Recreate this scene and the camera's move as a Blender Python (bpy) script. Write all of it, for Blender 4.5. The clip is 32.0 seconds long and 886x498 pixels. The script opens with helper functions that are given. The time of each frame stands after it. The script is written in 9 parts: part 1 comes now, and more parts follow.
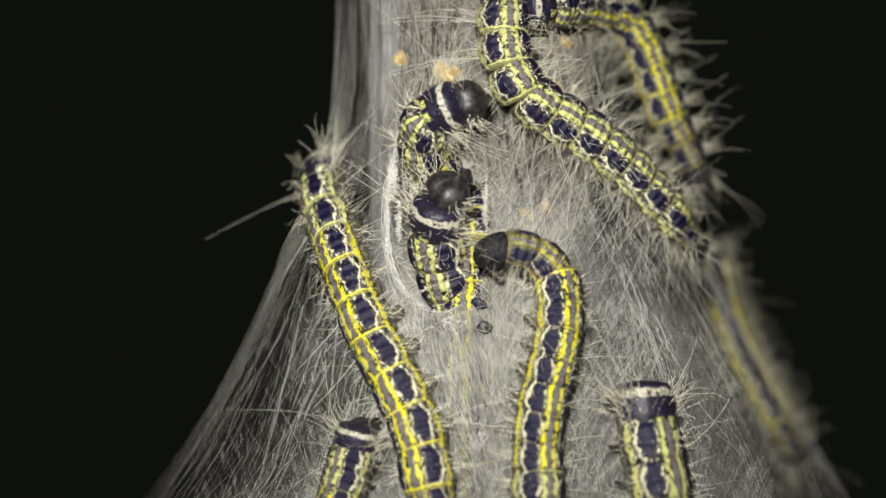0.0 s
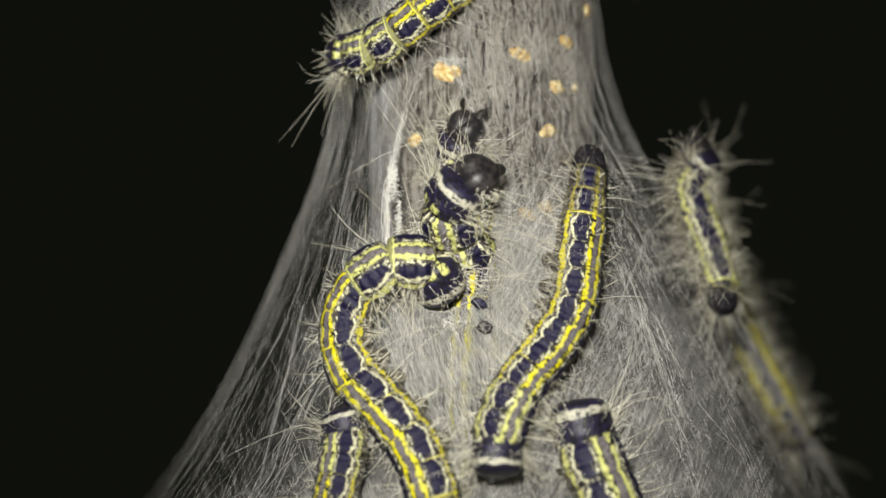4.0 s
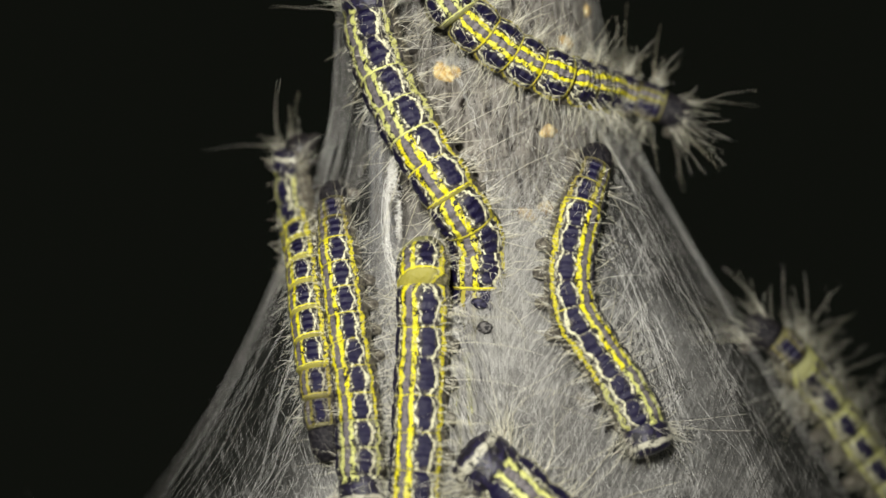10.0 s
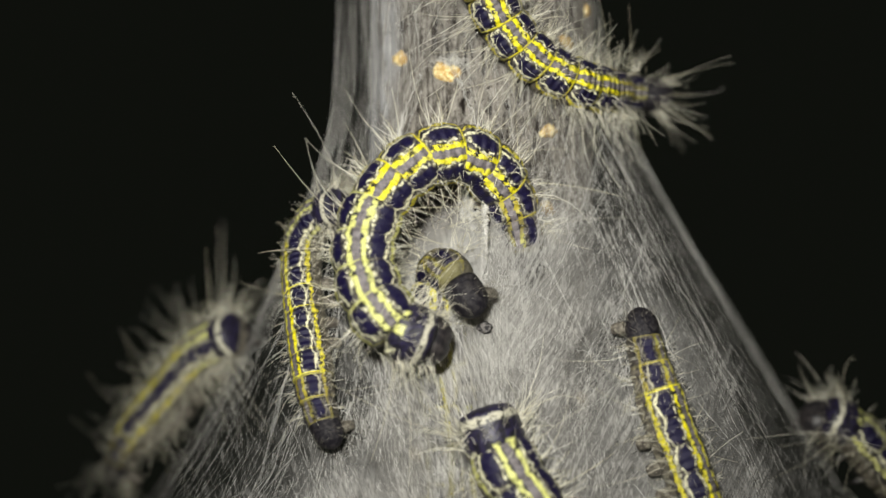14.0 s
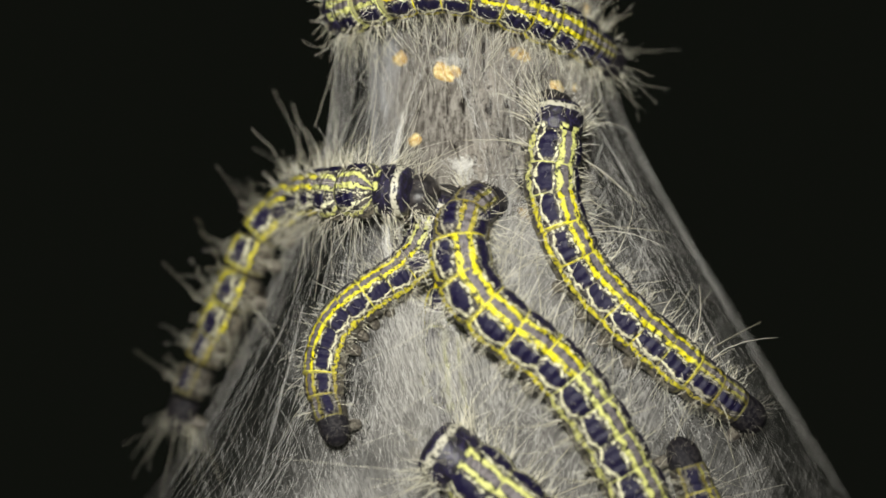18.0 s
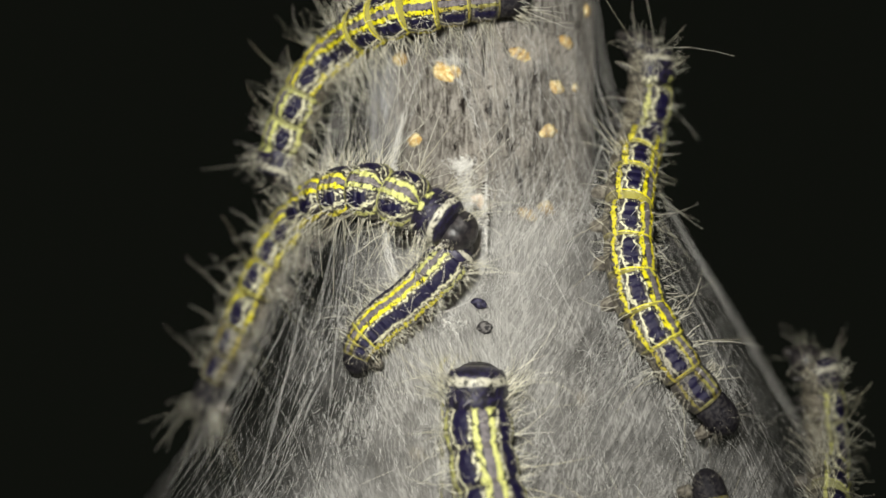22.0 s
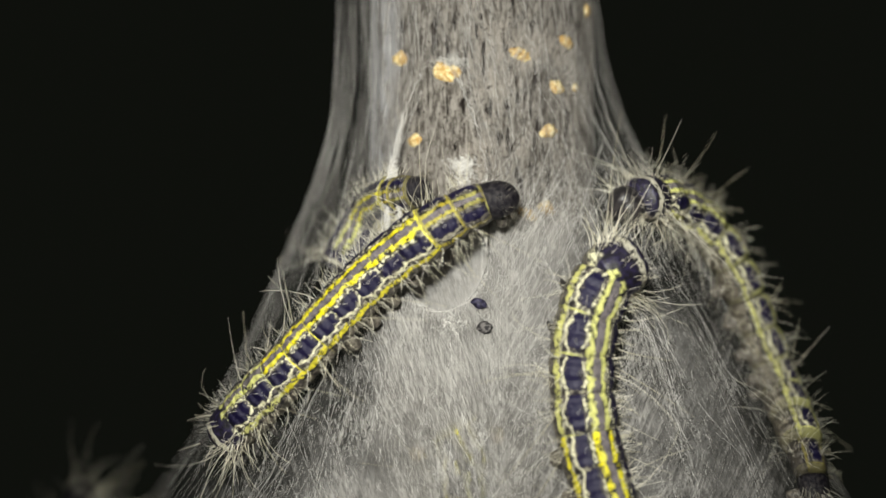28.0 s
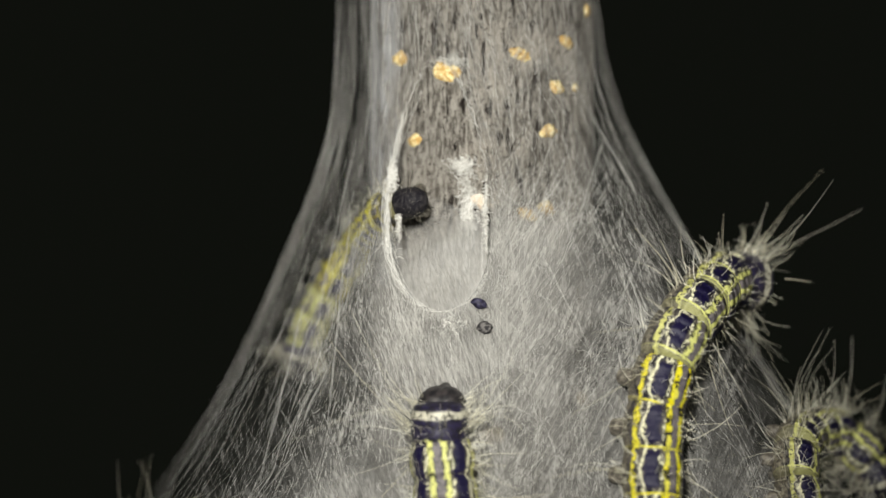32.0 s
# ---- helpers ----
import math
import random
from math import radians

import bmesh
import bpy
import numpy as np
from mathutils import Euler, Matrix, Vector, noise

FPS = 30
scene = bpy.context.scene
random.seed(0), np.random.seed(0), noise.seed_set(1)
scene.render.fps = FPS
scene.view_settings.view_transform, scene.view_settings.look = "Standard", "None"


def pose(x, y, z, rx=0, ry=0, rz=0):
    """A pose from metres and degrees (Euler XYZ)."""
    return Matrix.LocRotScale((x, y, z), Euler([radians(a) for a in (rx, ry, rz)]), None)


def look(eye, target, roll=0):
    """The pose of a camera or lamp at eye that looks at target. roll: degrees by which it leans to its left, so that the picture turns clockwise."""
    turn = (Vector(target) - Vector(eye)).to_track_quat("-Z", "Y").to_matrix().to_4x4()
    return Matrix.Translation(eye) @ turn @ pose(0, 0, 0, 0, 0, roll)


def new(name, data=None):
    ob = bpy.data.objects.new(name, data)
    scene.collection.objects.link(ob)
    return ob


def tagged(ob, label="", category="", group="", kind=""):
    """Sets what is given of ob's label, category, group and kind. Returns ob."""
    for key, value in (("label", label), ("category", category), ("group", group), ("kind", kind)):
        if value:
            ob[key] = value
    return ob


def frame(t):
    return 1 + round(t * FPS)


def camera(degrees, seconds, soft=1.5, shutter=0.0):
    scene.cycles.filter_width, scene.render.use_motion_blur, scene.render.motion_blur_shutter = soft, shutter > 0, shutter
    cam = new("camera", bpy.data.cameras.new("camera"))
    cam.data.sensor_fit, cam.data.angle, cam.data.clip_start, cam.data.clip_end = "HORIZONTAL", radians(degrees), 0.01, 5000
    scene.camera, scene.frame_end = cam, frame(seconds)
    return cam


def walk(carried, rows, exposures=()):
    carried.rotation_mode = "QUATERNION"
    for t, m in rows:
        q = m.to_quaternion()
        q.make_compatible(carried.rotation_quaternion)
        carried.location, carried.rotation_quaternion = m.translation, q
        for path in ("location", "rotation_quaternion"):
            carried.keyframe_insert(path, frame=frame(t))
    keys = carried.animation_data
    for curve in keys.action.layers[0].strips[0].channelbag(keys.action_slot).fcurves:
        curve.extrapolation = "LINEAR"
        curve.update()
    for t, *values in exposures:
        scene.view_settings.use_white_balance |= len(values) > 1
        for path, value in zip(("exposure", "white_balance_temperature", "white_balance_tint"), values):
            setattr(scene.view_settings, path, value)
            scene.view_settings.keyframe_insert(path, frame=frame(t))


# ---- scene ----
MM = 0.001
cam = camera(30, 32.0, soft=1.5)
walk(cam, [(0, look((0, -0.17733, 0), (0, 0, 0))), (32, look((0, -0.17733, 0), (0, 0, 0)))],
     exposures=[(0, 0.0), (32, 0.0)])
cam.data.dof.use_dof = True
cam.data.dof.focus_distance = 0.1715
cam.data.dof.aperture_fstop = 10.0

# ---- night sky and the inspection lamp beside the lens ----
world = bpy.data.worlds.new("night")
scene.world = world
world.use_nodes = True
world.node_tree.nodes["Background"].inputs[0].default_value = (0.0046, 0.0052, 0.0038, 1)
world.node_tree.nodes["Background"].inputs[1].default_value = 1.0
lamp = bpy.data.lights.new("torch", "SPOT")
lamp.energy, lamp.spot_size, lamp.spot_blend, lamp.shadow_soft_size = 2.62, radians(35), 1.0, 0.010
lamp.color = (1.0, 0.98, 0.895)
torch = new("torch", lamp)
torch.matrix_world = look((-0.019, -0.187, 0.046), (0.003, -0.004, -0.001))


# ---- node helpers ----
class Nodes:
    """Short hand for building a material's nodes."""

    def __init__(self, name):
        self.mat = bpy.data.materials.new(name)
        self.mat.use_nodes = True
        self.tree = self.mat.node_tree
        self.tree.nodes.clear()
        self.out = self.tree.nodes.new("ShaderNodeOutputMaterial")

    def node(self, kind, inputs=(), **props):
        n = self.tree.nodes.new(kind)
        for key, value in props.items():
            setattr(n, key, value)
        for key, value in dict(inputs).items():
            self.put(n.inputs[key], value)
        return n

    def put(self, socket, value):
        if isinstance(value, bpy.types.NodeSocket):
            self.tree.links.new(value, socket)
        elif value is not None:
            socket.default_value = value

    def math(self, op, a, b=None, c=None):
        n = self.node("ShaderNodeMath", operation=op)
        for i, v in enumerate((a, b, c)):
            self.put(n.inputs[i], v)
        return n.outputs[0]

    def step(self, x, lo, hi, a=0.0, b=1.0):
        n = self.node("ShaderNodeMapRange", interpolation_type="SMOOTHSTEP")
        for i, v in enumerate((x, lo, hi, a, b)):
            self.put(n.inputs[i], v)
        return n.outputs[0]

    def band(self, x, centre, half, soft):
        d = self.math("ABSOLUTE", self.math("SUBTRACT", x, centre))
        return self.step(d, half, half + soft, 1.0, 0.0)

    def mix(self, f, a, b):
        n = self.node("ShaderNodeMix", data_type="RGBA")
        for key, v in ((0, f), (6, a), (7, b)):
            self.put(n.inputs[key], v)
        return n.outputs[2]

    def noise(self, vector, scale, detail=2.0, rough=0.5, w=None):
        n = self.node("ShaderNodeTexNoise", noise_dimensions="4D" if w is not None else "3D")
        self.put(n.inputs["Vector"], vector)
        self.put(n.inputs["Scale"], scale)
        self.put(n.inputs["Detail"], detail)
        self.put(n.inputs["Roughness"], rough)
        if w is not None:
            self.put(n.inputs["W"], w)
        return n.outputs["Fac"]

    def stretch(self, vector, x, y, z):
        n = self.node("ShaderNodeVectorMath", operation="MULTIPLY")
        self.put(n.inputs[0], vector)
        n.inputs[1].default_value = (x, y, z)
        return n.outputs[0]

    def local(self):
        return self.node("ShaderNodeTexCoord").outputs["Object"]

    def chance(self):
        return self.node("ShaderNodeObjectInfo").outputs["Random"]

    def bump(self, height, distance, strength=1.0):
        return self.node("ShaderNodeBump", {"Height": height, "Distance": distance, "Strength": strength}).outputs[0]

    def skin(self, colour, rough=0.5, normal=None, **more):
        n = self.node("ShaderNodeBsdfPrincipled", {"Base Color": colour, "Roughness": rough})
        if normal is not None:
            self.put(n.inputs["Normal"], normal)
        for key, v in more.items():
            self.put(n.inputs[key.replace("_", " ")], v)
        return n.outputs[0]

    def done(self, shader):
        self.tree.links.new(shader, self.out.inputs["Surface"])
        return self.mat


YELLOW, LEMON, CREAM = (0.80, 0.71, 0.008, 1), (0.64, 0.65, 0.22, 1), (0.76, 0.74, 0.50, 1)
NAVY, BLACK, GREY = (0.006, 0.004, 0.030, 1), (0.010, 0.009, 0.013, 1), (0.19, 0.17, 0.18, 1)


def striped_skin(name, stripe, line, half_length, flank=(0.24, 0.215, 0.16, 1)):
    """Grey-violet back line between two ragged bright stripes, dark blotches in broken pale fringes, a thin ring at the rear fold."""
    n = Nodes(name)
    p, w = n.local(), n.math("MULTIPLY", n.chance(), 37.0)
    x, y, z = n.node("ShaderNodeSeparateXYZ", {0: p}).outputs
    soft = n.noise(p, 900, 2, 0.5, w)
    ragged = n.noise(p, 2000, 3, 0.7, w)
    fine = n.noise(p, 3600, 3, 0.7, n.math("ADD", w, 5.0))
    turn = n.math("ARCTAN2", n.math("ABSOLUTE", x), z)
    a = n.math("ADD", turn, n.math("MULTIPLY_ADD", soft, 0.30, -0.15))
    a = n.math("ADD", a, n.math("MULTIPLY_ADD", ragged, 0.44, -0.22))
    straight = n.math("DIVIDE", y, half_length)
    v = n.math("ADD", straight, n.math("MULTIPLY_ADD", ragged, 0.7, -0.35))
    ring_v = n.math("ADD", straight, n.math("MULTIPLY_ADD", soft, 0.16, -0.08))
    # dark ground with grey speckle
    col = n.mix(n.step(ragged, 0.44, 0.58), BLACK, (0.10, 0.088, 0.080, 1))
    # back line and the two stripes
    col = n.mix(n.math("MULTIPLY", n.band(turn, 0.0, 0.11, 0.05), n.step(fine, 0.36, 0.58, 0.35, 1.0)), col, GREY)
    tone = n.mix(n.step(soft, 0.40, 0.66, 0.0, 0.45), stripe, (0.66, 0.66, 0.20, 1))
    col = n.mix(n.math("MULTIPLY", n.band(a, 0.25, 0.072, 0.045), n.step(ragged, 0.40, 0.47)), col, tone)
    # dark blotches in a row, with pale flecks between and a broken pale edge towards the back
    wave = n.math("MULTIPLY", n.math("COSINE", n.math("MULTIPLY", straight, 3.1)), 0.08)
    length = n.math("ABSOLUTE", n.math("ADD", v, 0.06))
    between = n.math("MULTIPLY", n.band(a, 0.70, 0.24, 0.10), n.step(length, 0.66, 0.80))
    col = n.mix(n.math("MULTIPLY", between, n.step(fine, 0.53, 0.58)), col, n.mix(0.35, line, GREY))
    col = n.mix(n.math("MULTIPLY", n.band(n.math("ADD", a, wave), 0.47, 0.030, 0.03), n.step(fine, 0.46, 0.52)), col, line)
    blotch = n.math("MULTIPLY", n.band(n.math("ADD", a, n.math("MULTIPLY", wave, -0.4)), 0.73, 0.20, 0.05), n.step(length, 0.70, 0.82, 1.0, 0.0))
    col = n.mix(blotch, col, NAVY)
    # wavy side line, then the yellow one below it
    col = n.mix(n.math("MULTIPLY", n.band(n.math("SUBTRACT", a, wave), 1.02, 0.028, 0.03), n.step(fine, 0.36, 0.44)), col, line)
    col = n.mix(n.math("MULTIPLY", n.band(n.math("ADD", a, n.math("MULTIPLY", wave, 0.6)), 1.19, 0.020, 0.025), n.step(fine, 0.42, 0.50)), col, n.mix(0.5, line, GREY))
    col = n.mix(n.math("MULTIPLY", n.band(a, 1.34, 0.060, 0.05), n.step(fine, 0.40, 0.48)), col, n.mix(0.3, stripe, (0.34, 0.30, 0.10, 1)))
    under = n.mix(n.step(fine, 0.40, 0.60), (0.05, 0.044, 0.038, 1), flank)
    col = n.mix(n.step(a, 1.50, 1.66), col, under)
    # rear fold: olive skin, a thin bright ring, a dark groove
    olive = n.mix(0.72, stripe, (0.16, 0.15, 0.08, 1))
    low = n.step(turn, 0.9, 1.5, 1.0, 0.2)
    col = n.mix(n.math("MULTIPLY", n.band(ring_v, 0.89, 0.026, 0.025), n.math("MULTIPLY", low, n.step(fine, 0.32, 0.42))), col, tone)
    col = n.mix(n.math("MULTIPLY", n.step(ring_v, 0.94, 0.98), low), col, olive)
    folds = n.math("MULTIPLY", n.math("COSINE", n.math("MULTIPLY", straight, 11.0)), 0.35)
    height = n.math("ADD", n.math("ADD", ragged, folds), n.math("MULTIPLY", n.noise(p, 7000, 2, 0.6, w), 0.5))
    return n.done(n.skin(col, n.step(fine, 0.3, 0.7, 0.34, 0.58), n.bump(height, 0.00030, 0.8), Specular_IOR_Level=0.42))


def collar_skin():
    """The first segment: a dark shield behind a pale front edge."""
    n = Nodes("collar skin")
    p, w = n.local(), n.math("MULTIPLY", n.chance(), 37.0)
    x, y, z = n.node("ShaderNodeSeparateXYZ", {0: p}).outputs
    soft, fine = n.noise(p, 1100, 2, 0.5, w), n.noise(p, 3000, 3, 0.6, w)
    v = n.math("ADD", n.math("DIVIDE", y, 0.0014), n.math("MULTIPLY_ADD", soft, 0.5, -0.25))
    turn = n.math("ARCTAN2", n.math("ABSOLUTE", x), z)
    col = n.mix(n.step(fine, 0.42, 0.6), BLACK, (0.022, 0.018, 0.050, 1))
    col = n.mix(n.math("MULTIPLY", n.band(v, -0.62, 0.15, 0.10), n.step(fine, 0.38, 0.50)), col, (0.52, 0.50, 0.40, 1))
    rear = n.math("MULTIPLY", n.step(v, 0.52, 0.70), n.band(turn, 0.28, 0.12, 0.10))
    col = n.mix(n.math("MULTIPLY", rear, n.step(fine, 0.40, 0.52)), col, LEMON)
    col = n.mix(n.math("MULTIPLY", n.step(v, 0.55, 0.75), n.math("MULTIPLY", n.step(turn, 0.9, 1.1), n.step(fine, 0.45, 0.55))), col, CREAM)
    low = n.step(turn, 1.4, 1.7)
    col = n.mix(low, col, n.mix(n.step(fine, 0.4, 0.6), (0.04, 0.037, 0.033, 1), (0.2, 0.18, 0.14, 1)))
    return n.done(n.skin(col, 0.42, n.bump(fine, 0.0002, 0.6), Specular_IOR_Level=0.4))


def plain_skin(name, dark, pale, scale, rough, bump=0.0002, spec=0.5, lo=0.42, hi=0.62):
    n = Nodes(name)
    p = n.local()
    fine = n.noise(p, scale, 4, 0.6, n.math("MULTIPLY", n.chance(), 20.0))
    col = n.mix(n.step(fine, lo, hi), dark, pale)
    return n.done(n.skin(col, rough, n.bump(fine, bump, 0.6), Specular_IOR_Level=spec))


def hair_material(name, colour, tip):
    n = Nodes(name)
    col = n.mix(n.node("ShaderNodeNewGeometry").outputs["Random Per Island"], colour, tip)
    return n.done(n.skin(col, 0.42, Specular_IOR_Level=0.4))


def silk_threads(name, thin):
    n = Nodes(name)
    chance = n.node("ShaderNodeNewGeometry").outputs["Random Per Island"]
    col = n.mix(chance, (0.50, 0.485, 0.45, 1), (0.96, 0.95, 0.92, 1))
    d = n.node("ShaderNodeBsdfDiffuse", {"Color": col}).outputs[0]
    t = n.node("ShaderNodeBsdfTransparent").outputs[0]
    n.mat.use_transparent_shadow = True
    return n.done(n.node("ShaderNodeMixShader", {0: thin, 1: d, 2: t}).outputs[0])


def silk_sheet(name, base, gain, high, low, thin_side, left_veil, dull, bright, combing):
    """Sheer spun silk: combed threads in crossing directions over a soft haze; sparse high up, dense low down."""
    n = Nodes(name)
    p = n.local()
    x, y, z = n.node("ShaderNodeSeparateXYZ", {0: p}).outputs
    around = n.math("ARCTAN2", n.math("SUBTRACT", x, 0.0055), n.math("SUBTRACT", 0.0124, y))
    warp = n.noise(p, 150, 2)
    bend = n.math("MULTIPLY", warp, 2.6)

    def combed(lean, seed, wide, tall):
        """Fine ridges that run down the sheet, leaning sideways by the given slope."""
        across = n.math("ADD", n.math("MULTIPLY", n.math("MULTIPLY_ADD", z, lean, x), wide), bend)
        v = n.node("ShaderNodeCombineXYZ", {0: across, 1: n.math("MULTIPLY", z, tall), 2: seed}).outputs[0]
        f = n.noise(v, 1.0, 2, 0.6)
        return n.step(n.math("ABSOLUTE", n.math("SUBTRACT", f, 0.5)), 0.0, 0.085, 1.0, 0.0)

    fan = n.node("ShaderNodeCombineXYZ", {0: n.math("ADD", n.math("MULTIPLY", around, 34.0), bend), 1: n.math("MULTIPLY", z, 60.0)}).outputs[0]
    f = n.noise(fan, 1.6, 3, 0.65)
    flow = n.step(n.math("ABSOLUTE", n.math("SUBTRACT", f, 0.5)), 0.0, 0.10, 1.0, 0.0)
    right = n.step(around, -0.12, 0.22)
    leaning = n.math("ADD", n.math("MULTIPLY", n.math("SUBTRACT", 1.0, right), combed(0.32, 1.0, 1500.0, 150.0)),
                     n.math("MULTIPLY", right, combed(-0.55, 7.0, 1300.0, 130.0)))
    cross = combed(0.9, 13.0, 900.0, 130.0)
    threads = n.math("ADD", n.math("MULTIPLY", flow, 0.45), n.math("ADD", n.math("MULTIPLY", leaning, 0.75), n.math("MULTIPLY", cross, 0.25)))
    felt = n.noise(p, 1300, 4, 0.7)
    cloud = n.noise(p, 130, 4, 0.6)
    dense = n.step(z, high, low, base, max(base, 0.0) + 0.36)
    side = n.step(n.math("ABSOLUTE", around), 0.35, 1.2, 0.0, thin_side)
    side = n.math("ADD", side, n.math("MULTIPLY", n.step(around, -0.55, -0.95), n.step(z, -0.014, 0.012, -0.20, left_veil)))
    side = n.math("ADD", side, n.math("MULTIPLY", n.step(around, 0.50, 0.85), n.step(z, -0.010, 0.012, -0.02, left_veil)))
    f = n.math("ADD", n.math("MULTIPLY_ADD", threads, combing, -0.38 * combing), n.math("MULTIPLY_ADD", felt, 0.5, -0.25))
    f = n.math("ADD", f, n.math("MULTIPLY_ADD", cloud, 0.8, -0.40))
    # thickest in a broad knot below the entrance
    away = n.math("ADD", n.math("POWER", n.math("ABSOLUTE", n.math("DIVIDE", n.math("SUBTRACT", x, 0.0035), 0.0085)), 2.0),
                  n.math("POWER", n.math("ABSOLUTE", n.math("DIVIDE", n.math("ADD", z, 0.005), 0.0105)), 2.0))
    knot = n.math("EXPONENT", n.math("MULTIPLY", away, -1.0))
    dense = n.math("ADD", dense, n.math("MULTIPLY", knot, 0.26))
    alpha = n.math("ADD", n.math("ADD", dense, side), n.math("MULTIPLY", f, gain))
    n_alpha = n.node("ShaderNodeClamp", {0: alpha, 1: 0.02, 2: 0.94}).outputs[0]
    shade = n.math("ADD", n.math("MULTIPLY", threads, 0.34 * combing), n.math("ADD", n.math("MULTIPLY", cloud, 0.85), n.math("MULTIPLY_ADD", knot, 0.16, n.math("MULTIPLY", felt, 0.16))))
    col = n.mix(n.step(shade, 0.36, 0.80), dull, bright)
    bump = n.bump(n.math("ADD", threads, felt), 0.0004, 0.8)
    d = n.node("ShaderNodeBsdfDiffuse", {"Color": col, "Normal": bump}).outputs[0]
    s = n.node("ShaderNodeBsdfTranslucent", {"Color": col}).outputs[0]
    cloth = n.node("ShaderNodeMixShader", {0: 0.3, 1: d, 2: s}).outputs[0]
    t = n.node("ShaderNodeBsdfTransparent").outputs[0]
    return n.done(n.node("ShaderNodeMixShader", {0: n_alpha, 1: t, 2: cloth}).outputs[0])


def veil_material():
    """Smooth bluish-white film of silk that clings to the bark."""
    n = Nodes("clinging silk film")
    p = n.local()
    x, y, z = n.node("ShaderNodeSeparateXYZ", {0: p}).outputs
    patch = n.noise(n.stretch(p, 420, 420, 130), 1.0, 3, 0.6)
    alpha = n.math("MULTIPLY", n.step(patch, 0.34, 0.64, 0.04, 0.52), n.math("MULTIPLY", n.step(x, -0.0088, -0.0080), n.step(x, -0.0040, -0.0062)))
    d = n.node("ShaderNodeBsdfDiffuse", {"Color": (0.72, 0.73, 0.76, 1)}).outputs[0]
    t = n.node("ShaderNodeBsdfTransparent").outputs[0]
    return n.done(n.node("ShaderNodeMixShader", {0: alpha, 1: t, 2: d}).outputs[0])


def bark_material():
    n = Nodes("bark")
    p = n.local()
    grain = n.noise(n.stretch(p, 2300, 2300, 560), 1.0, 5, 0.78)
    crack = n.noise(n.stretch(p, 1500, 1500, 300), 1.0, 4, 0.6)
    patch = n.noise(p, 120, 3, 0.6)
    speck = n.noise(p, 3200, 2, 0.5)
    col = n.mix(n.step(grain, 0.38, 0.60), (0.070, 0.060, 0.050, 1), (0.34, 0.318, 0.285, 1))
    col = n.mix(n.step(patch, 0.45, 0.62), col, n.mix(0.5, col, (0.44, 0.40, 0.35, 1)))
    col = n.mix(n.step(crack, 0.43, 0.36), col, (0.030, 0.022, 0.018, 1))
    col = n.mix(n.step(speck, 0.40, 0.33), col, (0.05, 0.042, 0.036, 1))
    height = n.math("ADD", n.math("MULTIPLY", grain, 0.5), n.step(crack, 0.30, 0.42))
    return n.done(n.skin(col, 0.85, n.bump(height, 0.0009, 1.0), Specular_IOR_Level=0.25))


M_SKIN = striped_skin("striped skin", YELLOW, CREAM, 0.00165)
M_PALE = striped_skin("pale striped skin", LEMON, CREAM, 0.00165)
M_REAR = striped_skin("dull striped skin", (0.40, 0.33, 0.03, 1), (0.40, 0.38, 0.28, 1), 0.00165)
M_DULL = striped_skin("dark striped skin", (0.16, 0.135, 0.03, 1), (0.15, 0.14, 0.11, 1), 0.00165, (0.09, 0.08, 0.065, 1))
M_COLLAR = collar_skin()
M_TAIL = plain_skin("dark tail plate", (0.006, 0.005, 0.009, 1), (0.034, 0.031, 0.032, 1), 2200, 0.6, 0.0004, 0.25)
M_HEAD = plain_skin("dark head shell", (0.012, 0.011, 0.013, 1), (0.042, 0.036, 0.036, 1), 1900, 0.42, 0.00015, 0.5)
M_LEG = plain_skin("dark leg", (0.014, 0.012, 0.012, 1), (0.05, 0.045, 0.04, 1), 3000, 0.4)
M_PROLEG = plain_skin("grey fleshy leg", (0.07, 0.06, 0.05, 1), (0.22, 0.2, 0.16, 1), 2500, 0.55)
M_HAIR = hair_material("pale hair", (0.62, 0.58, 0.42, 1), (0.92, 0.90, 0.80, 1))
M_DARK_HAIR = hair_material("dark hair", (0.05, 0.045, 0.04, 1), (0.45, 0.42, 0.34, 1))
M_THREAD = silk_threads("silk thread", 0.16)
M_RIM = silk_threads("thick white silk", 0.04)
M_FUZZ = silk_threads("fine silk thread", 0.14)
M_WEB = silk_sheet("spun silk", 0.03, 0.85, 0.018, -0.016, -0.28, 0.15, (0.10, 0.096, 0.088, 1), (0.66, 0.645, 0.62, 1), 0.36)
M_INNER = silk_sheet("inner silk", -0.20, 0.55, 0.012, -0.002, -0.1, 0.0, (0.66, 0.65, 0.63, 1), (0.95, 0.94, 0.92, 1), 0.06)
M_FILM = veil_material()
M_BARK = bark_material()
M_LENTICEL = plain_skin("corky tan pore", (0.50, 0.31, 0.10, 1), (0.88, 0.74, 0.40, 1), 1900, 0.8, 0.0004, 0.2)
M_VEILED = plain_skin("silk-veiled pore", (0.60, 0.50, 0.40, 1), (0.82, 0.78, 0.70, 1), 1500, 0.8, 0.0004, 0.2)
M_PELLET = plain_skin("dark dropping", (0.006, 0.005, 0.020, 1), (0.045, 0.040, 0.085, 1), 2600, 0.6, 0.0003)
M_CRUMB = plain_skin("grey crumbly dropping", (0.012, 0.011, 0.014, 1), (0.16, 0.15, 0.145, 1), 2600, 0.8, 0.0004)
M_SOIL = plain_skin("dark soil", (0.02, 0.017, 0.012, 1), (0.06, 0.05, 0.035, 1), 12, 0.95, 0.01, 0.1)


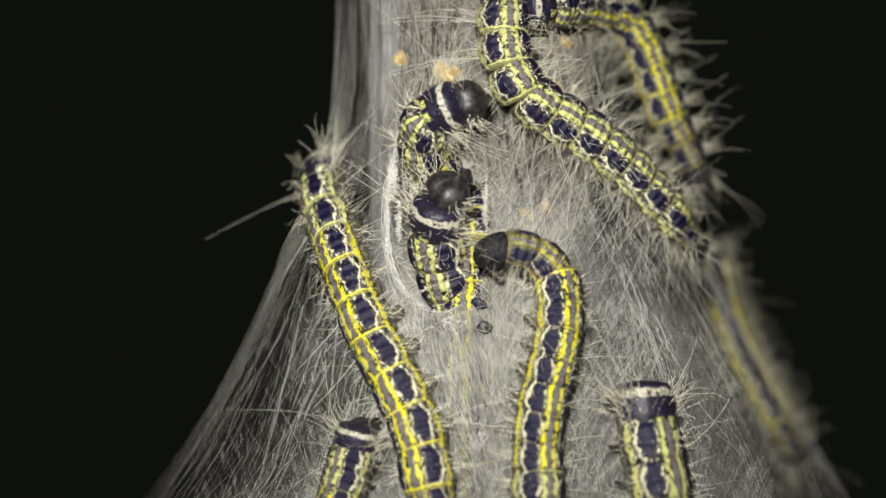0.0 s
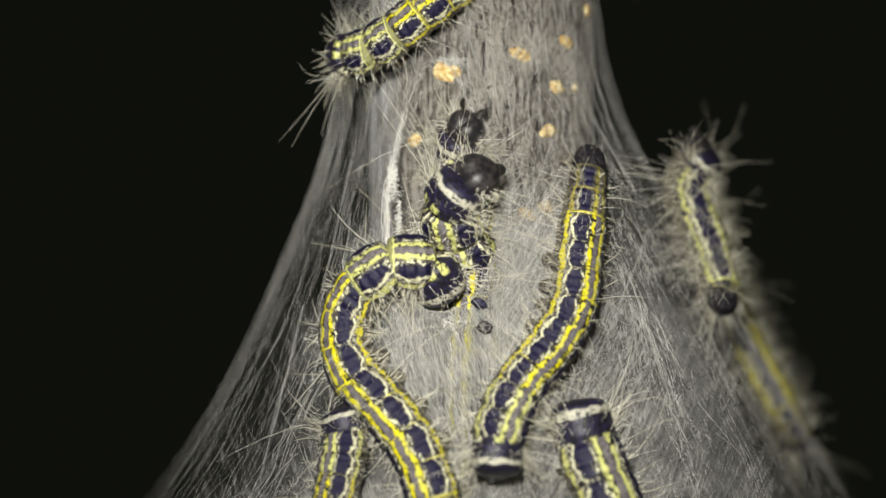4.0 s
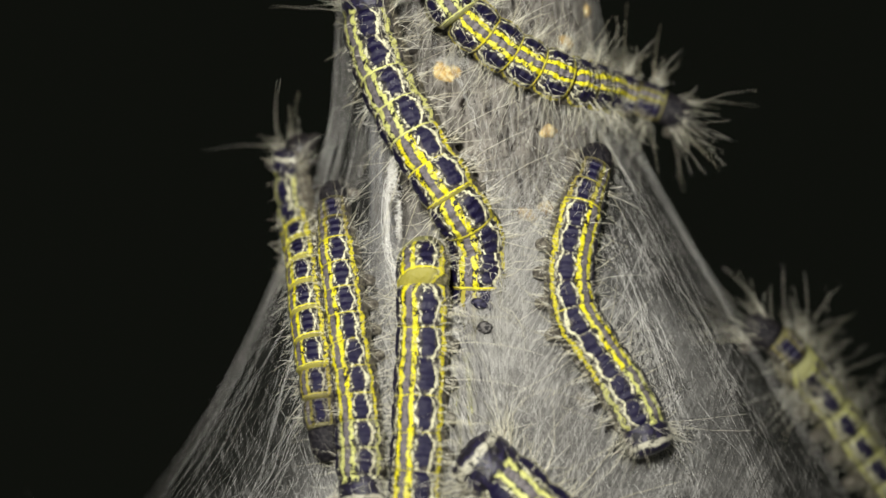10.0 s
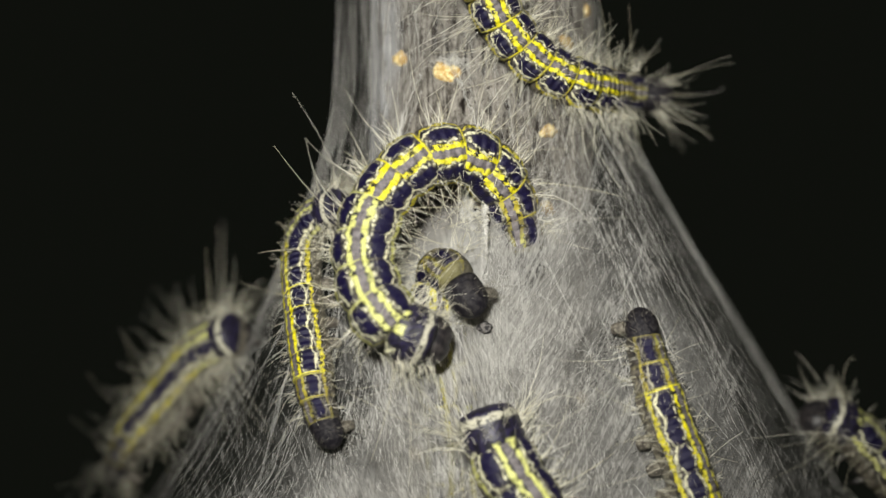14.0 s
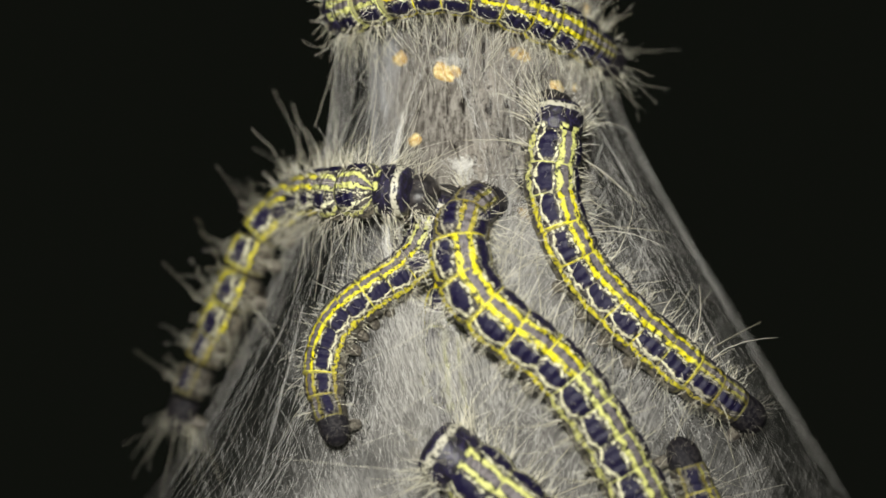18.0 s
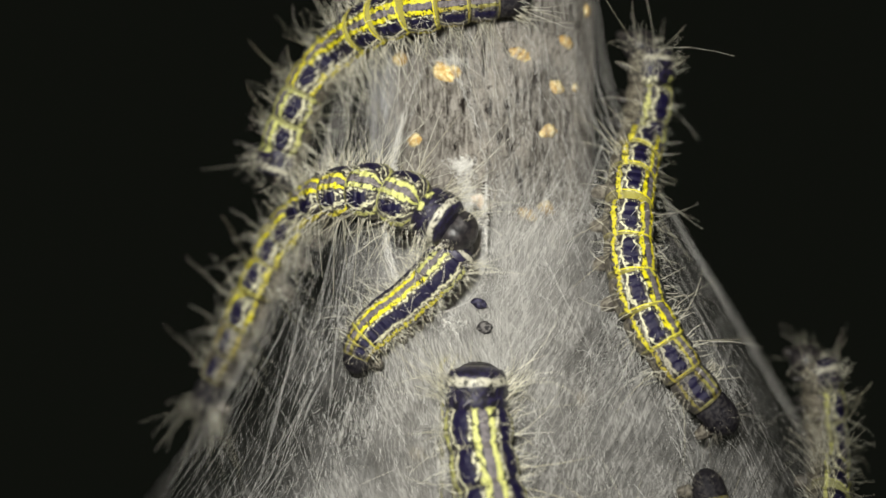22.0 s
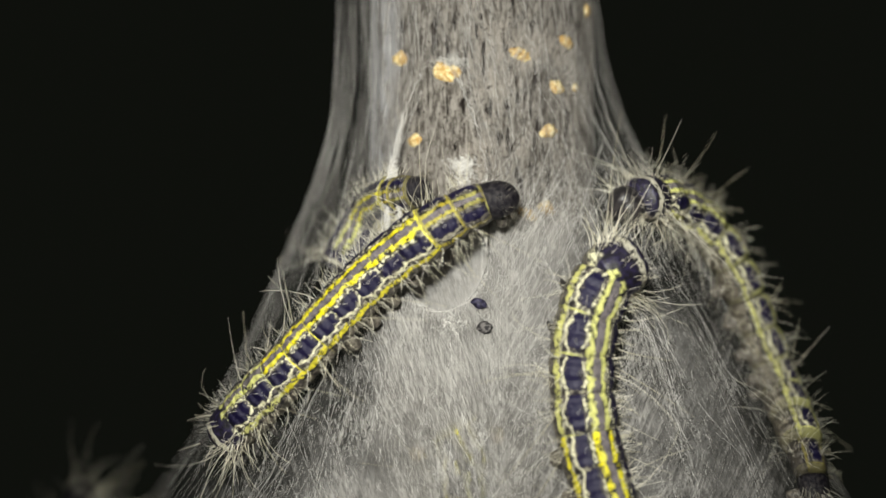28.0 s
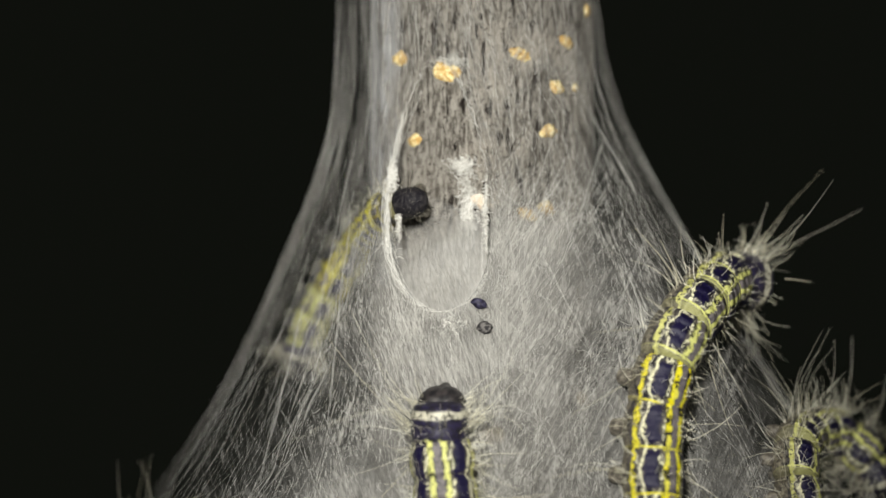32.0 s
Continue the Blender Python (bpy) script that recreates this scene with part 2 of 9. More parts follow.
# ---- shape helpers ----
def softplus(t, w):
    return w * np.log1p(np.exp(np.minimum(t / w, 60.0)))


AXIS_X, AXIS_Y, TRUNK_R, EYE = 4.5, 12.4, 12.6, 177.33


def web_side(z):
    """Centre and half width of the silk tent at the height z, all in millimetres."""
    right = 17.0 + 0.62 * softplus(18.5 - z, 5.0)
    left = -(11.7 + 0.45 * softplus(13.0 - z, 4.0) + 0.008 * np.clip(-8.0 - z, 0, 40) ** 2)
    return (left + right) / 2, (right - left) / 2


def web_depth(half):
    return 13.4 + 0.65 * (half - 14.9)


def settled(y, half):
    """Depth of the tent's skin: flattened at the front, drawn far back at the flaring sides."""
    far = 0.25 + 1.15 * np.clip((half - 16.0) / 12.0, 0.0, 1.0)
    flank = np.minimum(y, AXIS_Y)
    return y + 0.45 * softplus(-4.0 - y, 1.5) + far * softplus(flank - 4.0, 2.0)


def drawn(x, y, z, depth):
    """The point moved along its line of sight to another depth."""
    k = (EYE + depth) / (EYE + y)
    return x * k, depth, z * k


def web_point(turn, z, inset=0.0):
    c, a = web_side(z)
    b = web_depth(a) - inset
    y = AXIS_Y - b * np.cos(turn)
    return drawn(c + (a - inset) * np.sin(turn), y, z, settled(y, a))


def raw_front(x, z):
    c, a = web_side(z)
    u = np.clip((x - c) / a, -0.97, 0.97)
    return AXIS_Y - web_depth(a) * np.sqrt(1 - u * u), a


def web_front(x, z):
    k = 1.0
    for _ in range(3):
        y, a = raw_front(x / k, z / k)
        depth = settled(y, a)
        k = (EYE + depth) / (EYE + y)
    return depth


def on_web(spine):
    """A spine carried along with the skin that it lies on."""
    out = []
    for x, y, z in spine:
        skin, a = raw_front(x, z)
        share_of = np.clip((skin + 4.0 - y) / 3.5, 0.0, 1.0)
        out.append(drawn(x, y, z, y + share_of * (settled(skin, a) - skin)))
    return np.array(out, float)


def web_normal(x, z):
    """Outward direction of the tent's skin, turning sideways towards its flanks."""
    c, a = web_side(z)
    u = float(np.clip((x - c) / a, -0.97, 0.97))
    e = 0.3
    rise = float(web_front(x, z + e) - web_front(x, z - e)) / (2 * e)
    face = math.sqrt(1 - u * u)
    return Vector((1.2 * u, -face, rise * face)).normalized()


def hole_half(z):
    t = np.clip((z - 6.8) / 13.3, -1, 1)
    return 5.1 * np.sqrt(1 - t * t) * (1 - 0.35 * t)


def hole_centre(z):
    return -0.5 - 0.02 * (z - 6.8)


def mesh_object(name, verts, faces, material, parent=None, label="", smooth=True):
    me = bpy.data.meshes.new(name)
    me.from_pydata([tuple(v) for v in verts], [], faces)
    me.materials.append(material)
    if smooth:
        me.polygons.foreach_set("use_smooth", [True] * len(me.polygons))
    me.update()
    ob = new(name, me)
    ob.parent = parent
    if label:
        tagged(ob, label)
    return ob


def share(name, me, parent, label=""):
    ob = new(name, me)
    ob.parent = parent
    if label:
        tagged(ob, label)
    return ob


def tubes(lines, sides=3):
    """Thin tapering tubes along lines of (points, radius at root, radius at tip)."""
    verts, faces = [], []
    ring = [(math.cos(2 * math.pi * k / sides), math.sin(2 * math.pi * k / sides)) for k in range(sides)]
    for pts, r0, r1 in lines:
        pts = np.asarray(pts, float)
        n = len(pts)
        d = np.gradient(pts, axis=0)
        d /= np.linalg.norm(d, axis=1)[:, None] + 1e-12
        up = np.array([0.31, 0.91, 0.27])
        u = np.cross(d, up)
        u /= np.linalg.norm(u, axis=1)[:, None] + 1e-9
        w = np.cross(d, u)
        r = np.linspace(r0, r1, n)[:, None]
        base = len(verts)
        rings = np.stack([pts + r * (c * u + s * w) for c, s in ring], axis=1).reshape(-1, 3)
        verts.extend(rings.tolist())
        for i in range(n - 1):
            for k in range(sides):
                k2 = (k + 1) % sides
                faces.append((base + i * sides + k, base + i * sides + k2, base + (i + 1) * sides + k2, base + (i + 1) * sides + k))
    return verts, faces


def lathe(profile, around=22, squash=1.0, flat=0.0):
    """A body turned about the y axis from (y, radius) pairs, closed at both ends."""
    verts, faces = [], []
    for y, r in profile:
        for k in range(around):
            t = 2 * math.pi * k / around
            z = r * math.cos(t)
            verts.append((r * math.sin(t) * squash, y, z if z > 0 else z * (1 - flat)))
    n = len(profile)
    for i in range(n - 1):
        for k in range(around):
            k2 = (k + 1) % around
            faces.append((i * around + k, (i + 1) * around + k, (i + 1) * around + k2, i * around + k2))
    faces.append(tuple(range(around)))
    faces.append(tuple(reversed(range((n - 1) * around, n * around))))
    return verts, faces


# ---- ground far below, and the trunk ----
def build_ground():
    n, size = 24, 0.45
    g = np.sign(np.linspace(-1, 1, n)) * np.abs(np.linspace(-1, 1, n)) ** 3 * size
    verts = [(x, y, -0.245 + 0.004 * noise.noise((x * 12, y * 12, 0))) for y in g for x in g]
    faces = [(j * n + i, j * n + i + 1, (j + 1) * n + i + 1, (j + 1) * n + i) for j in range(n - 1) for i in range(n - 1)]
    tagged(mesh_object("ground", verts, faces, M_SOIL), "dark garden soil at the foot of the trunk", "ground", kind="structure")


def trunk_radius(turn, z):
    """Bark radius in millimetres: shallow upright ridges."""
    c, s = math.cos(turn), math.sin(turn)
    r = TRUNK_R + 0.22 * noise.noise((c * 9, s * 9, z * 0.07)) + 0.30 * noise.noise((c * 3, s * 3, z * 0.02))
    return r + 0.0035 * max(0.0, -z)


def trunk_front(x, z):
    u = max(-0.99, min(0.99, (x - AXIS_X) / TRUNK_R))
    turn = math.asin(u)
    r = trunk_radius(turn, z)
    return AXIS_X + r * math.sin(turn), AXIS_Y - r * math.cos(turn), turn


def build_trunk():
    thing = tagged(new("tree_trunk"), "grey-brown tree trunk with fissured bark, wrapped in silk", "trunk")
    heights = np.concatenate([np.linspace(-250, -100, 6)[:-1], np.linspace(-100, 110, 211)])
    around = 150
    verts, faces = [], []
    for z in heights:
        for k in range(around):
            t = 2 * math.pi * k / around
            r = trunk_radius(t, z)
            verts.append(((AXIS_X + r * math.sin(t)) * MM, (AXIS_Y - r * math.cos(t)) * MM, z * MM))
    for i in range(len(heights) - 1):
        for k in range(around):
            k2 = (k + 1) % around
            faces.append((i * around + k, i * around + k2, (i + 1) * around + k2, (i + 1) * around + k))
    faces.append(tuple(range((len(heights) - 1) * around, len(heights) * around)))
    mesh_object("bark", verts, faces, M_BARK, thing)
    pores = [(-4.7, 20.8, 1.15, 0.95), (0.4, 19.1, 1.5, 1.0), (8.4, 20.9, 1.2, 0.75), (13.5, 22.7, 1.1, 0.75),
             (12.4, 17.6, 1.05, 0.8), (14.3, 17.7, 0.55, 0.5), (11.5, 12.8, 1.1, 0.8), (-3.1, 11.9, 0.85, 0.75),
             (9.0, 3.7, 1.0, 0.7), (11.2, 4.5, 1.0, 0.75), (4.0, 5.1, 1.2, 0.75), (4.9, -20.0, 1.8, 0.9),
             (22.0 - 6.5, -16.8, 1.5, 0.9), (-2.8, -22.3, 1.2, 0.8), (16.0, 26.6, 0.6, 0.7)]
    rng = random.Random(5)
    for px, pz, rx, rz in pores:
        rx, rz = rx * 1.12, rz * 0.95
        x, y, turn = trunk_front(px, pz)
        v, f = [], []
        around, rows = 18, 6
        for i in range(rows + 1):
            s = i / rows
            for k in range(around):
                t = 2 * math.pi * k / around
                wob = 1 + 0.40 * noise.noise((math.cos(t) * 1.7 + px * 3, math.sin(t) * 1.7, pz))
                lift = 0.42 * (1 - s * s) - 0.25 * max(0.0, 1 - s * 2.6) * abs(math.sin(t)) + 0.10 * noise.noise((math.cos(t) * s * 4 + px, math.sin(t) * s * 4, 3))
                v.append((rx * s * wob * math.cos(t) * MM, -max(-0.1, lift) * MM - 0.00002, rz * s * wob * math.sin(t) * MM))
        for i in range(rows):
            for k in range(around):
                k2 = (k + 1) % around
                f.append((i * around + k, (i + 1) * around + k, (i + 1) * around + k2, i * around + k2))
        veiled = px == 4.0
        ob = mesh_object("bark_pore", v, f, M_VEILED if veiled else M_LENTICEL, thing, "pale pore veiled in silk" if veiled else "raised tan corky pore")
        ob.matrix_basis = Matrix.Translation((x * MM, y * MM, pz * MM)) @ Matrix.Rotation(turn, 4, "Z") @ Matrix.Rotation(radians(rng.uniform(-15, 25)), 4, "Y")


# ---- the silk tent ----
def sheet_mesh(name, turns, heights, inset, material, parent, label, hole):
    verts, faces, keep = [], [], []
    nt = len(turns)
    flat = []
    for z in heights:
        for t in turns:
            x, y, zz = (float(q) for q in web_point(t, z, inset))
            ripple = 0.35 * noise.noise((x * 0.25, z * 0.10, inset)) + 0.10 * noise.noise((x * 1.1, z * 0.35, 5 + inset))
            nx, ny = math.sin(t), -math.cos(t)
            if hole and math.cos(t) > 0.3:
                h, c = float(hole_half(zz)), float(hole_centre(zz))
                d = (x - c) / h if h > 0.3 else 9.0
                if 0.80 < abs(d) < 1.12:
                    x = c + math.copysign(h * 1.0, d)
                    y = float(web_front(x, zz))
            flat.append((x, zz, t))
            verts.append(((x + nx * ripple) * MM, (y + ny * ripple) * MM, zz * MM))
    for i in range(len(heights) - 1):
        for k in range(nt - 1):
            if hole:
                q = [flat[i * nt + k], flat[i * nt + k + 1], flat[(i + 1) * nt + k], flat[(i + 1) * nt + k + 1]]
                mx, mz, mt = (sum(p[j] for p in q) / 4 for j in range(3))
                if math.cos(mt) > 0.3 and abs(mx - hole_centre(mz)) < hole_half(mz) * 0.995:
                    continue
            faces.append((i * nt + k, i * nt + k + 1, (i + 1) * nt + k + 1, (i + 1) * nt + k))
    return mesh_object(name, verts, faces, material, parent, label)


def scatter(many, count, z0, z1, reach, high):
    """Places on the tent, in clouds; fewer high up and towards the sides."""
    z = many.uniform(z0, z1, count * 3)
    u = many.uniform(-reach, reach, count * 3)
    c, a = web_side(z)
    x = c + a * u
    cloud = np.array([noise.noise((p * 0.22, q * 0.13, 4.0)) + 0.4 * noise.noise((p * 0.8, q * 0.4, 9.0)) for p, q in zip(x, z)])
    odds = np.where(z > 7, high, 1.0) * np.where(np.abs(u) > 0.55, 0.35, 1.0)
    keep = (cloud > many.uniform(-0.45, 0.40, len(x))) & (many.uniform(0, 1, len(x)) < odds)
    return x[keep][:count], z[keep][:count]


def fibres(many, x, z, length, steps, stray, curl, radius, out):
    """Threads laid over the tent along its combing; returns (points, radii) with the entrance left free."""
    c, a = web_side(z)
    c2, a2 = web_side(z - 1.0)
    u = (x - c) / a
    fan = (c2 + u * a2) - x
    lean = np.where(u < -0.08, 0.34, -0.58)
    lean = np.where((np.abs(u) > 0.5) | (z > 9) | (many.uniform(0, 1, len(x)) < 0.25), fan, lean)
    lean = np.where(many.uniform(0, 1, len(x)) < 0.10, -lean * 1.5, lean)
    angle = np.arctan2(-1.0, lean) + many.normal(0, stray, len(x))
    bend = many.normal(0, curl, len(x))
    s = np.linspace(-0.5, 0.5, steps)[None, :]
    turn = angle[:, None] + bend[:, None] * s + 0.10 * np.sin(s * 9 + many.uniform(0, 6, len(x))[:, None])
    step = length[:, None] / (steps - 1)
    px = x[:, None] + np.cumsum(np.cos(turn) * step, axis=1) - np.cos(angle)[:, None] * length[:, None] / 2
    pz = z[:, None] + np.cumsum(np.sin(turn) * step, axis=1) - np.sin(angle)[:, None] * length[:, None] / 2
    lift = (0.04 + many.uniform(0, 1, len(x)) ** 2 * out)[:, None] * (1 - 0.8 * (2 * s) ** 2) + 0.04
    py = web_front(px, pz) - lift
    pts = np.stack([px, py, pz], axis=2) * MM
    free = (np.abs(px - hole_centre(pz)) > hole_half(pz) * 1.02) | (py > 8)
    centre, half = web_side(pz)
    free &= np.abs(px - centre) < 0.88 * half
    made = []
    for k in range(len(x)):
        if free[k].all():
            made.append((pts[k], radius[k] * MM))
        else:
            run = np.flatnonzero(free[k])
            for part in np.split(run, np.flatnonzero(np.diff(run) > 1) + 1):
                if len(part) > 2:
                    made.append((pts[k][part], radius[k] * MM))
    return made


def flank_threads(many, count):
    """Fine threads that run from the bark down the see-through flanks of the tent."""
    steps = 22
    turn = many.choice([-1.0, 1.0], count, p=[0.6, 0.4]) * many.uniform(0.50, 1.50, count)
    top = many.uniform(-16, 40, count)
    s = np.linspace(0, 1, steps)[None, :]
    z = top[:, None] - many.uniform(8, 34, count)[:, None] * s
    t = turn[:, None] + many.normal(0, 0.10, count)[:, None] * s + 0.010 * np.sin(s * 12 + many.uniform(0, 6, count)[:, None])
    x, y, z = web_point(np.clip(t, -1.56, 1.56), z, -(many.uniform(0, 1, count) ** 2 * 0.5)[:, None] - 0.05)
    radius = many.choice([0.003, 0.004, 0.006, 0.010], count) * MM
    pts = np.stack([x, y, z], axis=2) * MM
    free = (np.abs(x - hole_centre(z)) > hole_half(z) * 1.02).all(axis=1)
    return [(pts[k], radius[k]) for k in range(count) if free[k]]


def put_fibres(name, made, material, parent, label):
    """All the threads as one mesh of thin three-sided tubes."""
    verts, quads, base = [], [], 0
    ring = np.array([(1.0, 0.0), (-0.5, 0.866), (-0.5, -0.866)])
    for count in sorted({len(p) for p, _ in made}):
        pts = np.array([p for p, _ in made if len(p) == count])
        r = np.array([q for p, q in made if len(p) == count])[:, None, None, None] * np.linspace(1.0, 0.65, count)[None, :, None, None]
        d = np.gradient(pts, axis=1)
        d /= np.linalg.norm(d, axis=2, keepdims=True) + 1e-12
        u = np.cross(d, np.array([0.31, 0.91, 0.27]))
        u /= np.linalg.norm(u, axis=2, keepdims=True) + 1e-12
        w = np.cross(d, u)
        v = pts[:, :, None, :] + r * (ring[None, None, :, :1] * u[:, :, None, :] + ring[None, None, :, 1:] * w[:, :, None, :])
        verts.append(v.reshape(-1, 3))
        line = np.arange(len(pts))[:, None, None] * count * 3 + np.arange(count - 1)[None, :, None] * 3 + base
        k = np.arange(3)[None, None, :]
        k2 = (k + 1) % 3
        quads.append(np.stack([line + k, line + k2, line + 3 + k2, line + 3 + k], axis=3).reshape(-1, 4))
        base += len(pts) * count * 3
    ob = mesh_object(name, np.vstack(verts).tolist(), np.vstack(quads).tolist(), material, parent)
    return tagged(ob, label, kind="stuff")


def build_web():
    thing = tagged(new("silk_tent"), "grey-white silk caterpillar tent with an oval entrance, spun round the trunk", "web")
    rng = random.Random(11)
    turns = np.concatenate([np.linspace(-math.pi, -1.3, 40)[:-1], np.linspace(-1.3, 1.3, 170), np.linspace(1.3, math.pi, 40)[1:]])
    heights = np.concatenate([np.linspace(-95, -30, 40)[:-1], np.linspace(-30, 31, 120), np.linspace(31, 70, 20)[1:]])
    sheet_mesh("sheet", turns, heights, 0.0, M_WEB, thing, "sheer grey silk sheet", True)
    low = np.concatenate([np.linspace(-90, -30, 14)[:-1], np.linspace(-30, 9, 60)])
    sheet_mesh("inner_sheet", np.linspace(-1.1, 1.1, 110), low, 4.4, M_INNER, thing, "inner layer of cloudy silk", False)
    film_turns, film_heights = np.linspace(-1.56, -0.55, 24), np.linspace(-4, 60, 50)
    verts = []
    for z in film_heights:
        for t in film_turns:
            r = trunk_radius(t, z) + 0.22
            verts.append(((AXIS_X + r * math.sin(t)) * MM, (AXIS_Y - r * math.cos(t)) * MM, z * MM))
    faces = [(i * 24 + k, i * 24 + k + 1, (i + 1) * 24 + k + 1, (i + 1) * 24 + k) for i in range(49) for k in range(23)]
    mesh_object("silk_film", verts, faces, M_FILM, thing, "smooth bluish-white film of silk on the bark")
    many = np.random.RandomState(11)
    # long combed threads, a few bold ones, and fine ones that fan down the flanks
    x, z = scatter(many, 1200, -34, 34, 0.80, 0.35)
    spun = fibres(many, x, z, many.uniform(4, 18, len(x)), 14, 0.10, 0.35, many.choice([0.004, 0.006, 0.009, 0.013], len(x)), 0.3)
    x, z = scatter(many, 190, -34, 14, 0.66, 0.3)
    spun += fibres(many, x, z, many.uniform(2, 9, len(x)), 14, 0.14, 0.5, many.choice([0.012, 0.016, 0.022], len(x)), 0.5)
    spun += flank_threads(many, 430)
    put_fibres("threads", spun, M_THREAD, thing, "long pale silk threads")
    # short fibres that felt the sheet
    x, z = scatter(many, 4200, -34, 30, 0.66, 0.08)
    spun = fibres(many, x, z, many.uniform(0.4, 2.4, len(x)), 6, 0.45, 1.7, many.choice([0.005, 0.008, 0.011, 0.015], len(x)), 0.30)
    # curled wisps on the belly of the tent
    x, z = many.normal(-0.5, 6.5, 6000), many.normal(-17.0, 7.0, 6000)
    clump = np.array([noise.noise((a * 0.45, b * 0.20, 2.0)) + 0.5 * noise.noise((a * 1.6, b * 0.7, 6.0)) for a, b in zip(x, z)])
    keep = clump > many.uniform(0.0, 0.45, len(x))
    spun += fibres(many, x[keep], z[keep], many.uniform(0.4, 1.4, keep.sum()), 6, 0.35, 1.5, many.choice([0.011, 0.016, 0.023], keep.sum()), 0.45)
    put_fibres("fuzz", spun, M_FUZZ, thing, "short tangled silk fibres")
    # felted lip of the entrance
    lines = []
    for j in range(84):
        a0, span = rng.uniform(0, 2 * math.pi), rng.uniform(0.3, 1.5)
        if rng.random() < 0.5:
            a0 = rng.uniform(2.4, 3.6)
        off, pts = rng.gauss(0.12, 0.22), []
        for i in range(26):
            g = a0 + span * i / 25
            z = 6.8 + 13.3 * math.sin(g) * (1 + 0.01 * off)
            x = float(hole_centre(z)) + math.copysign(1, math.cos(g)) * (float(hole_half(z)) + off + 0.46 * noise.noise((j * 3.7, i * 0.55, 0)) + 0.22 * noise.noise((j * 1.7, i * 2.1, 3)))
            pts.append((x * MM, (float(web_front(x, z)) - 0.15 + rng.uniform(-0.05, 0.05)) * MM, z * MM))
        r = rng.choice((0.007, 0.011, 0.018, 0.030)) * MM
        lines.append((pts, r, r * 0.5))
    v, f = tubes(lines)
    mesh_object("entrance_rim", v, f, M_RIM, thing, "thick white silk rim of the entrance")
    # single strands that stand out from the sheet
    for x0, z0, x1, z1 in ((12.0, 12.2, 6.9, 0.0), (-2.4, 17.0, -5.0, 9.5), (17.5, 12.0, 11.0, -4.0), (22.0, 2.0, 14.5, -14.0), (-6.0, -2.0, -2.2, -13.0),
                           (-5.2, -4.0, -3.6, -16.0), (8.5, -6.0, 3.0, -20.0), (14.0, 18.0, 21.0, 6.0), (-9.5, 12.0, -13.5, -8.0), (-10.0, 4.0, -12.0, -18.0),
                           (4.6, 9.0, 3.9, -4.0), (19.0, -2.0, 25.0, -18.0), (-15.0, -6.0, -19.0, -24.0), (10.0, 0.0, 16.0, -12.0), (0.5, -7.0, 5.5, -17.0)):
        pts = []
        for i in range(16):
            s = i / 15
            x, z = x0 + (x1 - x0) * s + 0.25 * noise.noise((x0, s * 4, 1)), z0 + (z1 - z0) * s
            pts.append((x * MM, (float(web_front(x, z)) - 0.15 - 1.2 * s * (1 - s)) * MM, z * MM))
        v, f = tubes([(pts, 0.017 * MM, 0.011 * MM), ([(p[0] + 0.00012, p[1], p[2]) for p in pts], 0.009 * MM, 0.009 * MM)])
        mesh_object("silk_strand", v, f, M_THREAD, thing)
    # dense white tufts
    for x0, z0, wx, wz, count in ((-5.2, 7.2, 0.22, 1.6, 150), (-4.6, 3.0, 0.10, 2.6, 90), (2.1, 9.0, 1.1, 0.6, 200), (2.7, 4.2, 0.75, 3.2, 560), (0.9, 20.2, 1.2, 0.5, 110), (4.5, 3.4, 0.13, 3.4, 150), (1.0, -7.6, 1.4, 1.0, 60)):
        lines = []
        on_bark = x0 > 0 and z0 > 0 and wx > 0.2
        for _ in range(count):
            x, z = x0 + rng.gauss(0, wx * 0.6), z0 + rng.gauss(0, wz * 0.6)
            g, pts = rng.uniform(0, math.pi), []
            l = rng.uniform(0.3, 1.1)
            for i in range(5):
                xx, zz = x + l * (i / 4 - 0.5) * math.cos(g + i * 0.25), z + l * (i / 4 - 0.5) * math.sin(g + i * 0.25)
                y = trunk_front(xx, zz)[1] - 0.25 if on_bark else float(web_front(xx, zz)) - 0.2
                pts.append((xx * MM, (y + rng.uniform(-0.2, 0.1)) * MM, zz * MM))
            r = rng.uniform(0.018, 0.05) * MM
            lines.append((pts, r, r))
        v, f = tubes(lines)
        tagged(mesh_object("silk_tuft", v, f, M_RIM, thing), "dense white knot of silk", kind="stuff")


def build_pellets():
    for x, z, sx, sz, label in ((3.75, -5.6, 0.85, 0.5, "dark blue-black dropping caught in the silk"), (4.3, -8.1, 0.8, 0.65, "grey-black crumbly dropping caught in the silk")):
        bm = bmesh.new()
        bmesh.ops.create_icosphere(bm, subdivisions=3, radius=1.0)
        for v in bm.verts:
            k = 1 + 0.28 * noise.noise(v.co * 2.2 + Vector((x, 0, z))) + 0.12 * noise.noise(v.co * 6)
            v.co = Vector((v.co.x * sx * k, v.co.y * 0.45 * k, v.co.z * sz * k)) * MM
        me = bpy.data.meshes.new("dropping")
        bm.to_mesh(me)
        bm.free()
        me.materials.append(M_CRUMB if "crumbly" in label else M_PELLET)
        me.polygons.foreach_set("use_smooth", [True] * len(me.polygons))
        ob = tagged(new("dropping", me), label, "dropping", group="droppings on the tent")
        ob.matrix_basis = pose(x * MM, (float(web_front(x, z)) - 0.35) * MM, z * MM, 0, 20, 0)


# ---- caterpillar parts, built once; a segment's front is at -y and its back is up ----
R0 = 2.45


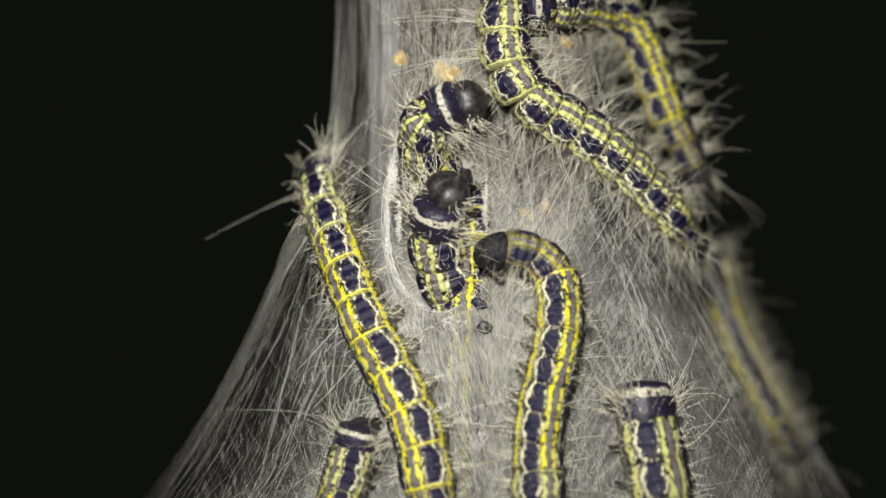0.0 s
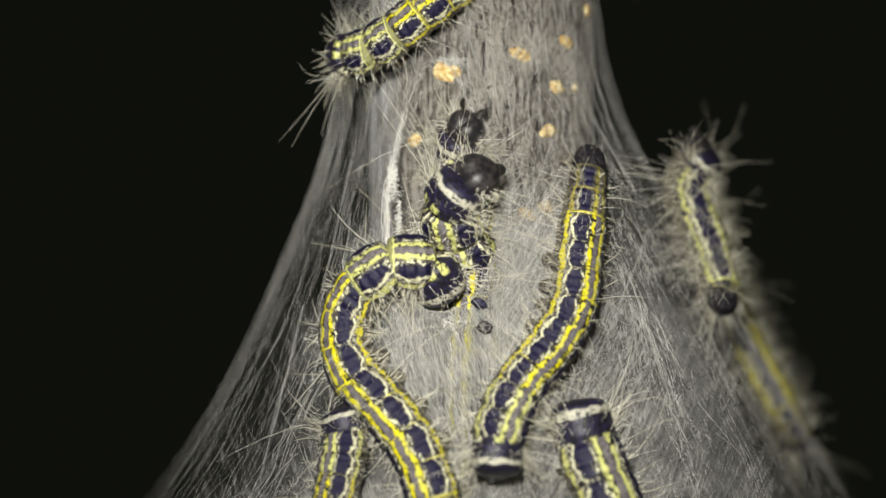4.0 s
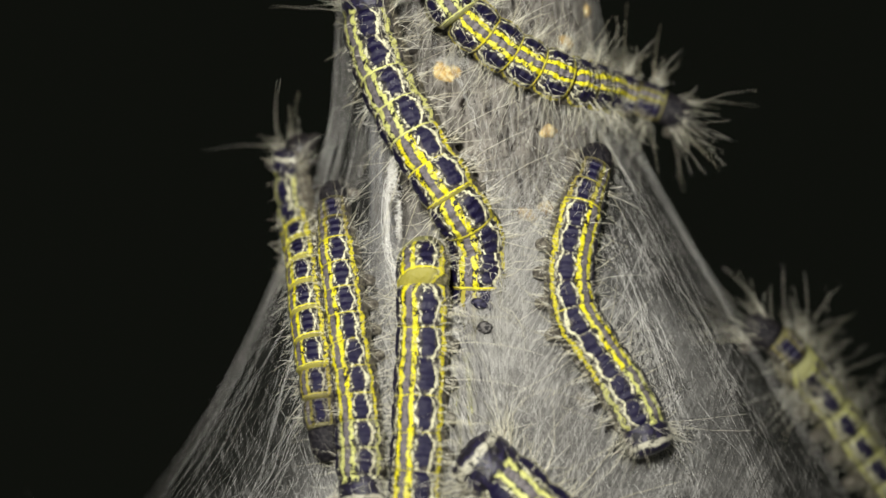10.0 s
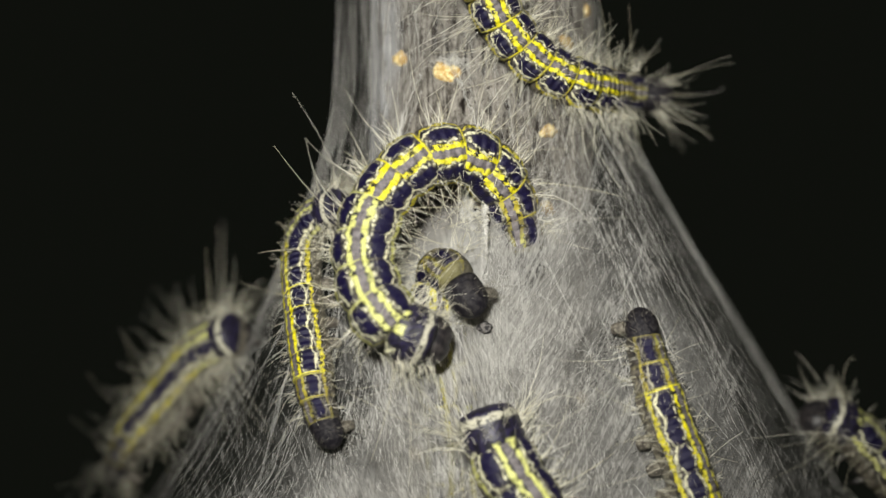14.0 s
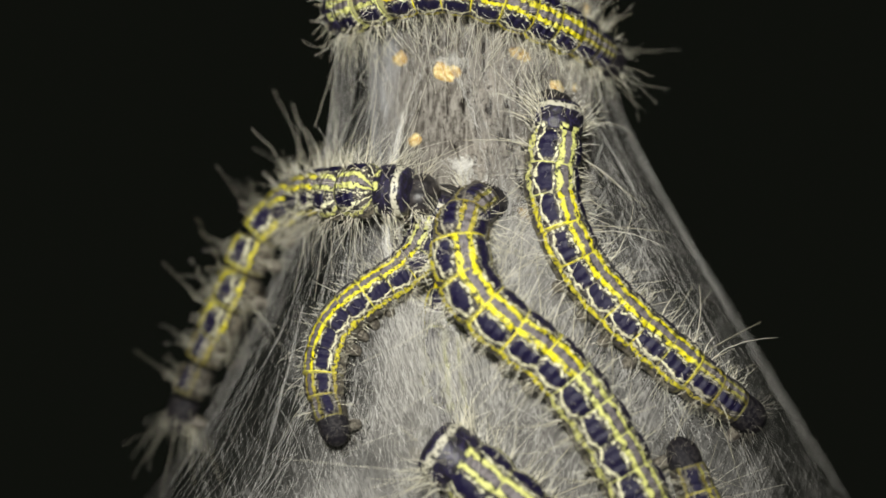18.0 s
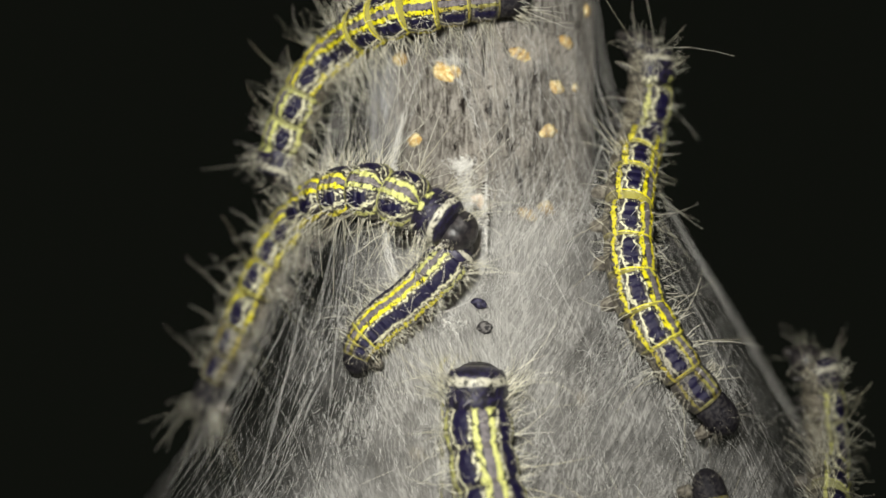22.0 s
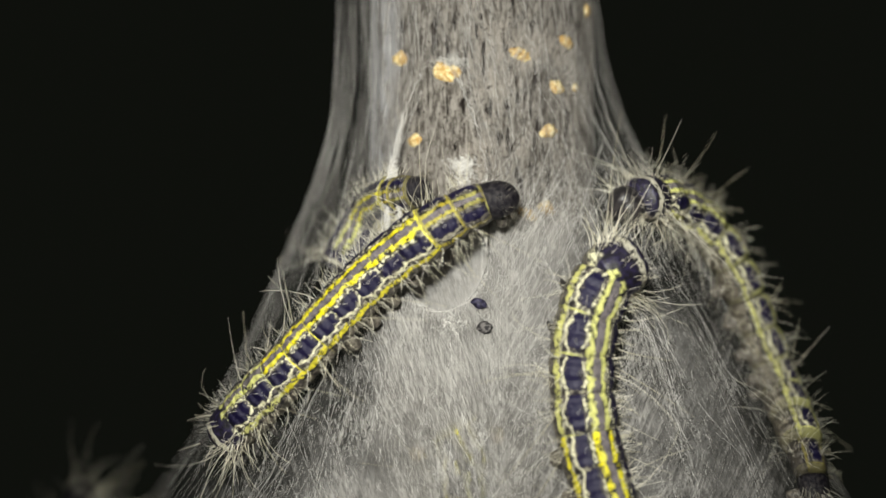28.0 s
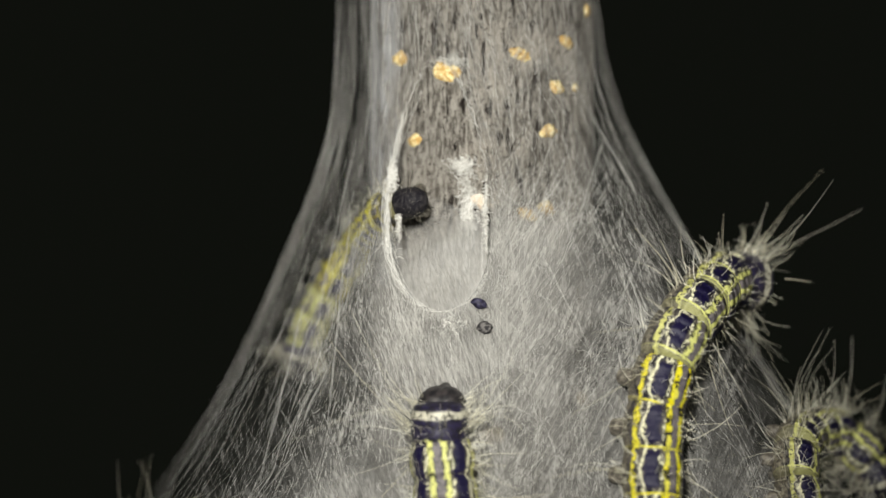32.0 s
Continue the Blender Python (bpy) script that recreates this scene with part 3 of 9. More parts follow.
def body_profile(half, front, mid, rear, folds=3):
    prof = []
    n = 15
    for i in range(n):
        u = -1 + 2 * i / (n - 1)
        r = mid + (front - mid) * max(0, -u) ** 2.2 + (rear - mid) * max(0, u) ** 2.2
        r *= 1 - 0.012 * (1 + math.cos(math.pi * folds * u)) * (1 if abs(u) < 0.9 else 0)
        r *= (1 - 0.5 * max(0, abs(u) - 0.84) / 0.16 * (abs(u) > 0.84))
        prof.append((u * half * 1.12 * MM, r * MM))
    return prof


def part_mesh(name, v, f, material):
    me = bpy.data.meshes.new(name)
    me.from_pydata([tuple(p) for p in v], [], f)
    me.materials.append(material)
    me.polygons.foreach_set("use_smooth", [True] * len(me.polygons))
    me.update()
    return me


def segment_mesh(name, material, half=1.75, front=2.27, mid=2.4, rear=2.27, lumps=0.09):
    v, f = lathe(body_profile(half, front, mid, rear), 26, 1.0, 0.18)
    out = []
    for x, y, z in v:
        t = math.atan2(abs(x), z)
        k = 1 + lumps * 0.55 * math.exp(-((t - 0.75) / 0.25) ** 2 - (y / MM / 0.9) ** 2) + lumps * 0.8 * math.exp(-((t - 1.45) / 0.22) ** 2 - (y / MM / 0.9) ** 2)
        k += 0.015 * noise.noise((x * 1500, y * 1500, z * 1500))
        out.append((x * k, y, z * k))
    return part_mesh(name, out, f, material)


def head_mesh():
    """Two rounded cheeks with a seam between them, narrowing to the mouth."""
    v, f = [], []
    rows, around = 18, 26
    for i in range(rows + 1):
        a = math.pi * i / rows
        for k in range(around):
            t = 2 * math.pi * k / around
            x, y, z = math.sin(a) * math.sin(t), -math.cos(a), math.sin(a) * math.cos(t)
            lobe = 1 + 0.10 * abs(x) ** 0.7 - 0.09 * math.exp(-(x / 0.13) ** 2) * (z > -0.3)
            x, y, z = x * 1.0 * lobe, y * 0.88 * lobe, z * 0.95 * lobe
            if z < -0.2:
                y -= 0.25 * (-0.2 - z)
                x *= 1 - 0.3 * (-0.2 - z)
            v.append((x * 1.84 * MM, y * 1.80 * MM, z * 1.80 * MM))
    for i in range(rows):
        for k in range(around):
            k2 = (k + 1) % around
            f.append((i * around + k, (i + 1) * around + k, (i + 1) * around + k2, i * around + k2))
    return part_mesh("head", v, f, M_HEAD)


def tail_mesh():
    prof = [(-2.0, 1.85), (-1.5, 2.0), (-1.0, 1.93), (-0.6, 2.0), (-0.1, 1.97), (0.5, 1.86), (1.0, 1.66), (1.4, 1.38), (1.75, 1.0), (2.0, 0.55), (2.1, 0.15)]
    v, f = lathe([(y * MM, r * MM) for y, r in prof], 22, 1.0, 0.2)
    v = [(x * (1 + 0.03 * noise.noise((x * 1200, y * 1200, z * 1200))), y, z) for x, y, z in v]
    return part_mesh("tail_segment", v, f, M_TAIL)


def cone_mesh(name, points, r0, r1, material, sides=9):
    v, f = tubes([([tuple(c * MM for c in p) for p in points], r0 * MM, r1 * MM)], sides)
    n = len(points)
    f.append(tuple(range((n - 1) * sides, n * sides)))
    return part_mesh(name, v, f, material)


def bristle_mesh(seed, count, long_count, reach, material, front=0.0, spread=1.4, radius=R0, fan=False):
    """Bristles in tufts on the flanks, with shorter ones over the back."""
    rng = random.Random(seed)
    lines = []
    for i in range(count + long_count):
        far = i >= count
        side = rng.choice((-1, 1))
        a = side * (rng.gauss(1.45, 0.28) if far or rng.random() < 0.72 else rng.uniform(0.1, 1.3))
        if fan:
            a = rng.uniform(-math.pi, math.pi)
        y = rng.gauss(0.0, 0.55) * spread * 0.8
        root = np.array((math.sin(a) * radius * 0.97, y, math.cos(a) * radius * (0.97 if abs(a) < 1.57 else 0.85)))
        aim = np.array((math.sin(a + side * rng.gauss(0.0, 0.35)), front + rng.gauss(0.0, 0.35), math.cos(a + rng.gauss(0, 0.35))))
        aim /= np.linalg.norm(aim)
        length = reach * (rng.uniform(0.6, 1.7) if far else rng.uniform(0.22, 0.65))
        if abs(a) < 1.0:
            length *= 0.7
        sag = np.array((rng.gauss(0, 0.20), rng.gauss(0.10, 0.22), rng.gauss(-0.08, 0.22))) * length
        pts = [(root + aim * length * s + sag * s * s) * MM for s in (0.0, 0.3, 0.6, 0.85, 1.0)]
        lines.append((pts, rng.uniform(0.019, 0.034) * MM, 0.009 * MM))
    v, f = tubes(lines)
    return part_mesh("bristles", v, f, material)


class Kit:
    pass


def build_kit():
    k = Kit()
    k.head = head_mesh()
    k.collar = segment_mesh("collar", M_COLLAR, 1.6, 1.95, 2.38, 2.25, 0.05)
    k.thorax = segment_mesh("chest_segment", M_PALE, 1.75, 2.2, 2.5, 2.25, 0.13)
    k.body = segment_mesh("body_segment", M_SKIN)
    k.rear = segment_mesh("rear_segment", M_REAR, 1.75, 2.1, 2.2, 1.95)
    k.dark = segment_mesh("rear_segment", M_DULL, 1.75, 2.0, 2.05, 1.8)
    k.tail = tail_mesh()
    k.mouth = cone_mesh("mouth", [(0, -0.9, -1.3), (0, -1.2, -1.9), (0, -1.25, -2.2)], 0.7, 0.3, M_LEG)
    k.leg = {s: cone_mesh("leg", [(s * 1.1, 0, -1.5), (s * 1.6, -0.2, -2.2), (s * 1.5, -0.5, -2.8)], 0.42, 0.10, M_LEG) for s in (-1, 1)}
    k.proleg = {s: cone_mesh("fleshy_leg", [(s * 1.2, 0, -1.3), (s * 1.5, 0, -2.1), (s * 1.55, 0, -2.6), (s * 1.6, 0, -2.75)], 0.75, 0.50, M_PROLEG) for s in (-1, 1)}
    k.hair = [bristle_mesh(20 + i, 38, 6, 3.5, M_HAIR) for i in range(4)]
    k.hair_short = [bristle_mesh(80 + i, 32, 4, 3.0, M_HAIR) for i in range(4)]
    k.hair_long = [bristle_mesh(30 + i, 52, 12, 5.0, M_HAIR) for i in range(4)]
    k.hair_fan = bristle_mesh(70, 60, 26, 5.2, M_HAIR, 1.3, 1.3, 1.7, True)
    k.hair_front = [bristle_mesh(40 + i, 70, 16, 5.2, M_HAIR, -0.7) for i in range(2)]
    k.hair_head = bristle_mesh(50, 50, 12, 3.2, M_HAIR, -0.5, 0.9, 1.75)
    k.hair_tail = bristle_mesh(60, 70, 14, 2.8, M_DARK_HAIR, 0.7, 1.3, 1.5, True)
    return k


def build_caterpillar(kit, label, girth, stretch, seed, pale, shaggy):
    """One caterpillar lying along its own y axis; returns the thing and its parts from head to tail."""
    thing = tagged(new("caterpillar"), label, "caterpillar", group="caterpillars on the tent")
    rng = random.Random(seed)
    size = Vector((girth, stretch, girth))
    blunt = Vector((girth, girth, girth))
    parts = []
    for i in range(14):
        if i == 0:
            ob = share("head", kit.head, thing, "round glossy black head")
            share("mouth", kit.mouth, ob)
            share("bristles", kit.hair_head, ob)
        elif i == 1:
            ob = share("collar", kit.collar, thing, "dark shield with a pale band")
            share("bristles", kit.hair_front[seed % 2], ob)
        elif i == 13:
            ob = share("tail_segment", kit.tail, thing, "blackish tail end")
            share("bristles", kit.hair_fan if shaggy > 1 else kit.hair_tail, ob)
        else:
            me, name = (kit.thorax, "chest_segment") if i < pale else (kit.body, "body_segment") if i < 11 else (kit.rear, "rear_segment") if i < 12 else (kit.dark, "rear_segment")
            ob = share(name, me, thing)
            share("bristles", (kit.hair_long if shaggy > 1 else kit.hair if shaggy else kit.hair_short)[rng.randrange(4)], ob)
        if i in (1, 2, 3):
            share("leg", kit.leg[-1], ob), share("leg", kit.leg[1], ob)
        if i in (6, 7, 8, 9, 13):
            share("fleshy_leg", kit.proleg[-1], ob), share("fleshy_leg", kit.proleg[1], ob)
        ob.scale = (size if 0 < i < 13 else blunt) * (1.0, 0.97, 0.92, 0.84)[max(0, i - 10)]
        parts.append(ob)
    return thing, parts


build_ground()
build_trunk()
build_web()
build_pellets()


# ---- crawling ----
STEP = 0.25
TIMES = [i * STEP for i in range(129)]


def in_time(keys, t):
    """The spine at the time t, eased between the given spines."""
    ts = [k[0] for k in keys]
    p = [k[1] for k in keys]
    if t <= ts[0]:
        return p[0]
    if t >= ts[-1]:
        return p[-1]
    i = max(j for j in range(len(ts)) if ts[j] <= t)
    h = ts[i + 1] - ts[i]
    s = (t - ts[i]) / h

    def slope(j):
        if j == 0 or j == len(ts) - 1:
            return np.zeros_like(p[0])
        before, after = (p[j] - p[j - 1]) / (ts[j] - ts[j - 1]), (p[j + 1] - p[j]) / (ts[j + 1] - ts[j])
        same = before * after > 0
        return np.where(same, 2 * before * after / np.where(same, before + after, 1.0), 0.0)
    a, b = slope(i) * h, slope(i + 1) * h
    return (2 * s ** 3 - 3 * s ** 2 + 1) * p[i] + (s ** 3 - 2 * s ** 2 + s) * a + (3 * s ** 2 - 2 * s ** 3) * p[i + 1] + (s ** 3 - s ** 2) * b


def along(points, count):
    """Evenly spaced stations and directions on a smooth line through the points."""
    n = len(points)
    fine = []
    ext = np.vstack([2 * points[0] - points[1], points, 2 * points[-1] - points[-2]])
    for i in range(n - 1):
        p0, p1, p2, p3 = ext[i:i + 4]
        for s in np.linspace(0, 1, 14, endpoint=i == n - 2):
            fine.append(0.5 * (2 * p1 + (p2 - p0) * s + (2 * p0 - 5 * p1 + 4 * p2 - p3) * s * s + (3 * p1 - p0 - 3 * p2 + p3) * s ** 3))
    fine = np.array(fine)
    length = np.concatenate([[0], np.cumsum(np.linalg.norm(np.diff(fine, axis=0), axis=1))])
    want = np.linspace(0.0, max(length[-1] - 2.2, 0.6 * length[-1]), count)
    spots = np.stack([np.interp(want, length, fine[:, k]) for k in range(3)], axis=1)
    e = length[-1] * 0.035
    ahead = np.stack([np.interp(np.minimum(want + e, length[-1]), length, fine[:, k]) for k in range(3)], axis=1)
    behind = np.stack([np.interp(np.maximum(want - e, 0), length, fine[:, k]) for k in range(3)], axis=1)
    return spots, ahead - behind


def motions():
    kit = build_kit()

    def crawl(label, girth, stretch, seed, roll, tuck, pale, shaggy, *keys):
        """Keys: seconds, then the spine's points from head to tail in millimetres."""
        thing, parts = build_caterpillar(kit, label, girth, stretch, seed, pale, shaggy)
        spines = [(k[0], np.array(k[1:], float)) for k in keys]
        rows, thing_rows = [[] for _ in parts], []
        last = [None] * len(parts)
        for t in TIMES:
            spots, ways = along(on_web(in_time(spines, t)), len(parts))
            mid = spots[7]
            thing_rows.append((t, Matrix.Translation(Vector(mid) * MM)))
            for i in range(len(parts)):
                y = Vector(ways[i]).normalized()
                n = web_normal(spots[i][0], spots[i][2]) * 0.85 + Vector((0, -0.32, 0))
                z = n - y * n.dot(y)
                if z.length < 0.35:
                    z = z + (Vector((0, 0, 1)) - y * y.z) * 0.4
                z.normalize()
                x = y.cross(z)
                spot = spots[i] + (np.array(y) * (tuck + 0.75) - np.array(z) * (0.5 + 0.5 * tuck) * girth if i == 0 else 0.0)
                m = Matrix((x, y, z)).transposed() @ Matrix.Rotation(radians(roll), 3, "Y")
                q = m.to_quaternion()
                if last[i] is not None:
                    q.make_compatible(last[i])
                    swing = last[i].rotation_difference(q).angle
                    swing = min(swing, 2 * math.pi - swing)
                    if swing > 1.0:
                        q = last[i].slerp(q, 1.0 / swing)
                last[i] = q
                rows[i].append((t, Matrix.Translation(Vector(spot - mid) * MM) @ q.to_matrix().to_4x4()))
        walk(thing, thing_rows)
        for ob, r in zip(parts, rows):
            walk(ob, r)

    crawl("black and yellow striped caterpillar climbing towards the tent's entrance", 1.2, 1.32, 0, 18, 1.2, 4, 1,
          (0, (-13.1, 6.4, 10.2), (-12.7, 2.0, 5.9), (-11.2, -1.9, 1.5), (-9.4, -5.5, -3.2), (-7.3, -8.6, -8.2), (-4.7, -11.4, -13.0), (-2.4, -14.1, -18.1), (-1.2, -16.7, -23.5), (0.0, -19.4, -29.0), (1.2, -22.1, -34.4)),
          (0.5, (-15.0, 6.3, 8.9), (-13.6, 2.9, 4.3), (-11.7, -1.9, 0.8), (-9.3, -5.7, -3.5), (-6.7, -8.8, -8.2), (-4.1, -11.6, -13.1), (-1.8, -14.3, -18.3), (-0.8, -16.9, -23.9), (0.1, -19.6, -29.4), (1.0, -22.3, -35.0)),
          (1, (-16.3, 6.3, 7.7), (-14.3, 3.0, 3.6), (-11.9, -1.8, 0.3), (-9.1, -5.8, -3.6), (-6.3, -9.0, -8.2), (-3.5, -11.8, -13.1), (-1.1, -14.4, -18.3), (-0.2, -17.0, -23.9), (0.4, -19.7, -29.5), (1.1, -22.4, -35.1)),
          (2, (-15.1, 3.5, 8.1), (-16.2, 5.8, 3.0), (-14.2, 0.9, -0.5), (-11.9, -4.1, -3.8), (-9.0, -7.8, -8.2), (-5.2, -11.0, -12.3), (-1.9, -13.8, -17.0), (-0.2, -16.4, -22.6), (0.8, -19.2, -28.3), (1.8, -22.0, -34.0)),
          (2.5, (-11.7, -0.9, 7.9), (-14.5, 4.8, 6.0), (-15.4, 3.2, 1.3), (-13.9, -1.7, -3.0), (-11.2, -6.1, -7.3), (-7.5, -9.8, -11.5), (-3.3, -12.9, -15.8), (-0.5, -15.7, -21.2), (0.8, -18.6, -27.1), (2.1, -21.5, -33.0)),
          (3, (-1.4, -10.0, -1.7), (-6.7, -8.4, -0.6), (-11.1, -5.2, -2.7), (-13.0, -4.9, -7.7), (-11.1, -8.2, -12.1), (-7.1, -11.4, -15.0), (-2.5, -13.9, -17.8), (-0.2, -16.3, -22.5), (0.9, -18.9, -27.7), (2.2, -21.4, -32.9)),
          (3.5, (0.3, -8.8, -5.7), (-2.7, -8.8, -1.2), (-7.8, -8.0, -2.4), (-10.6, -6.7, -7.0), (-9.8, -8.9, -11.9), (-6.4, -11.8, -15.3), (-2.9, -14.3, -18.9), (-0.9, -16.7, -23.6), (0.7, -19.2, -28.4), (2.4, -21.6, -33.3)),
          (5.5, (0.4, -1.3, -7.2), (0.5, -5.6, -3.3), (-3.4, -9.1, -2.2), (-7.4, -8.2, -6.2), (-7.6, -9.8, -11.7), (-4.9, -12.6, -16.2), (-1.9, -15.2, -20.5), (0.0, -17.8, -25.6), (2.0, -20.3, -30.6), (3.9, -22.8, -35.6)),
          (6, (0.4, -1.5, -7.8), (0.9, -4.8, -3.4), (-1.9, -9.6, -2.4), (-6.2, -8.8, -6.2), (-6.9, -10.1, -11.8), (-4.6, -12.9, -16.5), (-1.9, -15.5, -21.2), (0.0, -18.1, -26.3), (2.0, -20.6, -31.3), (3.9, -23.2, -36.4)),
          (7, (1.0, -1.8, -8.3), (1.2, -4.4, -3.8), (-0.8, -9.8, -2.4), (-4.4, -9.6, -7.0), (-5.1, -11.1, -12.6), (-3.5, -13.7, -17.7), (-1.7, -16.2, -22.8), (-0.3, -18.9, -28.0), (1.1, -21.5, -33.1), (2.4, -24.1, -38.3)),
          (8, (1.0, -3.6, -9.4), (0.6, -2.7, -4.6), (-1.5, -8.1, -3.1), (-4.0, -10.3, -7.5), (-4.8, -11.4, -13.2), (-3.3, -14.0, -18.4), (-1.4, -16.6, -23.4), (0.1, -19.2, -28.6), (1.5, -21.8, -33.8), (2.9, -24.5, -39.0)),
          (9, (0.4, -3.6, -10.6), (-0.8, -1.4, -5.4), (-2.1, -5.4, -1.3), (-1.8, -9.7, -3.8), (-2.1, -10.8, -9.6), (-2.3, -12.9, -15.1), (-2.5, -15.1, -20.6), (-2.8, -17.5, -25.9), (-3.0, -20.1, -31.2), (-3.3, -22.7, -36.5)),
          (10, (0.4, -3.6, -11.8), (-0.4, -1.6, -6.4), (-1.7, -4.9, -1.9), (-1.9, -9.4, -3.1), (-1.9, -10.5, -8.8), (-2.2, -12.6, -14.3), (-2.4, -14.8, -19.7), (-2.7, -17.1, -25.1), (-3.1, -19.7, -30.4), (-3.4, -22.2, -35.7)),
          (11, (0.4, -3.6, -28.0), (0.4, -3.7, -21.9), (0.5, -3.8, -15.8), (-0.2, -2.4, -10.1), (-2.1, -2.1, -5.1), (-3.1, -6.7, -1.3), (-0.6, -10.0, -4.7), (-0.7, -11.5, -10.5), (-2.0, -13.4, -16.2), (-2.7, -15.6, -21.8)),
          (12, (0.4, -3.6, -39.2), (0.4, -3.6, -33.1), (0.4, -3.7, -27.0), (0.4, -3.7, -21.0), (0.3, -3.6, -14.9), (-0.3, -2.0, -9.1), (-0.7, -4.1, -3.6), (-1.3, -9.1, -2.9), (-0.2, -11.5, -8.3), (2.8, -14.5, -12.5)),
          (12.5, (1.0, -3.6, -49.8), (1.0, -3.6, -43.6), (1.0, -3.6, -37.4), (1.0, -3.6, -31.2), (1.0, -3.6, -25.0), (1.0, -3.6, -18.8), (0.7, -3.7, -12.6), (-0.3, -2.2, -6.8), (-0.8, -7.0, -4.4), (0.9, -11.6, -7.9)),
          (13, (1.0, -3.6, -47.1), (1.0, -3.6, -40.4), (1.0, -3.6, -33.8), (1.0, -3.6, -27.2), (1.0, -3.6, -20.6), (0.2, -3.6, -14.3), (-0.9, -3.3, -7.9), (-0.7, -1.9, -3.4), (0.5, -8.3, -2.8), (3.7, -12.5, -6.5)),
          (14, (1.0, -3.6, -46.9), (1.0, -3.6, -40.3), (1.0, -3.6, -33.7), (1.0, -3.6, -27.1), (1.0, -3.6, -20.5), (0.2, -3.6, -14.2), (-0.6, -3.3, -7.8), (-0.4, -2.1, -3.2), (0.9, -8.4, -2.6), (3.7, -12.5, -6.6)),
          (14.5, (1.0, -3.6, -47.2), (1.0, -3.6, -40.6), (1.0, -3.6, -34.0), (1.0, -3.6, -27.4), (1.0, -3.6, -20.8), (0.3, -3.6, -14.6), (0.1, -3.5, -8.0), (0.0, -1.7, -3.1), (0.7, -7.9, -1.9), (3.0, -12.2, -5.9)),
          (16.5, (1.0, -3.6, -18.9), (0.2, -3.6, -12.8), (-0.1, -2.5, -7.1), (1.0, -0.8, -1.8), (1.0, -0.5, -2.6), (1.0, -1.1, -8.8), (1.0, -1.7, -15.0), (1.0, -2.3, -21.2), (1.0, -3.0, -27.4), (1.0, -3.6, -33.6)),
          (20, (3.3, -3.6, -27.3), (2.3, -3.6, -21.4), (1.7, -3.6, -15.4), (1.5, -3.6, -9.5), (1.5, -3.6, -12.1), (1.5, -3.6, -18.1), (1.5, -3.6, -24.1), (1.5, -3.6, -30.0), (1.5, -3.6, -36.0), (1.5, -3.6, -42.0)),
          (32, (4.5, -3.6, -36.8), (3.5, -3.6, -30.8), (2.6, -3.6, -24.9), (2.1, -3.6, -22.4), (2.1, -3.6, -28.4), (2.1, -3.6, -34.4), (2.1, -3.6, -40.4), (2.1, -3.6, -46.5), (2.1, -3.6, -52.5), (2.1, -3.6, -58.5)))
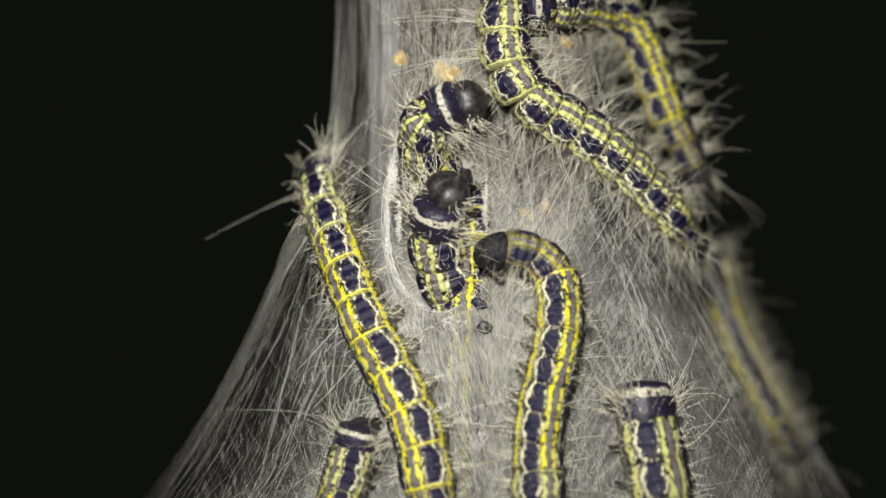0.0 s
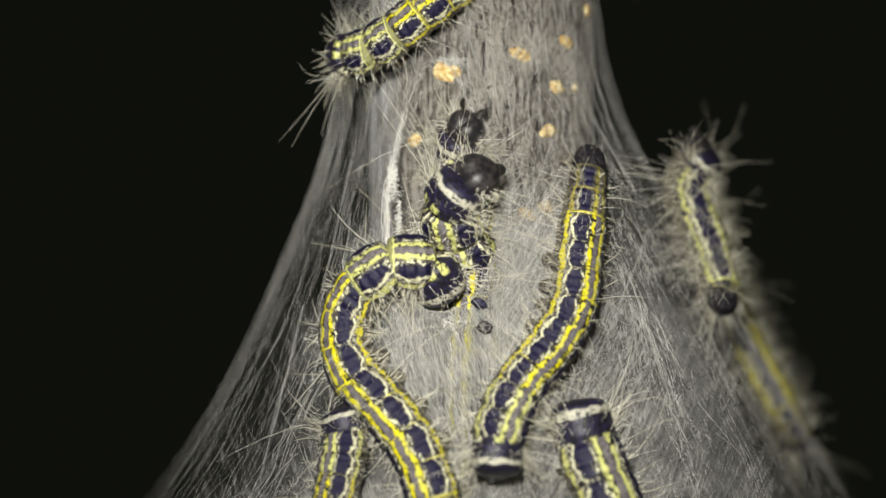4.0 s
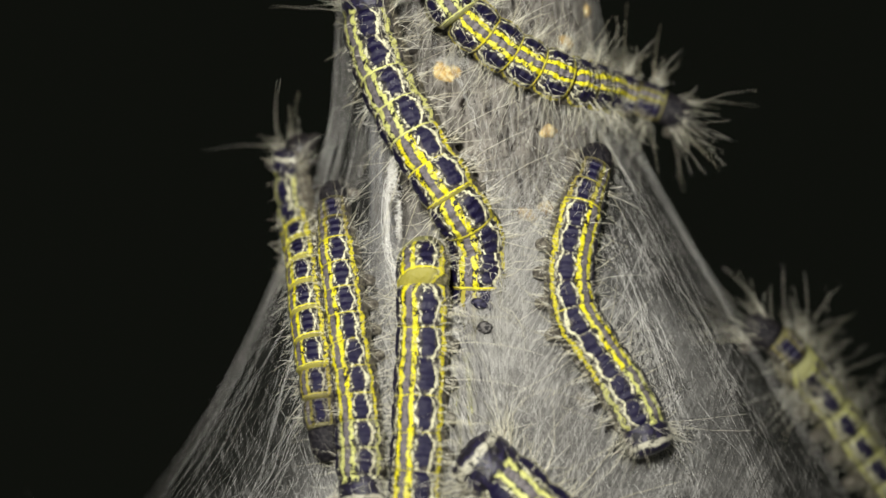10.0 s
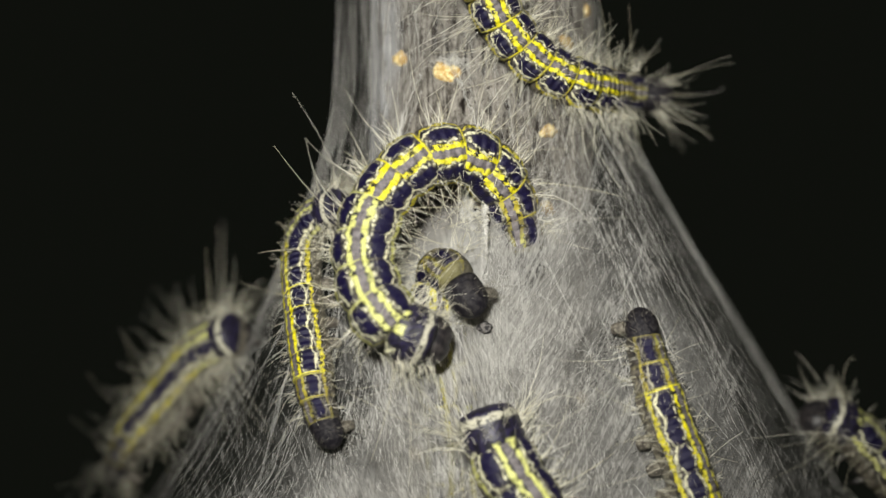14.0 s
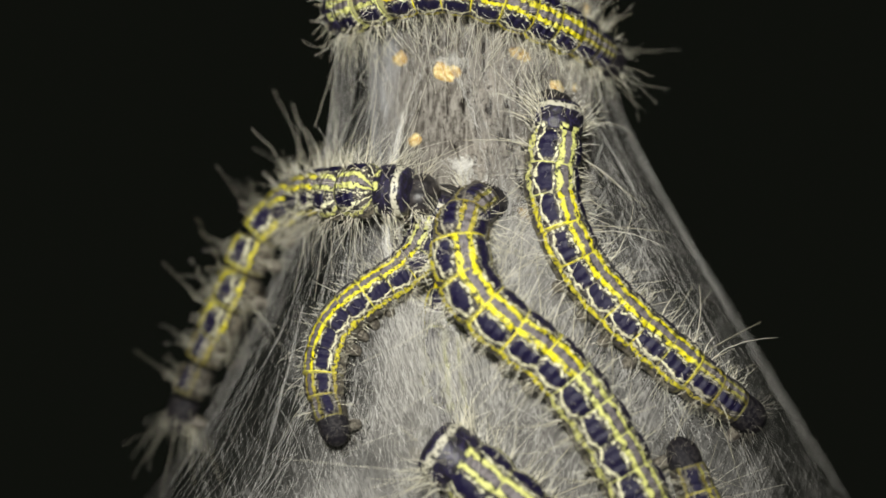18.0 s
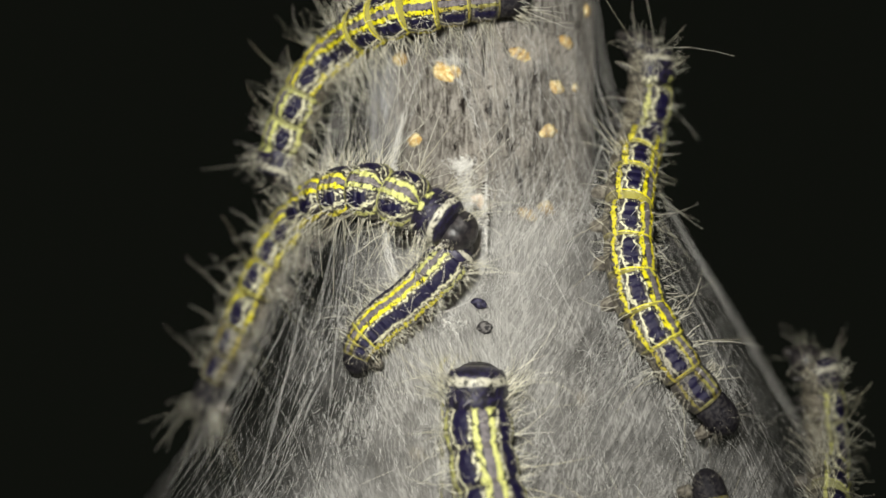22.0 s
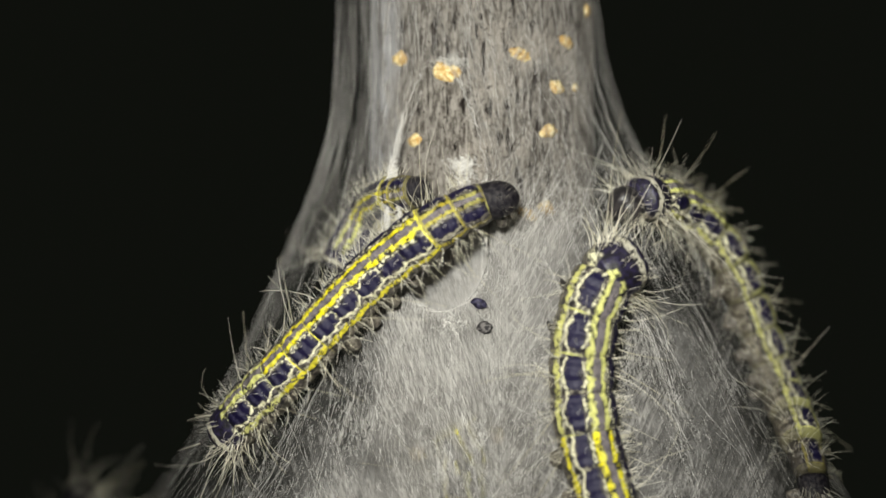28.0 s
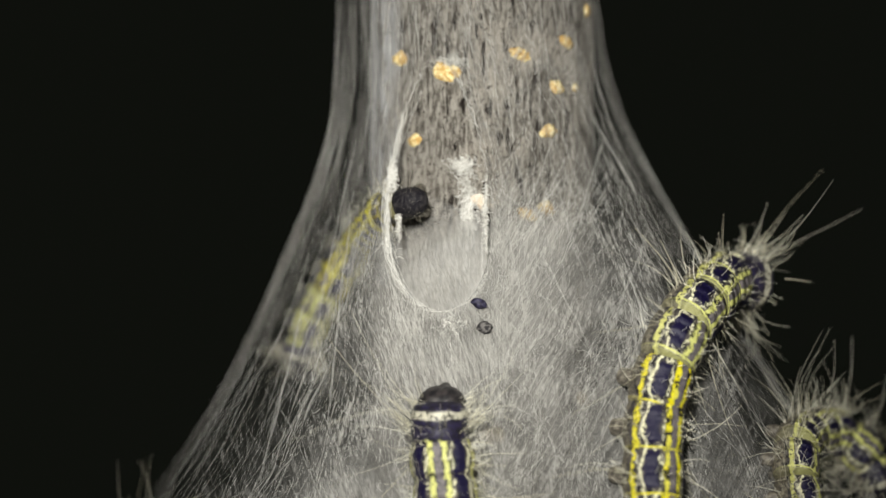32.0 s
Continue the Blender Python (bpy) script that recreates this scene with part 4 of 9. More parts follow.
    crawl("stout yellow-striped caterpillar reaching out of the tent's entrance", 1.3, 1.24, 1, 18, 0.5, 6, 1,
          (0, (0.2, -9.9, 6.1), (-0.6, -6.6, 1.7), (0.5, -3.9, -3.0), (2.1, -2.0, -7.9), (2.7, -3.6, -13.0), (2.7, -3.6, -18.6), (2.7, -3.6, -24.1), (2.7, -3.6, -29.6), (2.7, -3.6, -35.2), (2.7, -3.6, -40.7)),
          (1, (1.8, -9.3, 9.0), (0.6, -7.4, 4.0), (0.8, -5.4, -1.1), (2.1, -2.7, -5.6), (2.7, -2.8, -10.6), (2.7, -3.7, -15.9), (2.7, -3.6, -21.4), (2.7, -3.6, -26.9), (2.7, -3.6, -32.4), (2.7, -3.6, -37.8)),
          (1.5, (-6.1, -6.9, 8.2), (-2.6, -7.1, 3.9), (0.8, -5.9, -0.1), (2.5, -2.4, -4.0), (2.8, -2.6, -8.8), (2.7, -3.7, -14.0), (2.7, -3.6, -19.6), (2.7, -3.6, -25.1), (2.7, -3.6, -30.7), (2.7, -3.6, -36.2)),
          (2, (-6.8, -6.2, 8.8), (-4.0, -6.7, 4.3), (-0.0, -7.1, 0.7), (2.8, -4.1, -2.6), (3.2, -3.2, -7.3), (2.8, -3.6, -12.7), (2.7, -3.6, -18.2), (2.7, -3.6, -23.7), (2.7, -3.6, -29.2), (2.7, -3.6, -34.7)),
          (2.5, (-5.5, -6.9, 9.1), (-3.0, -7.0, 4.4), (0.5, -6.9, 0.3), (3.0, -3.5, -3.0), (3.1, -3.4, -8.0), (2.8, -3.6, -13.4), (2.7, -3.6, -18.9), (2.7, -3.6, -24.4), (2.7, -3.6, -29.9), (2.7, -3.6, -35.4)),
          (3, (-1.7, -8.7, 8.4), (-0.7, -7.5, 3.1), (2.3, -5.3, -1.0), (3.3, -1.3, -4.7), (3.0, -3.6, -9.4), (2.7, -3.6, -15.0), (2.7, -3.6, -20.6), (2.7, -3.6, -26.3), (2.7, -3.6, -31.9), (2.7, -3.6, -37.5)),
          (3.5, (3.8, -10.8, 7.7), (0.8, -8.3, 3.8), (2.5, -4.7, -0.2), (3.4, -0.9, -4.4), (3.0, -3.5, -9.2), (2.7, -3.6, -14.9), (2.7, -3.6, -20.6), (2.7, -3.6, -26.3), (2.7, -3.6, -32.1), (2.7, -3.6, -37.8)),
          (5.5, (3.5, -10.1, 10.3), (0.1, -7.9, 6.6), (0.2, -6.3, 1.8), (2.5, -3.0, -1.8), (3.3, -3.3, -6.7), (3.0, -3.6, -12.2), (2.7, -3.6, -17.7), (2.7, -3.6, -23.2), (2.7, -3.6, -28.7), (2.7, -3.6, -34.3)),
          (6, (-6.7, -4.6, 14.9), (-3.5, -6.2, 10.6), (-0.4, -6.9, 5.9), (2.4, -5.9, 1.1), (3.5, -1.8, -2.6), (3.3, -2.3, -7.3), (2.8, -3.7, -12.5), (2.7, -3.6, -18.2), (2.7, -3.6, -23.8), (2.7, -3.6, -29.5)),
          (6.5, (-7.9, -4.8, 10.7), (-3.6, -6.8, 7.5), (0.5, -7.1, 3.6), (3.0, -4.9, -0.9), (3.7, -0.6, -4.4), (3.1, -3.5, -9.2), (2.7, -3.6, -14.9), (2.7, -3.6, -20.6), (2.7, -3.6, -26.3), (2.7, -3.6, -32.0)),
          (7, (-4.9, -5.3, 17.8), (-3.1, -5.7, 12.4), (-0.6, -6.8, 7.4), (1.9, -7.2, 2.3), (3.3, -3.0, -0.9), (3.6, -2.2, -5.2), (2.9, -3.7, -10.5), (2.7, -3.6, -16.2), (2.7, -3.6, -21.9), (2.7, -3.6, -27.7)),
          (8, (0.9, -8.3, 18.5), (-0.5, -7.2, 13.5), (-0.1, -7.4, 8.3), (1.5, -6.3, 3.4), (2.9, -3.9, -1.1), (3.3, -3.6, -6.4), (2.7, -3.6, -11.7), (2.7, -3.6, -17.0), (2.7, -3.6, -22.3), (2.7, -3.6, -27.6)),
          (9, (-4.1, -5.3, 25.5), (-4.2, -3.9, 20.3), (-3.0, -4.7, 15.1), (-1.2, -5.9, 10.2), (0.8, -6.9, 5.3), (2.5, -5.1, 0.8), (3.3, -3.7, -4.3), (3.0, -3.6, -9.7), (3.0, -3.6, -15.1), (3.0, -3.6, -20.5)),
          (9.5, (-5.6, -4.4, 29.6), (-5.1, -3.2, 24.1), (-4.1, -3.7, 18.6), (-2.4, -4.9, 13.3), (-0.0, -5.9, 8.2), (2.2, -6.0, 3.1), (3.4, -3.0, -1.4), (3.6, -1.8, -5.6), (3.3, -3.8, -10.5), (3.3, -3.6, -16.2)),
          (10, (-8.0, -2.4, 30.0), (-7.5, -1.9, 24.5), (-6.2, -3.4, 19.4), (-4.1, -4.8, 14.5), (-1.6, -6.0, 9.7), (1.2, -6.7, 5.1), (3.5, -4.7, 0.8), (3.7, -3.5, -4.1), (3.6, -3.6, -9.6), (3.6, -3.6, -15.1)),
          (10.5, (-17.5, 3.2, 28.4), (-13.2, 2.8, 24.7), (-9.9, -0.4, 21.2), (-6.6, -3.4, 17.4), (-3.5, -5.3, 12.8), (-0.6, -6.5, 8.0), (2.4, -6.6, 3.0), (3.8, -3.3, -1.3), (3.6, -3.6, -7.1), (3.6, -3.6, -12.9)),
          (11, (-22.8, 0.9, 15.9), (-17.1, 1.1, 16.5), (-12.1, -0.4, 15.5), (-8.5, -4.5, 13.9), (-3.8, -6.5, 11.4), (0.8, -6.6, 8.1), (3.5, -5.7, 3.2), (3.8, -3.8, -2.1), (3.6, -3.6, -7.8), (3.6, -3.6, -13.5)),
          (11.5, (-21.3, -0.9, 20.0), (-15.9, 0.5, 18.6), (-11.3, -0.1, 15.8), (-8.3, -4.6, 13.7), (-4.2, -7.0, 10.5), (0.3, -7.1, 6.8), (3.4, -5.7, 2.3), (3.7, -3.4, -2.7), (3.6, -3.6, -8.5), (3.6, -3.6, -14.4)),
          (12, (-3.8, -23.6, 21.0), (-3.7, -20.5, 15.9), (-3.2, -15.8, 12.3), (-2.2, -10.6, 9.5), (-0.1, -6.3, 5.9), (2.6, -4.4, 1.0), (3.9, -2.7, -4.3), (3.9, -3.7, -10.1), (3.9, -3.6, -16.1), (3.9, -3.6, -22.1)),
          (12.5, (-20.8, -0.3, -2.4), (-17.3, 0.1, 2.4), (-13.5, -3.0, 5.7), (-9.0, -6.2, 8.0), (-3.6, -7.7, 9.6), (1.9, -5.9, 9.4), (4.5, -2.9, 5.1), (5.2, -0.3, 0.1), (5.1, -3.8, -4.3), (5.1, -3.6, -10.2)),
          (13, (-7.6, -8.9, -9.8), (-8.2, -10.5, -4.9), (-8.3, -9.6, 0.4), (-6.4, -8.6, 5.3), (-2.3, -8.1, 8.7), (2.5, -6.0, 9.4), (5.9, -3.9, 6.1), (7.9, -3.3, 1.1), (8.7, -2.6, -4.2), (8.7, -3.6, -9.5)),
          (14, (0.1, -14.0, -9.4), (-4.9, -13.8, -7.5), (-7.5, -11.5, -3.6), (-7.9, -9.5, 1.2), (-5.7, -8.4, 6.0), (-1.8, -7.4, 9.3), (3.0, -5.5, 9.6), (6.5, -3.7, 6.2), (8.2, -3.2, 1.1), (8.7, -2.6, -4.1)),
          (14.5, (1.2, -14.5, -10.2), (-3.3, -14.2, -7.5), (-6.5, -12.1, -4.0), (-7.0, -10.1, 0.8), (-5.1, -8.9, 5.6), (-1.3, -7.7, 9.1), (3.4, -5.6, 9.6), (6.8, -3.7, 6.2), (8.4, -3.2, 1.2), (8.8, -2.6, -4.1)),
          (16.5, (14.5, -15.1, -18.0), (9.6, -16.2, -15.0), (4.3, -16.4, -12.2), (0.3, -14.6, -8.1), (-1.2, -12.5, -2.7), (0.5, -10.0, 2.4), (3.8, -5.5, 4.6), (7.3, -0.7, 3.7), (9.4, 0.4, -0.6), (9.0, -3.6, -5.2)),
          (17, (17.4, -14.0, -17.0), (12.1, -15.7, -14.8), (7.0, -16.0, -11.5), (3.0, -14.6, -7.2), (0.7, -12.6, -2.0), (1.8, -9.0, 2.6), (4.9, -4.2, 4.5), (8.2, 0.4, 2.6), (9.6, -0.3, -2.5), (9.3, -3.6, -7.6)),
          (18, (21.9, -17.9, -29.6), (19.3, -16.4, -24.9), (16.7, -15.1, -20.0), (13.9, -14.3, -15.3), (10.3, -13.9, -11.0), (5.9, -13.8, -7.5), (2.4, -12.4, -3.5), (1.7, -9.8, 1.4), (3.6, -5.7, 4.5), (6.4, -0.9, 4.3)),
          (19, (20.9, -19.8, -32.9), (19.7, -18.0, -28.4), (18.4, -16.3, -23.9), (15.8, -15.1, -19.9), (12.3, -14.2, -16.4), (8.4, -13.6, -13.4), (4.2, -13.1, -10.7), (0.8, -12.4, -7.1), (-0.5, -11.6, -2.5), (2.3, -9.8, 0.9)),
          (19.5, (24.4, -22.4, -40.1), (22.8, -20.7, -35.9), (21.3, -19.1, -31.6), (19.5, -17.6, -27.4), (17.0, -16.4, -23.4), (14.0, -15.4, -19.8), (10.5, -14.7, -16.4), (6.9, -14.0, -13.4), (3.3, -13.0, -10.3), (0.1, -12.2, -7.0)),
          (20, (27.5, -23.3, -43.9), (25.6, -21.8, -39.8), (23.6, -20.4, -35.7), (21.6, -19.0, -31.6), (19.7, -17.5, -27.4), (17.6, -16.2, -23.4), (14.5, -15.4, -19.9), (10.8, -14.7, -17.0), (6.9, -13.9, -14.4), (2.6, -13.0, -12.6)),
          (20.5, (32.4, -24.2, -49.4), (29.9, -23.2, -45.5), (27.5, -22.1, -41.7), (25.1, -21.0, -37.9), (22.7, -19.9, -34.1), (20.2, -18.7, -30.3), (17.7, -17.6, -26.5), (14.7, -16.7, -23.1), (11.1, -16.0, -20.3), (7.8, -14.9, -17.1)),
          (21, (33.9, -25.8, -54.2), (31.7, -24.8, -50.3), (29.4, -23.8, -46.5), (27.2, -22.7, -42.6), (25.0, -21.5, -38.8), (22.7, -20.3, -35.0), (20.5, -19.1, -31.2), (18.3, -17.9, -27.4), (15.5, -16.9, -23.9), (11.9, -16.3, -21.1)),
          (22, (31.3, -23.9, -47.7), (29.3, -22.4, -43.5), (27.0, -21.2, -39.5), (24.3, -20.1, -35.7), (21.6, -19.1, -31.9), (18.9, -18.5, -29.1), (16.9, -20.7, -32.8), (15.4, -23.0, -36.8), (13.9, -25.2, -40.8), (12.4, -27.4, -44.8)),
          (32, (36.2, -25.1, -55.1), (34.2, -24.1, -51.0), (32.0, -23.1, -47.0), (29.3, -22.2, -43.2), (26.7, -21.3, -39.5), (24.0, -20.8, -36.7), (21.9, -23.0, -40.2), (20.4, -25.2, -44.0), (18.9, -27.5, -47.9), (17.3, -29.7, -51.7)))
    crawl("dark-headed caterpillar peering out of the tent's entrance", 1.15, 1.08, 2, 0, 0.5, 4, 1,
          (0, (3.3, -8.9, 15.5), (-1.0, -6.6, 13.7), (-1.9, -2.5, 10.8), (0.4, 1.3, 7.9), (2.3, -0.3, 4.2), (2.8, -3.9, 0.4), (2.4, -3.6, -4.9), (2.2, -3.6, -10.3), (1.8, -3.6, -15.6), (1.8, -3.6, -21.0)),
          (0.5, (-0.8, -7.3, 15.5), (-1.9, -4.6, 11.4), (0.6, -0.4, 9.4), (2.4, 1.4, 5.5), (2.7, -2.8, 2.3), (2.6, -3.8, -2.7), (2.3, -3.6, -8.0), (1.9, -3.6, -13.3), (1.8, -3.6, -18.6), (1.8, -3.6, -23.9)),
          (1, (-0.7, -7.0, 18.0), (-3.0, -4.1, 14.5), (0.0, -1.4, 11.8), (2.9, 2.1, 9.2), (3.6, -0.6, 5.3), (3.2, -3.9, 1.5), (2.4, -3.6, -3.7), (2.2, -3.6, -9.0), (1.8, -3.6, -14.3), (1.8, -3.6, -19.5)),
          (1.5, (-2.9, -6.8, 14.9), (-0.6, -3.5, 11.9), (2.0, 0.4, 9.5), (3.5, 2.3, 5.3), (3.5, -2.0, 2.2), (2.9, -4.0, -2.4), (2.2, -3.6, -7.7), (2.1, -3.6, -13.1), (2.1, -3.6, -18.5), (2.1, -3.6, -23.9)),
          (2, (3.5, -7.7, 11.9), (-1.4, -5.6, 12.0), (-0.9, -0.2, 10.5), (2.2, 3.3, 7.7), (3.3, -0.9, 4.5), (3.1, -4.1, 0.3), (2.3, -3.6, -5.4), (2.0, -3.6, -11.1), (1.8, -3.6, -16.8), (1.8, -3.6, -22.5)),
          (2.5, (0.9, -7.0, 14.0), (0.0, -1.9, 11.7), (1.2, 2.9, 9.3), (2.6, 0.5, 5.5), (2.7, -3.9, 1.9), (2.4, -3.6, -3.7), (2.1, -3.6, -9.4), (1.8, -3.6, -15.1), (1.8, -3.6, -20.8), (1.8, -3.6, -26.5)),
          (3, (2.8, -6.3, 13.4), (1.2, -1.4, 11.9), (1.7, 1.2, 8.4), (2.4, -3.2, 5.3), (2.7, -3.6, 0.1), (2.4, -3.6, -5.3), (2.1, -3.6, -10.8), (1.8, -3.6, -16.2), (1.8, -3.6, -21.6), (1.8, -3.6, -27.1)),
          (3.5, (2.4, -4.5, 12.6), (1.9, 0.6, 10.7), (2.0, 0.9, 6.9), (2.5, -3.7, 4.0), (2.7, -3.6, -1.3), (2.4, -3.6, -6.8), (2.0, -3.6, -12.3), (1.8, -3.6, -17.8), (1.8, -3.6, -23.3), (1.8, -3.6, -28.7)),
          (5.5, (1.5, 0.7, 12.7), (1.7, 1.8, 9.6), (1.8, -2.8, 7.2), (2.4, -3.6, 2.5), (2.7, -3.6, -2.7), (2.4, -3.6, -8.0), (2.1, -3.6, -13.3), (2.1, -3.6, -18.5), (2.1, -3.6, -23.8), (2.1, -3.6, -29.1)),
          (6.5, (1.8, -3.6, 7.2), (2.2, -3.6, 2.6), (2.5, -3.6, -2.0), (2.7, -3.6, -6.6), (2.4, -3.6, -11.2), (2.1, -3.6, -15.9), (2.1, -3.6, -20.5), (2.1, -3.6, -25.1), (2.1, -3.6, -29.7), (2.1, -3.6, -34.3)),
          (10, (1.8, -3.6, -7.1), (2.1, -3.6, -11.7), (2.4, -3.6, -16.3), (2.7, -3.6, -20.9), (2.7, -3.6, -25.5), (2.7, -3.6, -30.1), (2.7, -3.6, -34.7), (2.7, -3.6, -39.4), (2.7, -3.6, -44.0), (2.7, -3.6, -48.6)),
          (32, (2.7, -3.6, -24.9), (3.0, -3.6, -29.5), (3.3, -3.6, -34.1), (3.6, -3.6, -38.7), (3.9, -3.6, -43.3), (3.9, -3.6, -47.9), (3.9, -3.6, -52.5), (3.9, -3.6, -57.2), (3.9, -3.6, -61.8), (3.9, -3.6, -66.4)))
    crawl("yellow-lined caterpillar with dark spots sweeping its head over the silk", 1.12, 1.08, 3, 22, 1.9, 4, 1,
          (0, (8.4, -20.7, -31.1), (8.8, -18.9, -27.0), (9.1, -17.1, -22.9), (9.2, -15.3, -18.8), (9.9, -13.6, -14.6), (11.0, -12.0, -10.6), (11.6, -10.3, -6.5), (10.8, -9.4, -2.3), (7.1, -10.2, 0.0), (2.9, -10.6, -1.2)),
          (1, (9.8, -21.2, -32.3), (9.5, -19.3, -28.1), (9.2, -17.5, -24.0), (9.1, -15.8, -19.8), (9.4, -14.1, -15.7), (10.6, -12.4, -11.6), (12.1, -10.7, -7.7), (12.2, -9.1, -3.5), (9.0, -9.2, -0.6), (4.8, -10.7, -1.2)),
          (1.5, (9.2, -21.1, -31.9), (8.9, -19.2, -27.8), (8.6, -17.4, -23.6), (8.6, -15.6, -19.4), (9.3, -13.9, -15.2), (10.7, -12.3, -11.2), (12.3, -10.6, -7.3), (13.0, -8.8, -3.2), (12.7, -7.3, 1.1), (12.1, -5.8, 5.3)),
          (2, (8.2, -20.3, -30.2), (8.1, -18.5, -26.1), (8.0, -16.6, -21.8), (8.0, -14.9, -17.6), (9.1, -13.3, -13.5), (11.1, -11.6, -9.7), (12.7, -9.9, -5.8), (13.1, -8.2, -1.6), (12.7, -6.6, 2.7), (11.8, -5.3, 7.0)),
          (3, (6.9, -20.1, -29.6), (6.7, -18.2, -25.4), (6.6, -16.4, -21.2), (6.7, -14.7, -17.0), (8.4, -13.1, -13.0), (10.5, -11.5, -9.3), (12.3, -9.8, -5.4), (12.8, -8.1, -1.2), (12.7, -6.5, 3.1), (11.8, -5.1, 7.4)),
          (3.5, (6.8, -18.7, -26.5), (6.2, -16.8, -22.2), (6.3, -15.0, -17.8), (7.7, -13.4, -13.7), (10.2, -11.8, -9.9), (12.2, -10.1, -6.0), (13.1, -8.2, -1.8), (13.9, -6.3, 2.5), (14.8, -4.2, 6.6), (15.6, -1.9, 10.7)),
          (5.5, (-2.1, -22.0, -13.2), (2.3, -20.3, -13.4), (5.7, -16.9, -12.9), (8.7, -13.6, -11.4), (11.9, -11.0, -9.1), (14.3, -9.4, -5.5), (14.8, -7.5, -1.1), (15.0, -5.6, 3.2), (15.3, -3.5, 7.5), (15.7, -1.4, 11.8)),
          (6, (2.9, -25.4, -19.9), (3.6, -21.3, -17.4), (5.1, -17.8, -14.3), (7.3, -14.4, -11.7), (10.0, -11.3, -9.0), (12.9, -9.7, -5.4), (14.2, -7.7, -1.2), (14.9, -5.6, 3.2), (15.3, -3.5, 7.6), (15.7, -1.3, 12.0)),
          (6.5, (6.3, -18.8, -20.5), (5.8, -16.3, -17.0), (6.5, -14.0, -13.4), (8.6, -12.1, -10.1), (11.2, -10.5, -7.0), (13.6, -8.9, -3.8), (14.2, -7.2, 0.1), (14.9, -5.3, 4.0), (15.3, -3.4, 7.9), (15.7, -1.4, 11.8)),
          (7, (3.7, -25.2, -19.2), (4.1, -21.4, -16.3), (5.1, -18.0, -13.2), (6.9, -14.5, -10.4), (9.3, -11.2, -8.0), (12.6, -9.5, -5.0), (14.1, -7.7, -0.9), (14.6, -5.7, 3.4), (15.2, -3.6, 7.6), (15.4, -1.6, 12.0)),
          (7.5, (-3.6, -14.4, -12.7), (0.7, -14.3, -12.7), (4.6, -14.1, -10.9), (8.0, -12.4, -9.0), (11.1, -10.4, -6.7), (13.7, -8.9, -3.7), (14.5, -7.1, 0.1), (15.0, -5.3, 4.0), (15.3, -3.4, 7.9), (15.5, -1.6, 11.8)),
          (8, (2.4, -21.5, 1.9), (3.5, -19.5, -2.1), (5.7, -18.1, -5.9), (8.9, -15.2, -7.6), (11.9, -11.7, -7.6), (14.5, -9.0, -5.2), (15.3, -7.3, -1.0), (15.3, -5.4, 3.3), (15.2, -3.6, 7.5), (15.4, -1.7, 11.8)),
          (8.5, (-1.3, -21.8, -0.7), (1.9, -19.2, -3.1), (4.2, -16.0, -5.6), (7.4, -13.7, -7.9), (11.4, -11.6, -7.9), (14.3, -9.2, -5.2), (15.1, -7.3, -1.0), (15.3, -5.4, 3.2), (15.2, -3.6, 7.6), (15.5, -1.6, 11.8)),
          (9, (4.6, -28.0, -10.7), (8.4, -24.5, -10.4), (11.2, -20.4, -11.3), (14.1, -16.3, -12.0), (16.3, -12.0, -11.2), (15.1, -9.6, -7.0), (13.6, -8.4, -2.4), (14.2, -6.3, 2.2), (15.6, -3.9, 6.5), (16.3, -1.4, 10.9)),
          (9.5, (21.3, -13.4, -20.1), (20.9, -11.9, -16.4), (19.4, -10.8, -12.8), (17.4, -10.0, -9.3), (15.0, -9.5, -6.1), (13.3, -8.5, -2.5), (13.3, -7.0, 1.2), (14.3, -5.2, 4.7), (15.7, -3.2, 7.9), (16.6, -1.0, 11.2)),
          (10, (20.7, -14.1, -21.1), (19.5, -12.8, -17.4), (17.6, -11.8, -13.7), (15.4, -11.0, -10.3), (13.3, -10.2, -6.8), (12.7, -8.8, -2.9), (13.2, -7.2, 0.9), (14.2, -5.3, 4.5), (15.6, -3.3, 7.9), (16.6, -1.0, 11.2)),
          (10.5, (30.1, 3.8, -1.2), (28.2, -0.0, -3.4), (26.1, -3.7, -5.6), (22.9, -6.7, -7.5), (18.6, -8.7, -7.4), (14.5, -9.3, -5.2), (12.3, -8.3, -1.2), (12.9, -6.4, 3.1), (14.3, -4.2, 7.2), (16.0, -1.6, 10.9)),
          (11, (37.1, 3.5, -4.6), (32.7, 3.7, -3.7), (29.2, 0.7, -3.5), (25.9, -2.5, -3.5), (22.1, -5.1, -3.6), (18.0, -7.1, -3.2), (14.6, -7.3, -0.4), (14.0, -5.7, 3.9), (15.1, -3.6, 7.8), (16.3, -1.1, 11.5)),
          (11.5, (37.3, 4.4, -13.6), (34.1, 1.4, -12.0), (30.7, -1.3, -10.2), (27.2, -3.8, -8.4), (23.4, -5.8, -6.5), (19.4, -7.0, -4.4), (16.0, -7.1, -1.2), (14.5, -5.9, 2.9), (14.7, -4.0, 7.2), (15.7, -1.7, 11.2)),
          (12, (29.0, -11.4, -23.2), (28.0, -9.8, -19.2), (26.3, -8.7, -15.3), (24.1, -8.0, -11.5), (21.5, -7.6, -8.0), (18.5, -7.5, -4.7), (16.2, -6.9, -1.0), (15.3, -5.5, 3.1), (15.4, -3.7, 7.1), (15.3, -2.0, 11.1)),
